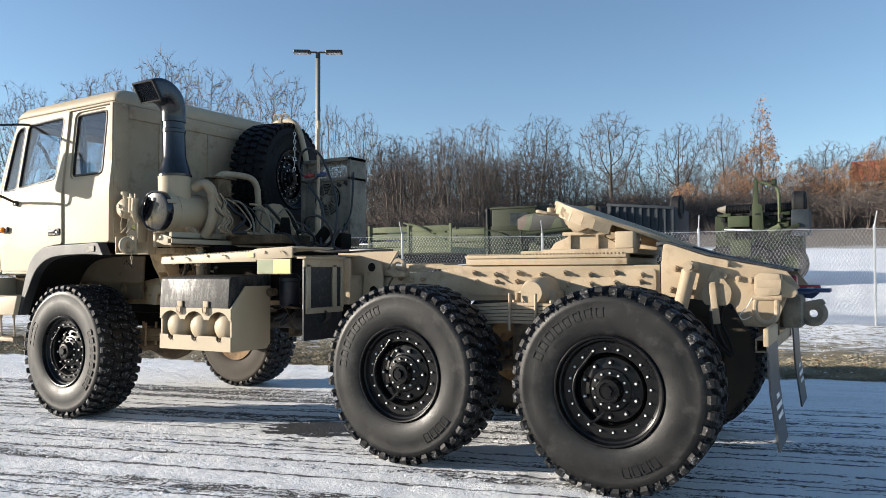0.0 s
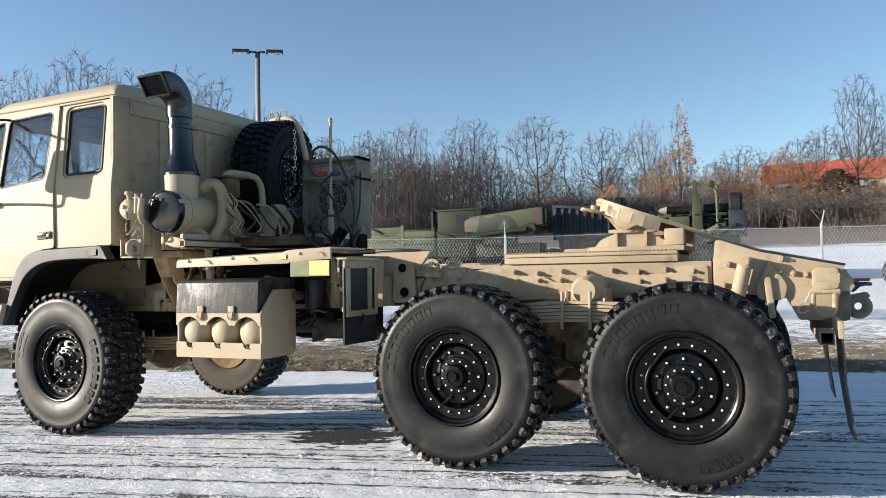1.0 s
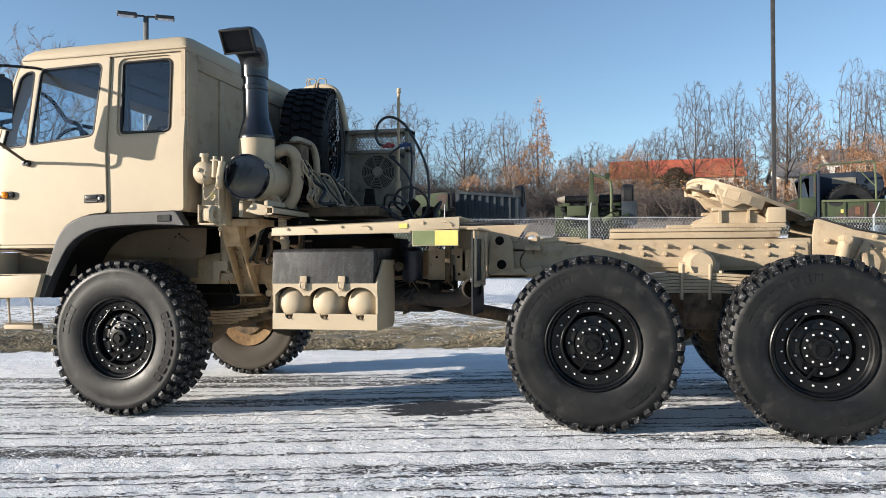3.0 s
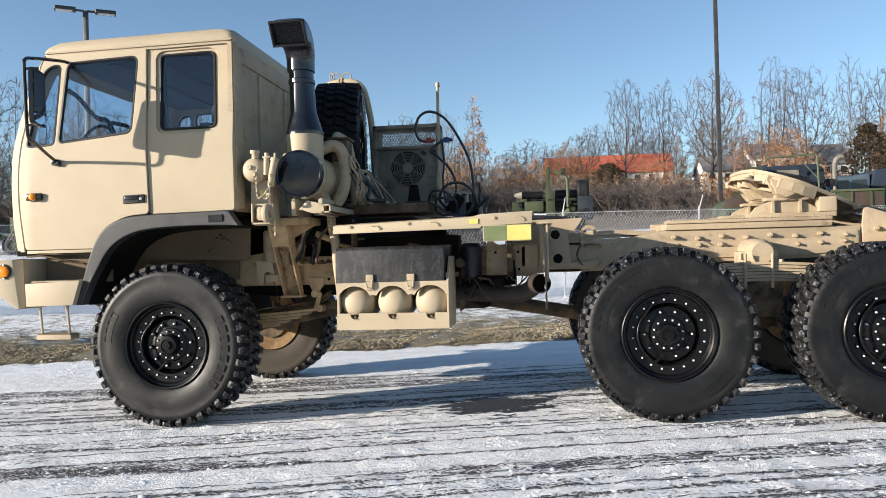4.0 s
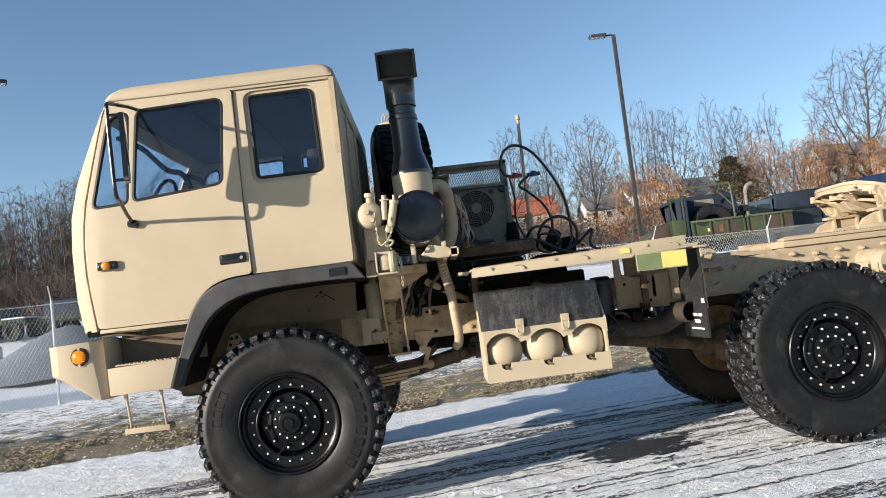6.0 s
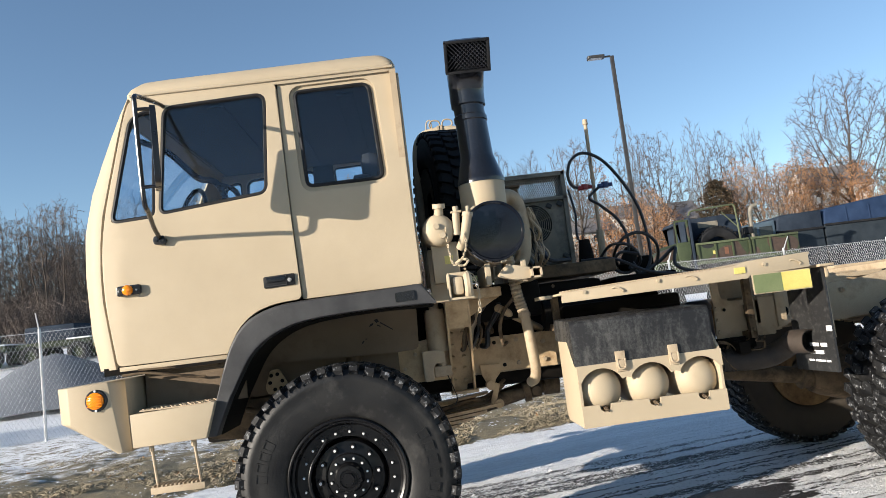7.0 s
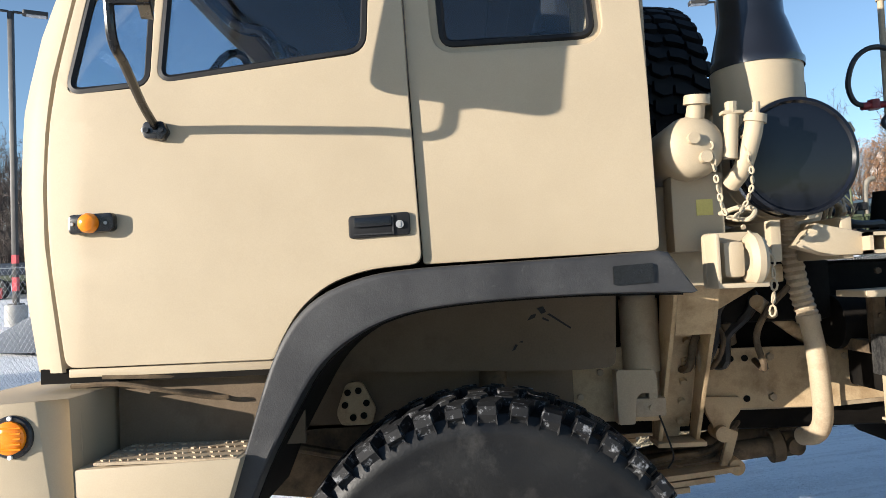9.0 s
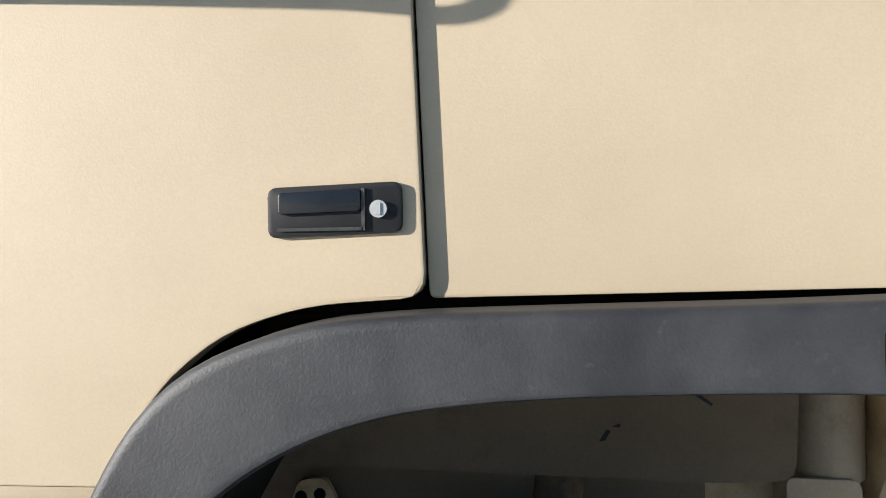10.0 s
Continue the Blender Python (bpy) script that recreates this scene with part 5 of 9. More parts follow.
def cab_step(mirror_side):
    def yy(y):
        return other(y) if mirror_side else y
    def span(a, b):
        return min(yy(a), yy(b)), max(yy(a), yy(b))
    bm = B()
    prism(bm, [(-1.028, 0.858), (-1.034, 1.022), (-0.612, 1.036), (-0.668, 0.864)], *span(-0.02, 0.30), bev=0.006)
    st = part("cab_step", bm, TAN, truck, "boxed sand-painted cab step with tread plate")
    bm = B()
    solid(bm, -0.985, -0.625, *span(-0.016, 0.28), 1.030, 1.037)
    for i in range(15):
        for j in range(5):
            x = -0.975 + 0.0235 * i
            y = yy(0.0 + 0.055 * j)
            solid(bm, x, x + 0.015, y - 0.004, y + 0.004, 1.036, 1.041, 0, (0, 0, 40 if (i + j) % 2 else -40))
    part("tread_plate", bm, TAN_WORN, st)
    for x in (-0.955, -0.745):
        bm = B()
        rod(bm, (x, yy(0.03), 0.87), (x + 0.02, yy(0.03), 0.65), 0.008, seg=8)
        rod(bm, (x, yy(0.03), 0.86), (x, yy(0.03), 0.83), 0.014, seg=8)
        part("step_rod", bm, TAN_WORN, st)
    bm = B()
    solid(bm, -0.965, -0.70, *span(0.0, 0.10), 0.622, 0.655, 0.004)
    for i in range(12):
        solid(bm, -0.955 + 0.021 * i, -0.947 + 0.021 * i, *span(0.0, 0.10), 0.655, 0.664)
    part("hanging_step", bm, TAN_WORN, st)


cab_step(False)
cab_step(True)
bm = B()
prism(bm, rounded([(-0.475, 1.04), (-0.44, 1.135), (-0.39, 1.14), (-0.345, 1.05), (-0.36, 1.0), (-0.46, 1.0)], 0.015, 3), 0.54, 0.56, bev=0.003)
hp = part("hole_plate", bm, TAN_RUST, truck)
# Near-black discs paint the shade inside each hole.
for x, z in ((-0.435, 1.105), (-0.40, 1.11), (-0.445, 1.065), (-0.375, 1.07), (-0.42, 1.025), (-0.385, 1.03)):
    bm = B()
    rod(bm, (x, 0.5395, z), (x, 0.537, z), 0.011, seg=12)
    part("hole", bm, DARK, hp)
# front spring hanger and the frame horn behind the step
bm = B()
prism(bm, [(-0.98, 0.86), (-0.98, 1.0), (-0.30, 1.0), (-0.26, 0.86), (-0.42, 0.74), (-0.80, 0.78)], 0.60, 0.66, bev=0.006)
part("spring_hanger", bm, TAN_DIRTY_SHADE, truck)
bm = B()
solid(bm, -0.95, 0.2, 0.95, 1.5, 0.72, 1.02, 0.03)
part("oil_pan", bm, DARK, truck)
bm = B()
tube(bm, [(-0.60, 0.56, 0.93), (-0.45, 0.56, 0.90), (-0.30, 0.57, 0.88), (-0.1, 0.60, 0.86)], 0.016, 8)
part("brake_line", bm, TAN_DIRTY_SHADE, truck)

# torn scuffs on the inner arch panel
inner = [o for o in truck.children if o.name == "inner_panel"][0]
for pts in ([(0.185, 1.350), (0.205, 1.356), (0.214, 1.338), (0.198, 1.332)], [(0.216, 1.330), (0.224, 1.333), (0.290, 1.286), (0.288, 1.281)],
            [(0.165, 1.330), (0.182, 1.334), (0.178, 1.322), (0.152, 1.312)], [(0.202, 1.322), (0.222, 1.312), (0.219, 1.307), (0.200, 1.316)],
            [(0.100, 1.220), (0.112, 1.240), (0.119, 1.238), (0.110, 1.222)], [(0.122, 1.246), (0.136, 1.251), (0.134, 1.244)]):
    bm = B()
    prism(bm, pts, 0.5015, 0.504)
    part("scuff", bm, SEAL, inner, "black torn scuff mark")

# ---------------------------------------------------------------- between cab and rear wheels
# Flat black that imitates the unlit inside of the intake mouth.
MOUTH_SHADE = surface("mouth_shade_black", (0.004, 0.004, 0.004), (0.008, 0.008, 0.008), 4.0, 0.9, relief=0, spec=0.1)
# air cleaner drum and raised intake
DX, DY, DZ = 0.912, 0.09, 1.753
bm = B()
spun(bm, [(0.145, 0.16), (0.162, 0.175), (0.164, 0.21), (0.162, 0.24), (0.162, 0.62), (0.152, 0.66), (0.145, 0.68), (0.145, 0.80), (0.12, 0.83), (0.0, 0.83)], (DX, DY, DZ), "y", 48)
for y in (0.30, 0.58):
    spun(bm, [(0.161, y - 0.012), (0.168, y - 0.012), (0.168, y + 0.012), (0.161, y + 0.012)], (DX, DY, DZ), "y", 48, True)
drum = part("air_cleaner", bm, TAN, truck, "sand-painted air cleaner drum lying crosswise")
bm = B()
spun(bm, [(0.0, 0.146), (0.138, 0.146), (0.152, 0.148), (0.159, 0.140), (0.168, 0.142), (0.171, 0.158), (0.171, 0.198), (0.166, 0.204), (0.160, 0.204)], (DX, DY, DZ), "y", 64)
part("end_cap", bm, CAP_BLACK, drum, "glossy black round end cap", sharp=50)
for a in (0.45, 2.2, 4.9):
    bm = B()
    c, s = math.cos(a), math.sin(a)
    solid(bm, DX + 0.172 * c - 0.016, DX + 0.172 * c + 0.016, DY + 0.15, DY + 0.23, DZ + 0.172 * s - 0.008, DZ + 0.172 * s + 0.008, 0.004, (0, -math.degrees(a) + 90, 0))
    part("clip", bm, TAN, drum)
NX, NY = 0.898, 0.448
bm = B()
spun(bm, [(0.132, 1.82), (0.134, 2.02), (0.136, 2.062), (0.0, 2.062)], (NX, NY, 0), "z", 40)
part("outlet_neck", bm, TAN, drum)
bm = B()
rings = []
for z, r, cx in ((2.056, 0.139, 0.900), (2.078, 0.140, 0.900), (2.086, 0.134, 0.899), (2.15, 0.117, 0.896), (2.205, 0.102, 0.894), (2.22, 0.097, 0.893), (2.43, 0.092, 0.885), (2.436, 0.098, 0.885), (2.462, 0.098, 0.884), (2.47, 0.090, 0.884), (2.522, 0.090, 0.881), (2.528, 0.101, 0.881), (2.56, 0.102, 0.880), (2.60, 0.102, 0.880)):
    rings.append([bm.verts.new((cx + r * math.cos(t), NY + r * math.sin(t), z)) for t in (2 * math.pi * k / 32 for k in range(32))])
# elbow bending over the near side into a rectangular mouth that looks slightly down
BEND, TURN = 0.168, radians(122)
for i in range(1, 12):
    t = min(1.0, i / 10)
    ang = t * TURN
    out = 0.012 if i == 11 else 0.0
    cy = NY - BEND * (1 - math.cos(ang)) - out * math.sin(ang)
    cz = 2.60 + BEND * math.sin(ang) + out * math.cos(ang)
    rx, rr = 0.102 + 0.018 * t, 0.102 - 0.010 * t
    sq = 1.0 - 0.75 * t
    ring = []
    for k in range(32):
        a = 2 * math.pi * k / 32
        u = math.copysign(abs(math.cos(a)) ** sq, math.cos(a)) * rx
        w = math.copysign(abs(math.sin(a)) ** sq, math.sin(a)) * rr
        ring.append(bm.verts.new((0.882 + u, cy + w * math.cos(ang), cz + w * math.sin(ang))))
    rings.append(ring)
for a, b in zip(rings, rings[1:]):
    for k in range(32):
        bm.faces.new((a[k], a[(k + 1) % 32], b[(k + 1) % 32], b[k]))
bmesh.ops.recalc_face_normals(bm, faces=bm.faces[:])
MOUTH = Matrix.Translation((0.882, NY - BEND * (1 - math.cos(TURN)), 2.60 + BEND * math.sin(TURN))) @ Matrix.Rotation(TURN - math.pi / 2, 4, "X") @ Matrix.Translation((-0.884, -0.145, -2.735))
snork = part("intake_snorkel", bm, BLACK_PLASTIC, truck, "glossy black raised air intake with square grille", sharp=40)
bm = B()
for x0, x1, z0, z1 in ((0.756, 0.772, 2.645, 2.825), (0.996, 1.012, 2.645, 2.825), (0.756, 1.012, 2.812, 2.826), (0.756, 1.012, 2.644, 2.658)):
    solid(bm, x0, x1, 0.122, 0.152, z0, z1, 0.004)
bmesh.ops.transform(bm, matrix=MOUTH, verts=bm.verts[:])
part("grille_frame", bm, SEAL, snork)
bm = B()
for i in range(15):
    for d in (-1, 1):
        c = 0.76 + 0.0235 * i - 0.04
        p0, p1 = (c if d > 0 else c + 0.16, 2.652), (c + 0.16 if d > 0 else c, 2.818)
        lo, hi = 0.765, 1.003
        (xa, za), (xb, zb) = p0, p1
        ts = [0.0, 1.0]
        if xb != xa:
            t0, t1 = sorted(((lo - xa) / (xb - xa), (hi - xa) / (xb - xa)))
            ts = [max(0, t0), min(1, t1)]
        if ts[1] - ts[0] > 0.02:
            q = [(xa + (xb - xa) * t, 0.135 + 0.003 * d, za + (zb - za) * t) for t in ts]
            rod(bm, q[0], q[1], 0.0028, seg=5)
bmesh.ops.transform(bm, matrix=MOUTH, verts=bm.verts[:])
part("grille_mesh", bm, BLACK_PLASTIC, snork)
# Added black sheet behind the grille, in place of the mouth's shade.
bm = B()
solid(bm, 0.785, 0.985, 0.17, 0.176, 2.665, 2.805)
bmesh.ops.transform(bm, matrix=MOUTH, verts=bm.verts[:])
part("mouth_back", bm, MOUTH_SHADE, snork)

# pipe from the drum, elbow hoses
bm = B()
tube(bm, [(0.98, 0.58, 1.97), (1.06, 0.62, 2.00), (1.12, 0.65, 1.95), (1.14, 0.66, 1.78), (1.12, 0.64, 1.64), (1.07, 0.62, 1.55)], 0.046, 14)
part("charge_pipe", bm, TAN_WORN, truck)
bm = B()
tube(bm, [(1.03, 0.78, 1.58), (1.03, 0.80, 2.02), (1.02, 0.85, 2.11), (1.015, 1.0, 2.13), (1.015, 1.20, 2.125), (1.02, 1.28, 2.07), (1.03, 1.30, 1.95), (1.04, 1.30, 1.60)], 0.030, 12)
part("hoop_rail", bm, TAN_WORN, truck)
bm = B()
prism(bm, rounded([(1.26, 1.57), (1.30, 1.80), (1.42, 1.90), (1.56, 1.90), (1.68, 1.78), (1.78, 1.57), (1.66, 1.57), (1.58, 1.70), (1.44, 1.72), (1.40, 1.57)], 0.04, 4), 1.05, 1.09, axis="x", bev=0.006)
part("spare_carrier_bracket", bm, TAN_WORN, truck)
# loose cables and hoses round the spare wheel carrier
crnd = random.Random(17)
for k in range(9):
    bm = B()
    y = 0.78 + 0.085 * k
    x = 1.10 + 0.05 * crnd.random()
    pts = [(x, y - 0.05, 1.96 - 0.02 * k - 0.05 * crnd.random()), (x + 0.05, y + crnd.uniform(-0.05, 0.08), 1.80 + crnd.uniform(-0.04, 0.06)), (x + 0.10 + 0.06 * crnd.random(), y + crnd.uniform(0.0, 0.16), 1.68 + crnd.uniform(-0.03, 0.05)), (x + 0.16 + 0.08 * crnd.random(), y + crnd.uniform(-0.05, 0.15), 1.59), (x + 0.30, y + crnd.uniform(-0.1, 0.1), 1.58)]
    tube(bm, pts, crnd.choice((0.007, 0.010, 0.014)), 8)
    part("cable", bm, (HOSE, TAN_WORN, UNIT_GREY)[k % 3], truck)
bm = B()
solid(bm, 1.02, 1.15, 0.70, 0.86, 1.90, 2.06, 0.02)
solid(bm, 1.00, 1.16, 0.68, 0.90, 2.06, 2.075, 0.004)
rod(bm, (1.10, 0.70, 1.96), (1.10, 0.66, 1.96), 0.04, seg=20)
part("valve_block", bm, TAN_DIRTY_SHADE, truck)

# corrugated duct down to the frame
bm = B()
tube(bm, [(0.99, 0.48, 1.645), (1.015, 0.55, 1.59), (1.032, 0.595, 1.50), (1.046, 0.590, 1.38), (1.068, 0.583, 1.28)], 0.030, 14, 10, wave=0.18)
part("corrugated_duct", bm, TAN_WORN, truck, sharp=10)
bm = B()
tube(bm, [(1.066, 0.583, 1.29), (1.078, 0.570, 1.18), (1.084, 0.567, 1.08), (1.094, 0.585, 0.957), (1.088, 0.625, 0.895), (1.075, 0.70, 0.872)], 0.031, 16)
rod(bm, (1.067, 0.583, 1.285), (1.069, 0.582, 1.262), 0.037, seg=18)
part("down_pipe", bm, TAN_WORN, truck)
bm = B()
rod(bm, (0.918, 0.616, 1.335), (1.241, 0.95, 1.16), 0.024, seg=12)
part("cab_stay", bm, TAN_RUST, truck)
bm = B()
rod(bm, (0.84, 0.70, 1.34), (0.875, 0.76, 1.19), 0.022, seg=12)
solid(bm, 0.84, 0.93, 0.74, 0.80, 1.27, 1.40, 0.012)
part("coolant_pipe", bm, TAN_DIRTY_SHADE, truck)

# square tube bracket carrying the deck, platform, step board
bm = B()
for x0, x1, z0, z1 in ((1.085, 1.095, 1.47, 1.53), (1.135, 1.145, 1.47, 1.53), (1.085, 1.145, 1.47, 1.48), (1.085, 1.145, 1.52, 1.53)):
    solid(bm, x0, x1, 0.22, 0.90, z0, z1)
part("square_tube", bm, TAN, truck, "open-ended sand-painted square tube")
bm = B()
prism(bm, [(0.90, 1.50), (0.96, 1.565), (1.10, 1.53), (1.10, 1.47), (1.0, 1.47)], 0.26, 0.32, bev=0.006)
for x in (0.84, 1.04):
    solid(bm, x, x + 0.03, 0.28, 0.80, 1.46, 1.58, 0.004)
part("drum_cradle", bm, TAN, truck)
# The platform's shaded tan comes from the darkened paint colour.
bm = B()
solid(bm, 1.07, 1.735, 0.86, 1.95, 1.488, 1.565, 0.006)
part("platform", bm, TAN_DIRTY_SHADE, truck, "sand-painted platform behind the cab")
bm = B()
prism(bm, [(1.20, 1.310), (1.20, 1.325), (1.205, 1.362), (2.14, 1.393), (2.21, 1.412), (2.55, 1.424), (2.55, 1.345), (2.22, 1.335), (2.205, 1.322)], 0.075, 0.092, bev=0.003)
prism(bm, [(1.20, 1.352), (1.20, 1.364), (2.14, 1.395), (2.21, 1.414), (2.56, 1.426), (2.56, 1.413), (2.21, 1.400), (2.14, 1.382)], 0.080, 0.52, bev=0.002)
solid(bm, 1.13, 1.199, 0.34, 0.52, 1.344, 1.364, 0.003)
step = part("step_board", bm, TAN, truck, "sand-painted perforated step board")
bm = B()
for i in range(62):
    x = 1.215 + 0.0155 * i
    for j, y in enumerate((0.095, 0.13, 0.165, 0.20)):
        z = 1.364 + 0.033 * (x - 1.2)
        prism(bm, [(x, z), (x + 0.005, z + 0.010), (x + 0.010, z)], y - 0.008, y + 0.008)
tagged(part("grip_teeth", bm, TAN_WORN, step), kind="stuff")
for i, x in enumerate((1.32, 1.50, 1.72, 1.90, 2.30, 2.47)):
    bm = B()
    z = 1.345 + 0.033 * (x - 1.2) - 0.004
    if i % 2:
        tube(bm, [(x - 0.03, 0.073, z + 0.006), (x - 0.01, 0.068, z + 0.010), (x + 0.015, 0.066, z), (x + 0.03, 0.068, z - 0.012), (x + 0.022, 0.068, z - 0.018)], 0.004, 6)
        part("hook", bm, TAN, step)
    else:
        rod(bm, (x, 0.076, z + 0.01), (x, 0.064, z + 0.01), 0.010, seg=6)
        part("bolt", bm, TAN, step)
for nm, x0, x1, z0, z1, mt in (("reflector_plate", 2.226, 2.545, 1.232, 1.338, TAN), ("yellow_reflector", 2.385, 2.541, 1.237, 1.334, YELLOW), ("green_reflector", 2.231, 2.384, 1.237, 1.334, GREEN_TAPE), ("yellow_tape", 2.135, 2.195, 1.352, 1.385, YELLOW)):
    bm = B()
    d = 0.006 if mt is TAN else 0.0
    prism(bm, rounded([(x0, z0), (x0, z1), (x1, z1), (x1, z0)], 0.004, 2), 0.068 + d, 0.072 + d)
    part(nm, bm, mt, step)
# Brackets sit in shade, which their darkened paint imitates.
for x0, x1, z0 in ((2.36, 2.40, 0.98), (1.22, 1.26, 1.16)):
    bm = B()
    solid(bm, x0, x1, 0.48, 0.52, z0, 1.36, 0.004)
    solid(bm, x0, x1, 0.48, 0.84, z0, z0 + 0.04, 0.004)
    for k in range(4):
        rod(bm, ((x0 + x1) / 2, 0.48, z0 + 0.05 + 0.07 * k), ((x0 + x1) / 2, 0.468, z0 + 0.05 + 0.07 * k), 0.010, seg=6)
    part("step_bracket", bm, TAN_DIRTY_SHADE, truck)
bm = B()
solid(bm, 1.7, 2.57, 0.53, 0.86, 1.36, 1.372, 0.003)
solid(bm, 2.80, 3.46, 0.868, 1.52, 1.262, 1.292, 0.004)
solid(bm, 2.95, 3.30, 0.88, 1.10, 1.292, 1.304, 0.003)
prism(bm, [(2.35, 1.22), (2.35, 1.392), (2.92, 1.402), (2.82, 1.262), (3.2, 1.262), (3.2, 1.245)], 0.842, 0.862)
part("deck_plate", bm, TAN_WORN, truck, "weathered deck plate over the frame")

bm = B()
prism(bm, rounded([(0.20, 0.96), (0.20, 1.16), (0.60, 1.22), (0.60, 0.95)], 0.02, 3), 0.66, 0.675, bev=0.003)
sp = part("frame_side_plate", bm, TAN_RUST, truck)
for x, z in ((0.27, 1.10), (0.33, 1.04), (0.40, 1.12)):
    bm = B()
    rod(bm, (x, 0.66, z), (x, 0.648, z), 0.012, 0.011, 6)
    part("bolt", bm, TAN_WORN, sp)
# lifting plate with two holes and a shackle ring on the frame side
bm = B()
prism(bm, rounded([(2.622, 1.03), (2.638, 1.26), (2.665, 1.325), (2.785, 1.325), (2.808, 1.26), (2.825, 1.03)], [0.01, 0.03, 0.05, 0.05, 0.03, 0.01], 5), 0.795, 0.815, bev=0.003)
lp = part("lifting_plate", bm, TAN_WORN, truck)
# Two flat dark discs draw the shaded holes.
for x, z, r in ((2.712, 1.280, 0.034), (2.727, 1.100, 0.036)):
    bm = B()
    rod(bm, (x, 0.7955, z), (x, 0.7925, z), r, seg=22)
    part("hole", bm, DARK, lp)
bm = B()
spun(bm, [(0.036, -0.012), (0.060, -0.012), (0.060, 0.012), (0.036, 0.012)], (2.958, 0.80, 1.285), "y", 24, True)
solid(bm, 2.90, 3.02, 0.785, 0.84, 1.205, 1.245, 0.006)
part("shackle_ring", bm, TAN_WORN, truck)
bm = B()
tube(bm, [(2.90, 0.80, 1.20), (2.87, 0.79, 1.14), (2.88, 0.79, 1.08), (2.93, 0.80, 1.03)], 0.007, 6)
part("brake_line", bm, TAN_DIRTY_SHADE, truck)

# ---- battery and air tank box
bm = B()
prism(bm, [(0.06, 0.958), (0.066, 0.966), (0.50, 0.966), (0.50, 0.958)], 1.235, 1.985, axis="x")
for x in (1.222, 1.972):
    prism(bm, [(0.062, 0.66), (0.062, 0.985), (0.20, 1.14), (0.46, 1.14), (0.46, 0.70), (0.42, 0.66)], x, x + 0.016, axis="x", bev=0.002)
box_front = rounded([(1.222, 0.658), (1.222, 0.770), (1.315, 0.770), (1.318, 0.742), (1.345, 0.726), (1.372, 0.742), (1.375, 0.770), (1.575, 0.770), (1.578, 0.742), (1.605, 0.726), (1.632, 0.742), (1.635, 0.770), (1.835, 0.770), (1.838, 0.742), (1.865, 0.726), (1.892, 0.742), (1.895, 0.770), (1.988, 0.770), (1.988, 0.664)], [0.004] * 3 + [0.02] * 3 + [0.004] * 2 + [0.02] * 3 + [0.004] * 2 + [0.02] * 3 + [0.004] * 3, 3)
prism(bm, box_front, 0.050, 0.062)
arch = [(1.222, 0.975)] + [(1.222, 0.90)]
for c in (1.345, 1.605, 1.865):
    arch += [(c - 0.128, 0.895)] + [(c + 0.118 * math.cos(a), 0.845 + 0.108 * math.sin(a)) for a in np.linspace(math.pi * 0.87, math.pi * 0.13, 11)] + [(c + 0.128, 0.895)]
arch += [(1.988, 0.90), (1.988, 0.98)]
prism(bm, arch, 0.050, 0.062)
solid(bm, 1.225, 1.985, 0.064, 0.42, 0.660, 0.672)
tb = part("tank_box", bm, TAN, truck, "sand-painted open steel box holding air tanks")
for c in (1.345, 1.605, 1.865):
    bm = B()
    spun(bm, [(0.0, 0.062), (0.03, 0.064), (0.06, 0.073), (0.088, 0.092), (0.108, 0.115), (0.120, 0.155), (0.120, 0.42), (0.09, 0.45), (0.0, 0.46)], (c, 0.0, 0.838), "y", 40)
    tank = part("air_tank", bm, TAN, tb, "rounded sand-painted air tank end", sharp=60)
    bm = B()
    rod(bm, (c + 0.003, 0.12, 0.752), (c + 0.003, 0.052, 0.744), 0.014, 0.010, 10)
    tube(bm, [(c + 0.003, 0.055, 0.744), (c + 0.014, 0.045, 0.738), (c + 0.01, 0.042, 0.730)], 0.004, 6)
    part("drain_cock", bm, TAN_DIRTY_SHADE, tank)
bm = B()
prism(bm, [(0.052, 0.972), (0.066, 1.195), (0.085, 1.212), (0.50, 1.225), (0.50, 1.10), (0.20, 1.10), (0.075, 0.972)], 1.216, 1.960, axis="x", bev=0.006)
part("battery_cover", bm, LID, tb, "scuffed black battery box lid")
for c in (1.455, 1.735):
    bm = B()
    solid(bm, c - 0.026, c + 0.026, 0.040, 0.052, 0.925, 1.03, 0.004)
    solid(bm, c - 0.018, c + 0.018, 0.030, 0.041, 0.945, 0.985, 0.004)
    tube(bm, [(c - 0.02, 0.034, 0.99), (c - 0.015, 0.03, 0.945), (c + 0.015, 0.03, 0.945), (c + 0.02, 0.034, 0.99)], 0.005, 6)
    part("latch", bm, TAN_WORN, tb)
# bracketry behind the box
bm = B()
prism(bm, [(1.99, 0.72), (1.99, 1.10), (2.03, 1.12), (2.05, 1.0), (2.04, 0.86), (2.02, 0.74)], 0.66, 0.82, bev=0.01)
rod(bm, (2.03, 0.47, 1.09), (2.03, 0.40, 1.09), 0.030, seg=16)
rod(bm, (2.03, 0.42, 1.09), (2.03, 0.41, 1.09), 0.038, seg=6)
part("tank_bracket", bm, TAN_DIRTY_SHADE, truck)
bm = B()
prism(bm, rounded([(2.205, 0.985), (2.212, 1.355), (2.255, 1.35), (2.262, 1.23), (2.32, 1.205), (2.585, 1.205), (2.568, 0.98)], 0.008, 2), 0.60, 0.614, bev=0.002)
bp = part("bracket_panel", bm, TAN_WORN, truck, "grimy sand-painted mounting panel with bolt holes")
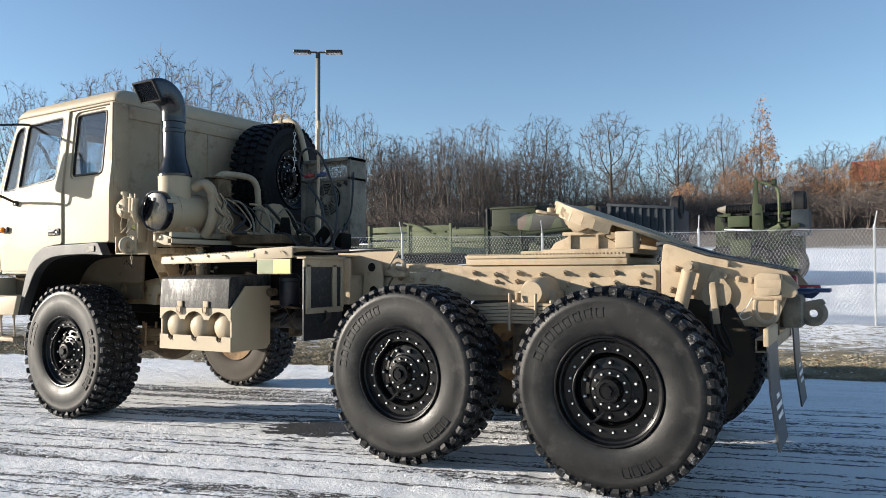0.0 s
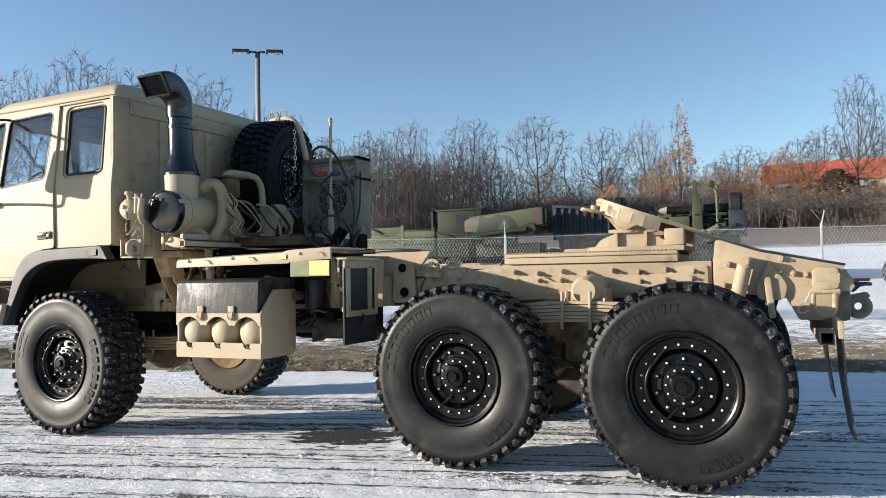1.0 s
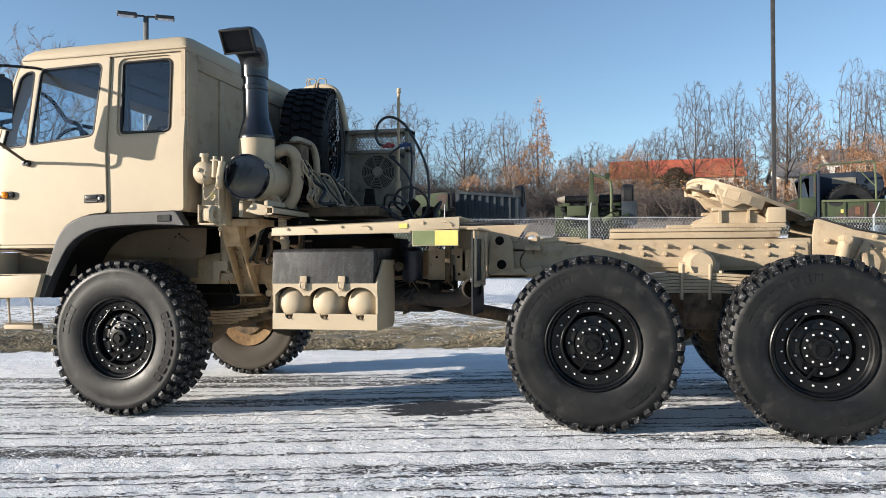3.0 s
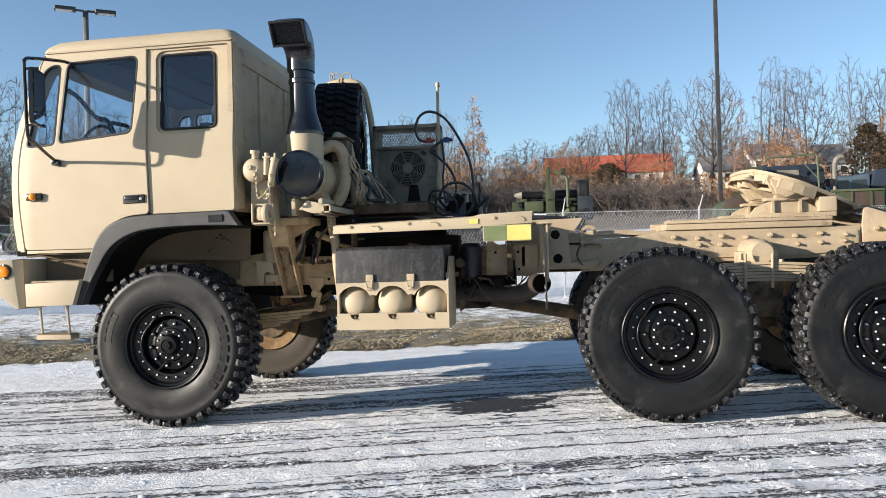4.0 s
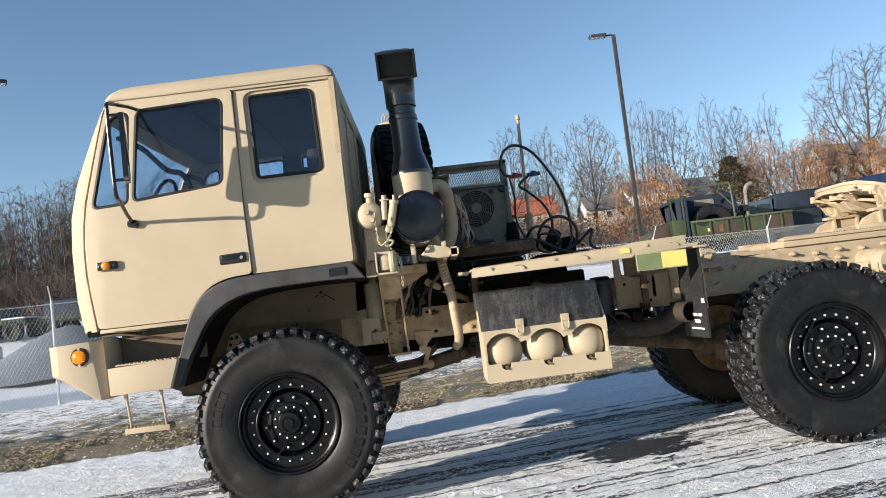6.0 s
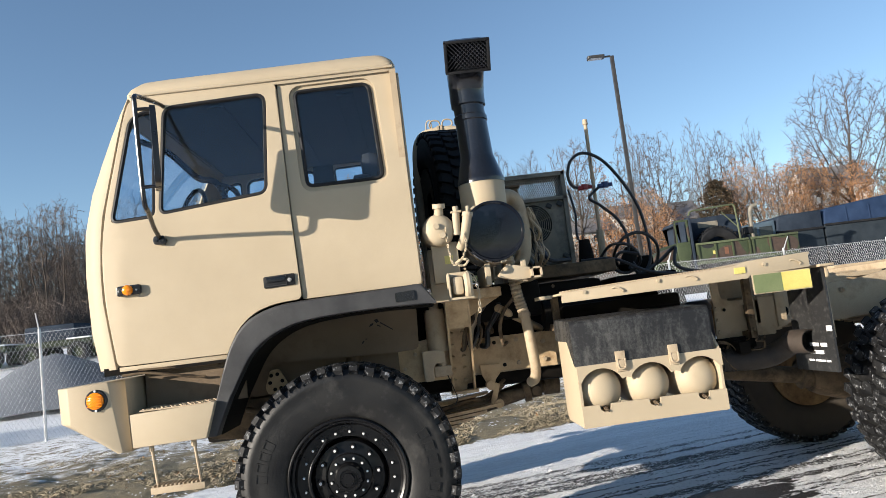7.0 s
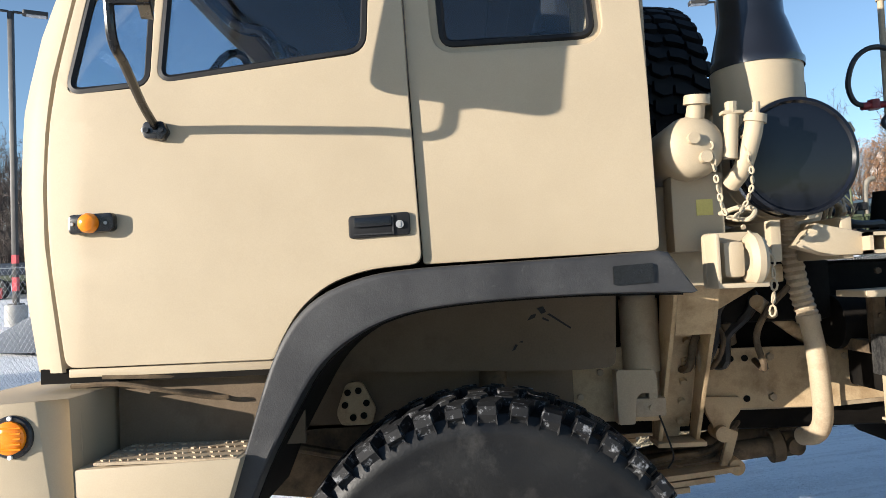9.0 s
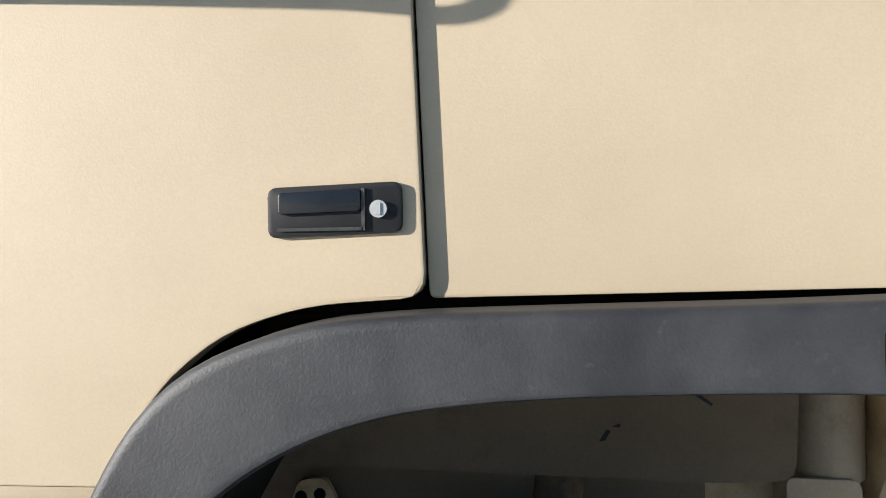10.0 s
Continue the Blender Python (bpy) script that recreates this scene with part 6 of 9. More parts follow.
# Holes are flat discs, their inner shade given by colour.
for x, z in ((2.272, 1.158), (2.436, 1.158), (2.44, 1.031)):
    bm = B()
    rod(bm, (x, 0.601, z), (x, 0.597, z), 0.010, seg=14)
    part("hole", bm, DARK, bp)
for z in (1.03, 1.10, 1.17):
    bm = B()
    rod(bm, (2.224, 0.60, z), (2.224, 0.586, z), 0.012, 0.010, 6)
    part("bolt", bm, TAN_WORN, bp)
bm = B()
solid(bm, 2.592, 2.65, 0.60, 0.62, 1.02, 1.345, 0.004)
part("panel_post", bm, TAN_WORN, truck)
bm = B()
rod(bm, (2.40, 0.585, 1.175), (2.403, 0.585, 1.10), 0.016, seg=12)
part("hose_end", bm, UNIT_GREY, truck)
bm = B()
tube(bm, [(2.403, 0.585, 1.10), (2.408, 0.58, 1.02), (2.40, 0.58, 0.96), (2.36, 0.60, 0.93)], 0.010, 8)
part("air_hose", bm, SEAL, truck)
bm = B()
spun(bm, [(0.0, 0.985), (0.070, 0.985), (0.078, 1.0), (0.078, 1.17), (0.083, 1.175), (0.083, 1.20), (0.06, 1.23), (0.0, 1.235)], (2.095, 0.56, 0), "z", 32)
part("filter_canister", bm, CANISTER, truck, "dark blue-black upright filter canister")
bm = B()
solid(bm, 2.02, 2.42, 0.56, 0.66, 0.92, 0.99, 0.01)
solid(bm, 2.10, 2.16, 0.50, 0.60, 0.86, 1.0, 0.01)
solid(bm, 2.26, 2.33, 0.44, 0.6, 0.90, 0.97, 0.01)
part("air_dryer", bm, DARK, truck)
bm = B()
solid(bm, 2.40, 2.62, 0.62, 0.84, 1.00, 1.22, 0.008)
solid(bm, 2.46, 2.49, 0.60, 0.62, 1.05, 1.20, 0.004)
rod(bm, (2.72, 0.84, 1.16), (2.72, 0.81, 1.16), 0.036, seg=20)
prism(bm, [(2.64, 1.02), (2.70, 1.06), (2.98, 1.08), (3.02, 1.10), (3.04, 1.06), (3.0, 1.02)], 0.79, 0.84, bev=0.008)
part("side_bracket", bm, TAN_WORN, truck)
bm = B()
tube(bm, [(1.70, 0.62, 0.86), (1.95, 0.60, 0.865), (2.15, 0.55, 0.87), (2.36, 0.52, 0.855), (2.46, 0.51, 0.862), (2.52, 0.48, 0.89), (2.555, 0.43, 0.922), (2.572, 0.385, 0.934)], 0.062, 20)
exh = part("exhaust_pipe", bm, BURNT, truck, "burnt brown steel exhaust pipe")
for i in range(11):
    bm = B()
    x = 2.16 + 0.021 * i
    rod(bm, (x, 0.549 - 0.0014 * i * 10 * 0.14, 0.869 - 0.0012 * i), (x + 0.011, 0.548 - 0.0014 * i * 10 * 0.14, 0.869 - 0.0012 * i), 0.068, seg=24)
    part("flex_ring", bm, BURNT, exh)
mouth = Matrix.Translation((2.578, 0.36, 0.936)) @ Matrix.Rotation(radians(18), 4, "Z")
bm = B()
spun(bm, [(0.068, -0.075), (0.068, 0.06), (0.061, 0.06), (0.061, -0.074)], (0, 0, 0), "y", 32, True)
bm.transform(mouth)
part("exhaust_tip", bm, BURNT, exh)
# Dark disc closes the pipe in place of its inner shade.
bm = B()
rod(bm, (0, 0.0, 0), (0, 0.01, 0), 0.062, seg=24)
bm.transform(mouth)
part("pipe_throat", bm, DARK, exh)

# ---- radiator and fan unit on the platform
bm = B()
solid(bm, 1.115, 1.695, 1.80, 2.0, 1.63, 2.14, 0.006)
for x0, x1, z0, z1 in ((1.09, 1.125, 1.57, 2.345), (1.675, 1.71, 1.57, 2.345), (1.09, 1.71, 2.31, 2.345), (1.09, 1.71, 2.12, 2.15)):
    solid(bm, x0, x1, 1.77, 2.02, z0, z1, 0.004)
unit = part("cooling_unit", bm, UNIT_GREY, truck, "grimy sand-painted cooling unit with round fan guard, darkened for shade")
FX, FZ = 1.41, 1.945
bm = B()
for r in (0.035, 0.05, 0.065, 0.08, 0.095, 0.11, 0.125, 0.14, 0.155):
    tube(bm, [(FX + r * math.cos(a), 1.772, FZ + r * math.sin(a)) for a in np.linspace(0, 2 * math.pi, 33)[:-1]], 0.0028, 5, 1, closed=True)
for k in range(8):
    a = k * math.pi / 4 + 0.3
    rod(bm, (FX, 1.770, FZ), (FX + 0.17 * math.cos(a), 1.774, FZ + 0.17 * math.sin(a)), 0.004, seg=5)
part("fan_guard", bm, UNIT_GREY, unit)
bm = B()
spun(bm, [(0.0, 1.765), (0.04, 1.767), (0.048, 1.78), (0.048, 1.80)], (FX, 0, FZ), "y", 24)
part("fan_motor", bm, UNIT_GREY, unit)
# Flat dark disc paints the shaded depth behind the fan.
bm = B()
rod(bm, (FX, 1.795, FZ), (FX, 1.799, FZ), 0.157, seg=40)
part("fan_opening", bm, DARK, unit)
for k in range(7):
    bm = B()
    a = k * 2 * math.pi / 7
    prism(bm, [(FX + 0.04 * math.cos(a), FZ + 0.04 * math.sin(a)), (FX + 0.15 * math.cos(a - 0.2), FZ + 0.15 * math.sin(a - 0.2)), (FX + 0.15 * math.cos(a + 0.25), FZ + 0.15 * math.sin(a + 0.25)), (FX + 0.04 * math.cos(a + 0.6), FZ + 0.04 * math.sin(a + 0.6))], 1.785, 1.79)
    part("fan_blade", bm, SEAL, unit)
bm = B()
for i in range(40):
    for d in (-1, 1):
        x = 1.125 + 0.0148 * i
        xe = x + d * 0.055
        if 1.12 < xe < 1.685:
            rod(bm, (x, 1.80 + 0.002 * d, 2.15), (xe, 1.80 + 0.002 * d, 2.31), 0.0028, seg=4)
tagged(part("mesh_screen", bm, UNIT_GREY, unit), kind="stuff")
for x, z in ((1.165, 1.68), (1.645, 1.68), (1.645, 2.09), (1.56, 2.08)):
    bm = B()
    solid(bm, x - 0.022, x + 0.022, 1.775, 1.80, z - 0.016, z + 0.016, 0.003, (0, 30, 0))
    part("tab", bm, BLACK_WORN, unit)

unit.location = (0.0, 0.065, 0.010)

# ---- roll hoop, chain and spare wheel clamp
bm = B()
tube(bm, [(0.57, 2.02, 1.57), (0.57, 2.00, 2.30), (0.58, 1.97, 2.62), (0.62, 1.93, 2.745), (0.70, 1.90, 2.785), (0.86, 1.88, 2.79), (0.95, 1.88, 2.765), (1.005, 1.89, 2.70), (1.035, 1.92, 2.56), (1.06, 1.96, 2.30), (1.075, 1.99, 1.57)], 0.030, 12)
part("spare_hoop", bm, TAN, truck, "sand-painted tube hoop over the spare wheel")


def chain(pts, link, parent, mat, r=0.0035):
    line = smooth_path(pts, 8)
    d = 0
    prev = line[0]
    k = 0
    for p in line[1:]:
        d += (p - prev).length
        if d >= link * 0.8:
            d = 0
            bm = B()
            ax = (p - prev).normalized()
            u = ax.orthogonal().normalized()
            if k % 2:
                u = ax.cross(u)
            tube(bm, [p + ax * (link * 0.5 * math.cos(a)) + u * (link * 0.28 * math.sin(a)) for a in np.linspace(0, 2 * math.pi, 9)[:-1]], r, 5, 1, closed=True)
            part("link", bm, mat, parent)
            k += 1
        prev = p


for nm, pts, lk in (("spare_chain", [(1.00, 1.84, 2.68), (1.02, 1.82, 2.52), (1.03, 1.81, 2.38), (1.03, 1.80, 2.24)], 0.045), ("fill_cap_chain", [(0.735, 0.16, 1.80), (0.74, 0.13, 1.68), (0.70, 0.11, 1.60), (0.66, 0.11, 1.585), (0.645, 0.12, 1.66), (0.64, 0.14, 1.78)], 0.02), ("coupler_chain", [(0.72, 0.16, 1.555), (0.76, 0.12, 1.50), (0.775, 0.12, 1.42), (0.77, 0.13, 1.33)], 0.03)):
    bm = B()
    tube(bm, [Vector(pts[0]) + Vector((0, 0.005, 0.004)), Vector(pts[0])], 0.007, 6, 1)
    ch = part(nm, bm, TAN, truck)
    chain(pts, lk, ch, TAN if nm != "spare_chain" else STEEL, 0.0032 if lk < 0.04 else 0.005)
bm = B()
for x in (0.74, 0.84):
    tube(bm, [(x, 1.89, 2.80), (x - 0.03, 1.87, 2.83), (x - 0.01, 1.86, 2.865), (x + 0.04, 1.86, 2.86), (x + 0.05, 1.87, 2.825), (x + 0.01, 1.88, 2.81)], 0.006, 6)
tube(bm, [(0.68, 1.89, 2.80), (0.69, 1.87, 2.86), (0.72, 1.86, 2.87), (0.73, 1.88, 2.80)], 0.005, 6)
for x in (0.775, 0.80):
    spun(bm, [(0.033, x - 0.008), (0.041, x - 0.008), (0.041, x + 0.008), (0.033, x + 0.008)], (0.0, 1.885, 2.79), "x", 16, True)
part("spare_clamp_wire", bm, TAN_WORN, truck)

# ---- hose pole with couplings and looped air hoses
bm = B()
rod(bm, (1.775, 1.28, 1.57), (1.775, 1.28, 1.80), 0.026, seg=16)
rod(bm, (1.775, 1.28, 1.80), (1.782, 1.28, 2.56), 0.013, seg=14)
rod(bm, (1.782, 1.28, 2.555), (1.782, 1.28, 2.592), 0.019, 0.016, 14)
solid(bm, 1.70, 1.86, 1.22, 1.34, 1.50, 1.575, 0.008)
part("hose_pole", bm, TAN_WORN, truck, "upright sand-painted pole holding air hoses")
for x0, x1, mt in ((1.655, 1.755, RED), (1.80, 1.90, BLUE)):
    bm = B()
    rod(bm, (x0, 1.25, 2.10), (x1, 1.25, 2.105), 0.017, 0.014, 14)
    rod(bm, ((x0 + x1) / 2, 1.25, 2.085), ((x0 + x1) / 2, 1.25, 2.125), 0.024, seg=16)
    part("hose_coupling", bm, mt, truck)
rnd = random.Random(21)
for pts, r in (([(1.68, 1.25, 2.10), (1.62, 1.24, 2.12), (1.595, 1.23, 2.20), (1.63, 1.22, 2.30), (1.72, 1.22, 2.34), (1.84, 1.22, 2.28), (1.95, 1.20, 2.12), (2.04, 1.19, 1.92), (2.07, 1.18, 1.72), (2.06, 1.15, 1.55), (2.00, 1.12, 1.46)], 0.014),
               ([(1.80, 1.25, 2.09), (1.72, 1.22, 2.02), (1.78, 1.2, 1.96), (1.88, 1.18, 1.85), (1.93, 1.17, 1.72), (1.92, 1.15, 1.58), (1.96, 1.1, 1.46)], 0.013),
               ([(1.86, 1.24, 1.52), (1.80, 1.1, 1.60), (1.86, 1.02, 1.70), (1.98, 1.02, 1.72), (2.08, 1.05, 1.64), (2.08, 1.1, 1.52), (1.98, 1.12, 1.46), (1.88, 1.06, 1.50)], 0.014),
               ([(1.70, 1.12, 1.58), (1.76, 1.0, 1.66), (1.88, 0.98, 1.64), (1.95, 1.02, 1.54), (1.88, 1.08, 1.47), (1.78, 1.05, 1.50), (1.80, 0.98, 1.60), (1.92, 0.96, 1.58)], 0.012),
               ([(1.98, 1.15, 1.46), (2.10, 1.10, 1.52), (2.20, 1.05, 1.60), (2.17, 1.0, 1.48), (2.30, 0.95, 1.42), (2.60, 0.92, 1.42), (2.80, 0.95, 1.41)], 0.015),
               ([(1.55, 1.0, 1.58), (1.75, 0.92, 1.56), (1.95, 0.86, 1.45), (2.2, 0.82, 1.41), (2.45, 0.85, 1.41)], 0.012),
               ([(1.73, 1.86, 2.20), (1.75, 1.82, 2.0), (1.74, 1.80, 1.8), (1.80, 1.6, 1.6), (1.92, 1.4, 1.5)], 0.012)):
    bm = B()
    tube(bm, pts, r * 0.8, 8, 6)
    part("air_line", bm, HOSE, truck, "looped black rubber air hose")
bm = B()
solid(bm, 1.74, 2.15, 0.94, 1.40, 1.37, 1.45, 0.02)
rod(bm, (1.88, 1.15, 1.5), (1.95, 1.2, 1.62), 0.05, seg=14)
rod(bm, (1.60, 1.05, 1.57), (1.60, 1.05, 1.72), 0.055, 0.035, 16)
solid(bm, 2.0, 2.1, 1.2, 1.35, 1.45, 1.58, 0.02)
part("valve_block", bm, DARK, truck, "dark cluster of air valves on the deck")

# ---- expansion tank and filler tubes beside the cab
bm = B()
spun(bm, [(0.0, 0.135), (0.04, 0.140), (0.068, 0.152), (0.084, 0.175), (0.088, 0.20), (0.088, 0.42), (0.07, 0.45), (0.0, 0.46)], (0.605, 0.0, 1.785), "y", 36)
rod(bm, (0.615, 0.19, 1.855), (0.620, 0.175, 1.905), 0.026, 0.024, 16)
rod(bm, (0.62, 0.175, 1.900), (0.621, 0.172, 1.925), 0.036, 0.034, 18)
for x, z in ((0.592, 1.800), (0.622, 1.748)):
    rod(bm, (x, 0.150, z), (x, 0.122, z), 0.017, 0.016, 14)
    rod(bm, (x, 0.123, z), (x, 0.1225, z), 0.008, seg=8)
part("expansion_tank", bm, TAN, truck, "round sand-painted expansion tank with filler cap", sharp=50)
bm = B()
rod(bm, (0.700, 0.17, 1.745), (0.708, 0.165, 1.865), 0.020, seg=14)
solid(bm, 0.680, 0.738, 0.15, 0.18, 1.865, 1.875, 0.003)
rod(bm, (0.709, 0.165, 1.87), (0.709, 0.165, 1.90), 0.016, seg=10)
tube(bm, [(0.768, 0.16, 1.845), (0.758, 0.16, 1.80), (0.735, 0.18, 1.72), (0.715, 0.22, 1.68)], 0.025, 14)
rod(bm, (0.768, 0.16, 1.84), (0.772, 0.158, 1.862), 0.031, 0.029, 16)
rod(bm, (0.772, 0.158, 1.86), (0.774, 0.157, 1.895), 0.010, seg=8)
part("oil_filler", bm, TAN, truck, "sand-painted dipstick and oil filler tubes")
bm = B()
solid(bm, 0.555, 0.70, 0.24, 0.32, 1.50, 1.72, 0.006)
solid(bm, 0.53, 0.70, 0.34, 0.44, 1.40, 1.70, 0.01)
tube(bm, [(0.68, 0.22, 1.60), (0.71, 0.16, 1.61), (0.74, 0.13, 1.60), (0.72, 0.12, 1.575), (0.69, 0.15, 1.58)], 0.007, 8)
part("tank_stand", bm, TAN, truck)
bm = B()
solid(bm, 0.622, 0.668, 0.238, 0.241, 1.60, 1.645)
part("sticker", bm, YELLOW, truck, "small yellow warning sticker")

# tow-hitch style coupling bracket below
bm = B()
prism(bm, rounded([(0.615, 1.395), (0.615, 1.545), (0.745, 1.545), (0.755, 1.395)], 0.015, 3), 0.17, 0.20, bev=0.005)
solid(bm, 0.617, 0.628, 0.085, 0.20, 1.40, 1.54, 0.004)
solid(bm, 0.617, 0.75, 0.085, 0.20, 1.395, 1.408, 0.004)
solid(bm, 0.64, 0.70, 0.10, 0.18, 1.42, 1.52, 0.02)
part("coupling_box", bm, TAN, truck)
bm = B()
spun(bm, [(0.030, -0.020), (0.055, -0.022), (0.070, -0.008), (0.070, 0.008), (0.055, 0.022), (0.030, 0.020)], (0.722, 0.115, 1.468), "x", 28, True)
part("coupling_ring", bm, TAN, truck)

# upright bracket with bolt rows, frame plate and spring shackle by the front wheel
bm = B()
prism(bm, [(0.560, 1.40), (0.800, 0.900), (0.812, 0.900), (0.572, 1.40)], 0.615, 0.727, axis="x")
for x in (0.600, 0.728):
    prism(bm, [(0.425, 1.42), (0.475, 1.30), (0.735, 0.865), (0.815, 0.865), (0.66, 1.18), (0.60, 1.42)], x, x + 0.014, axis="x", bev=0.003)
prism(bm, [(0.425, 1.42), (0.475, 1.30), (0.500, 1.245), (0.512, 1.245), (0.487, 1.30), (0.437, 1.42)], 0.614, 0.728, axis="x")
solid(bm, 0.59, 0.755, 0.70, 0.83, 0.850, 0.866, 0.003)
solid(bm, 0.59, 0.93, 0.42, 0.84, 1.40, 1.455, 0.008)
prism(bm, [(0.742, 1.30), (0.742, 1.40), (0.93, 1.40), (0.90, 1.385)], 0.56, 0.575, bev=0.003)
prism(bm, [(0.60, 0.866), (0.60, 1.41), (0.80, 1.41), (0.69, 0.866)], 0.80, 0.815, bev=0.003)
up = part("cab_mount_bracket", bm, TAN_RUST, truck, "sand-painted upright cab mount bracket")
for i in range(5):
    for x in (0.625, 0.69):
        bm = B()
        z, y = 0.93 + 0.072 * i, 0.786 - 0.0346 * i
        rod(bm, (x, y, z), (x, y - 0.015, z - 0.008), 0.013, 0.012, 6)
        part("bolt", bm, TAN_RUST, up)
bm = B()
prism(bm, [(0.74, 0.955), (0.74, 1.165), (1.27, 1.16), (1.27, 0.945)], 0.822, 0.835)
fp = part("frame_plate", bm, TAN_RUST, truck)
for x, z, r in ((0.83, 1.13, 0.015), (0.80, 0.985, 0.015), (1.03, 1.13, 0.015), (1.032, 0.987, 0.015), (1.195, 1.10, 0.015), (1.195, 0.99, 0.015)):
    bm = B()
    rod(bm, (x, 0.823, z), (x, 0.808, z), r, r * 0.9, 6)
    part("bolt", bm, TAN_WORN, fp)
# Empty bolt holes: dark discs coloured like the shade within.
for x, z in ((0.892, 1.127), (0.943, 1.127), (0.942, 0.984)):
    bm = B()
    rod(bm, (x, 0.823, z), (x, 0.819, z), 0.012, seg=14)
    part("bolt_hole", bm, DARK, fp)
bm = B()
prism(bm, rounded([(0.784, 1.0), (0.915, 0.995), (0.91, 0.945), (0.87, 0.90), (0.86, 0.845), (0.82, 0.845), (0.81, 0.90), (0.788, 0.945)], 0.012, 3), 0.80, 0.825, bev=0.003)
solid(bm, 0.84, 0.875, 0.785, 0.81, 0.745, 0.885, 0.01, (0, 18, 0))
for x, z in ((0.837, 0.872), (0.875, 0.757)):
    rod(bm, (x, 0.77, z), (x, 0.86, z), 0.028, seg=16)
part("spring_shackle", bm, TAN_RUST, truck)
bm = B()
rod(bm, (0.541, 0.665, 1.36), (0.541, 0.665, 1.12), 0.064, seg=28)
rod(bm, (0.541, 0.665, 1.372), (0.541, 0.665, 1.355), 0.058, seg=28)
rod(bm, (0.541, 0.665, 1.45), (0.541, 0.665, 1.37), 0.030, seg=16)
rod(bm, (0.541, 0.665, 1.14), (0.541, 0.665, 1.0), 0.022, seg=12)
part("cab_damper", bm, TAN_WORN, truck, "dusty sand-painted cab damper cylinder")
bm = B()
prism(bm, rounded([(0.440, 0.955), (0.440, 1.134), (0.570, 1.130), (0.572, 1.055), (0.512, 1.055), (0.500, 1.03), (0.495, 0.955)], [0.01, 0.015, 0.02, 0.01, 0.02, 0.01, 0.01], 4), 0.590, 0.602, bev=0.002)
solid(bm, 0.440, 0.455, 0.602, 0.74, 0.955, 1.13, 0.003)
solid(bm, 0.500, 0.605, 0.615, 0.70, 0.972, 1.035, 0.010)
solid(bm, 0.545, 0.575, 0.600, 0.66, 1.035, 1.06, 0.004)
rod(bm, (0.555, 0.616, 1.003), (0.555, 0.606, 1.003), 0.010, seg=10)
part("damper_bracket", bm, TAN_WORN, truck)
bm = B()
tube(bm, [(0.575, 0.60, 0.98), (0.60, 0.60, 0.90), (0.615, 0.61, 0.84), (0.60, 0.63, 0.80)], 0.003, 6)
part("sensor_wire", bm, SEAL, truck)
bm = B()
rod(bm, (0.05, 0.62, 1.25), (0.0, 0.60, 0.75), 0.035, seg=16)
rod(bm, (0.05, 0.62, 1.25), (0.03, 0.61, 1.05), 0.048, seg=16)
part("front_shock", bm, TAN_DIRTY_SHADE, truck)
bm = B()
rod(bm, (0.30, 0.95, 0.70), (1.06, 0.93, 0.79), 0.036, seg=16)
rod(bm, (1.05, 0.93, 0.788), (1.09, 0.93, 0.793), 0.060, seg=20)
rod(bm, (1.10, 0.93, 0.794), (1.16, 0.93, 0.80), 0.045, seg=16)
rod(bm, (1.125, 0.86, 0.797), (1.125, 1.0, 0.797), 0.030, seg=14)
part("front_drive_shaft", bm, TAN_DIRTY_SHADE, truck)
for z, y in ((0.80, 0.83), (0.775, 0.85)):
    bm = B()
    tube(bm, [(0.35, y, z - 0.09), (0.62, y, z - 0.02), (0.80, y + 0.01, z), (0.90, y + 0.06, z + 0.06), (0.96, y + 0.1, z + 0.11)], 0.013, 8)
    part("brake_pipe", bm, TAN_DIRTY_SHADE, truck)

# engine and gearbox: dark shapes with shade painted in, with hoses and wires
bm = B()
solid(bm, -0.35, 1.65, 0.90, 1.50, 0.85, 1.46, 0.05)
part("engine", bm, DARK, truck, "grimy engine under the deck, shade painted near-black")
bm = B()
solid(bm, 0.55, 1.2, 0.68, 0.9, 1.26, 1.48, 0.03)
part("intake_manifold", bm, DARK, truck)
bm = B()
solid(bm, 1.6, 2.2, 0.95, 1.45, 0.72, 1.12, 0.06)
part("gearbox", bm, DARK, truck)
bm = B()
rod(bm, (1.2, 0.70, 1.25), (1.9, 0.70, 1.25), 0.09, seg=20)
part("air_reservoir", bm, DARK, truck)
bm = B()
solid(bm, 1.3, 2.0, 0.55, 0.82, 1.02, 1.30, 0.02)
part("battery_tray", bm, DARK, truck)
rnd = random.Random(5)
for i in range(8):
    bm = B()
    x = 0.80 + 0.24 * rnd.random()
    y = 0.60 + 0.12 * rnd.random()
    pts = [(x, y, 1.50 - 0.05 * rnd.random())]
    for k in range(1, 5):
        pts.append((x + (rnd.random() - 0.5) * 0.07 - 0.03 * k, y + (rnd.random() - 0.3) * 0.08, 1.50 - 0.095 * k))
    pts.append((x - 0.16 + 0.1 * rnd.random(), y + 0.20, 1.12))
    tube(bm, pts, rnd.choice((0.008, 0.011, 0.014, 0.018)), 8)
    part("cable", bm, rnd.choice((HOSE, TAN_DIRTY_SHADE, TAN_WORN)), truck)
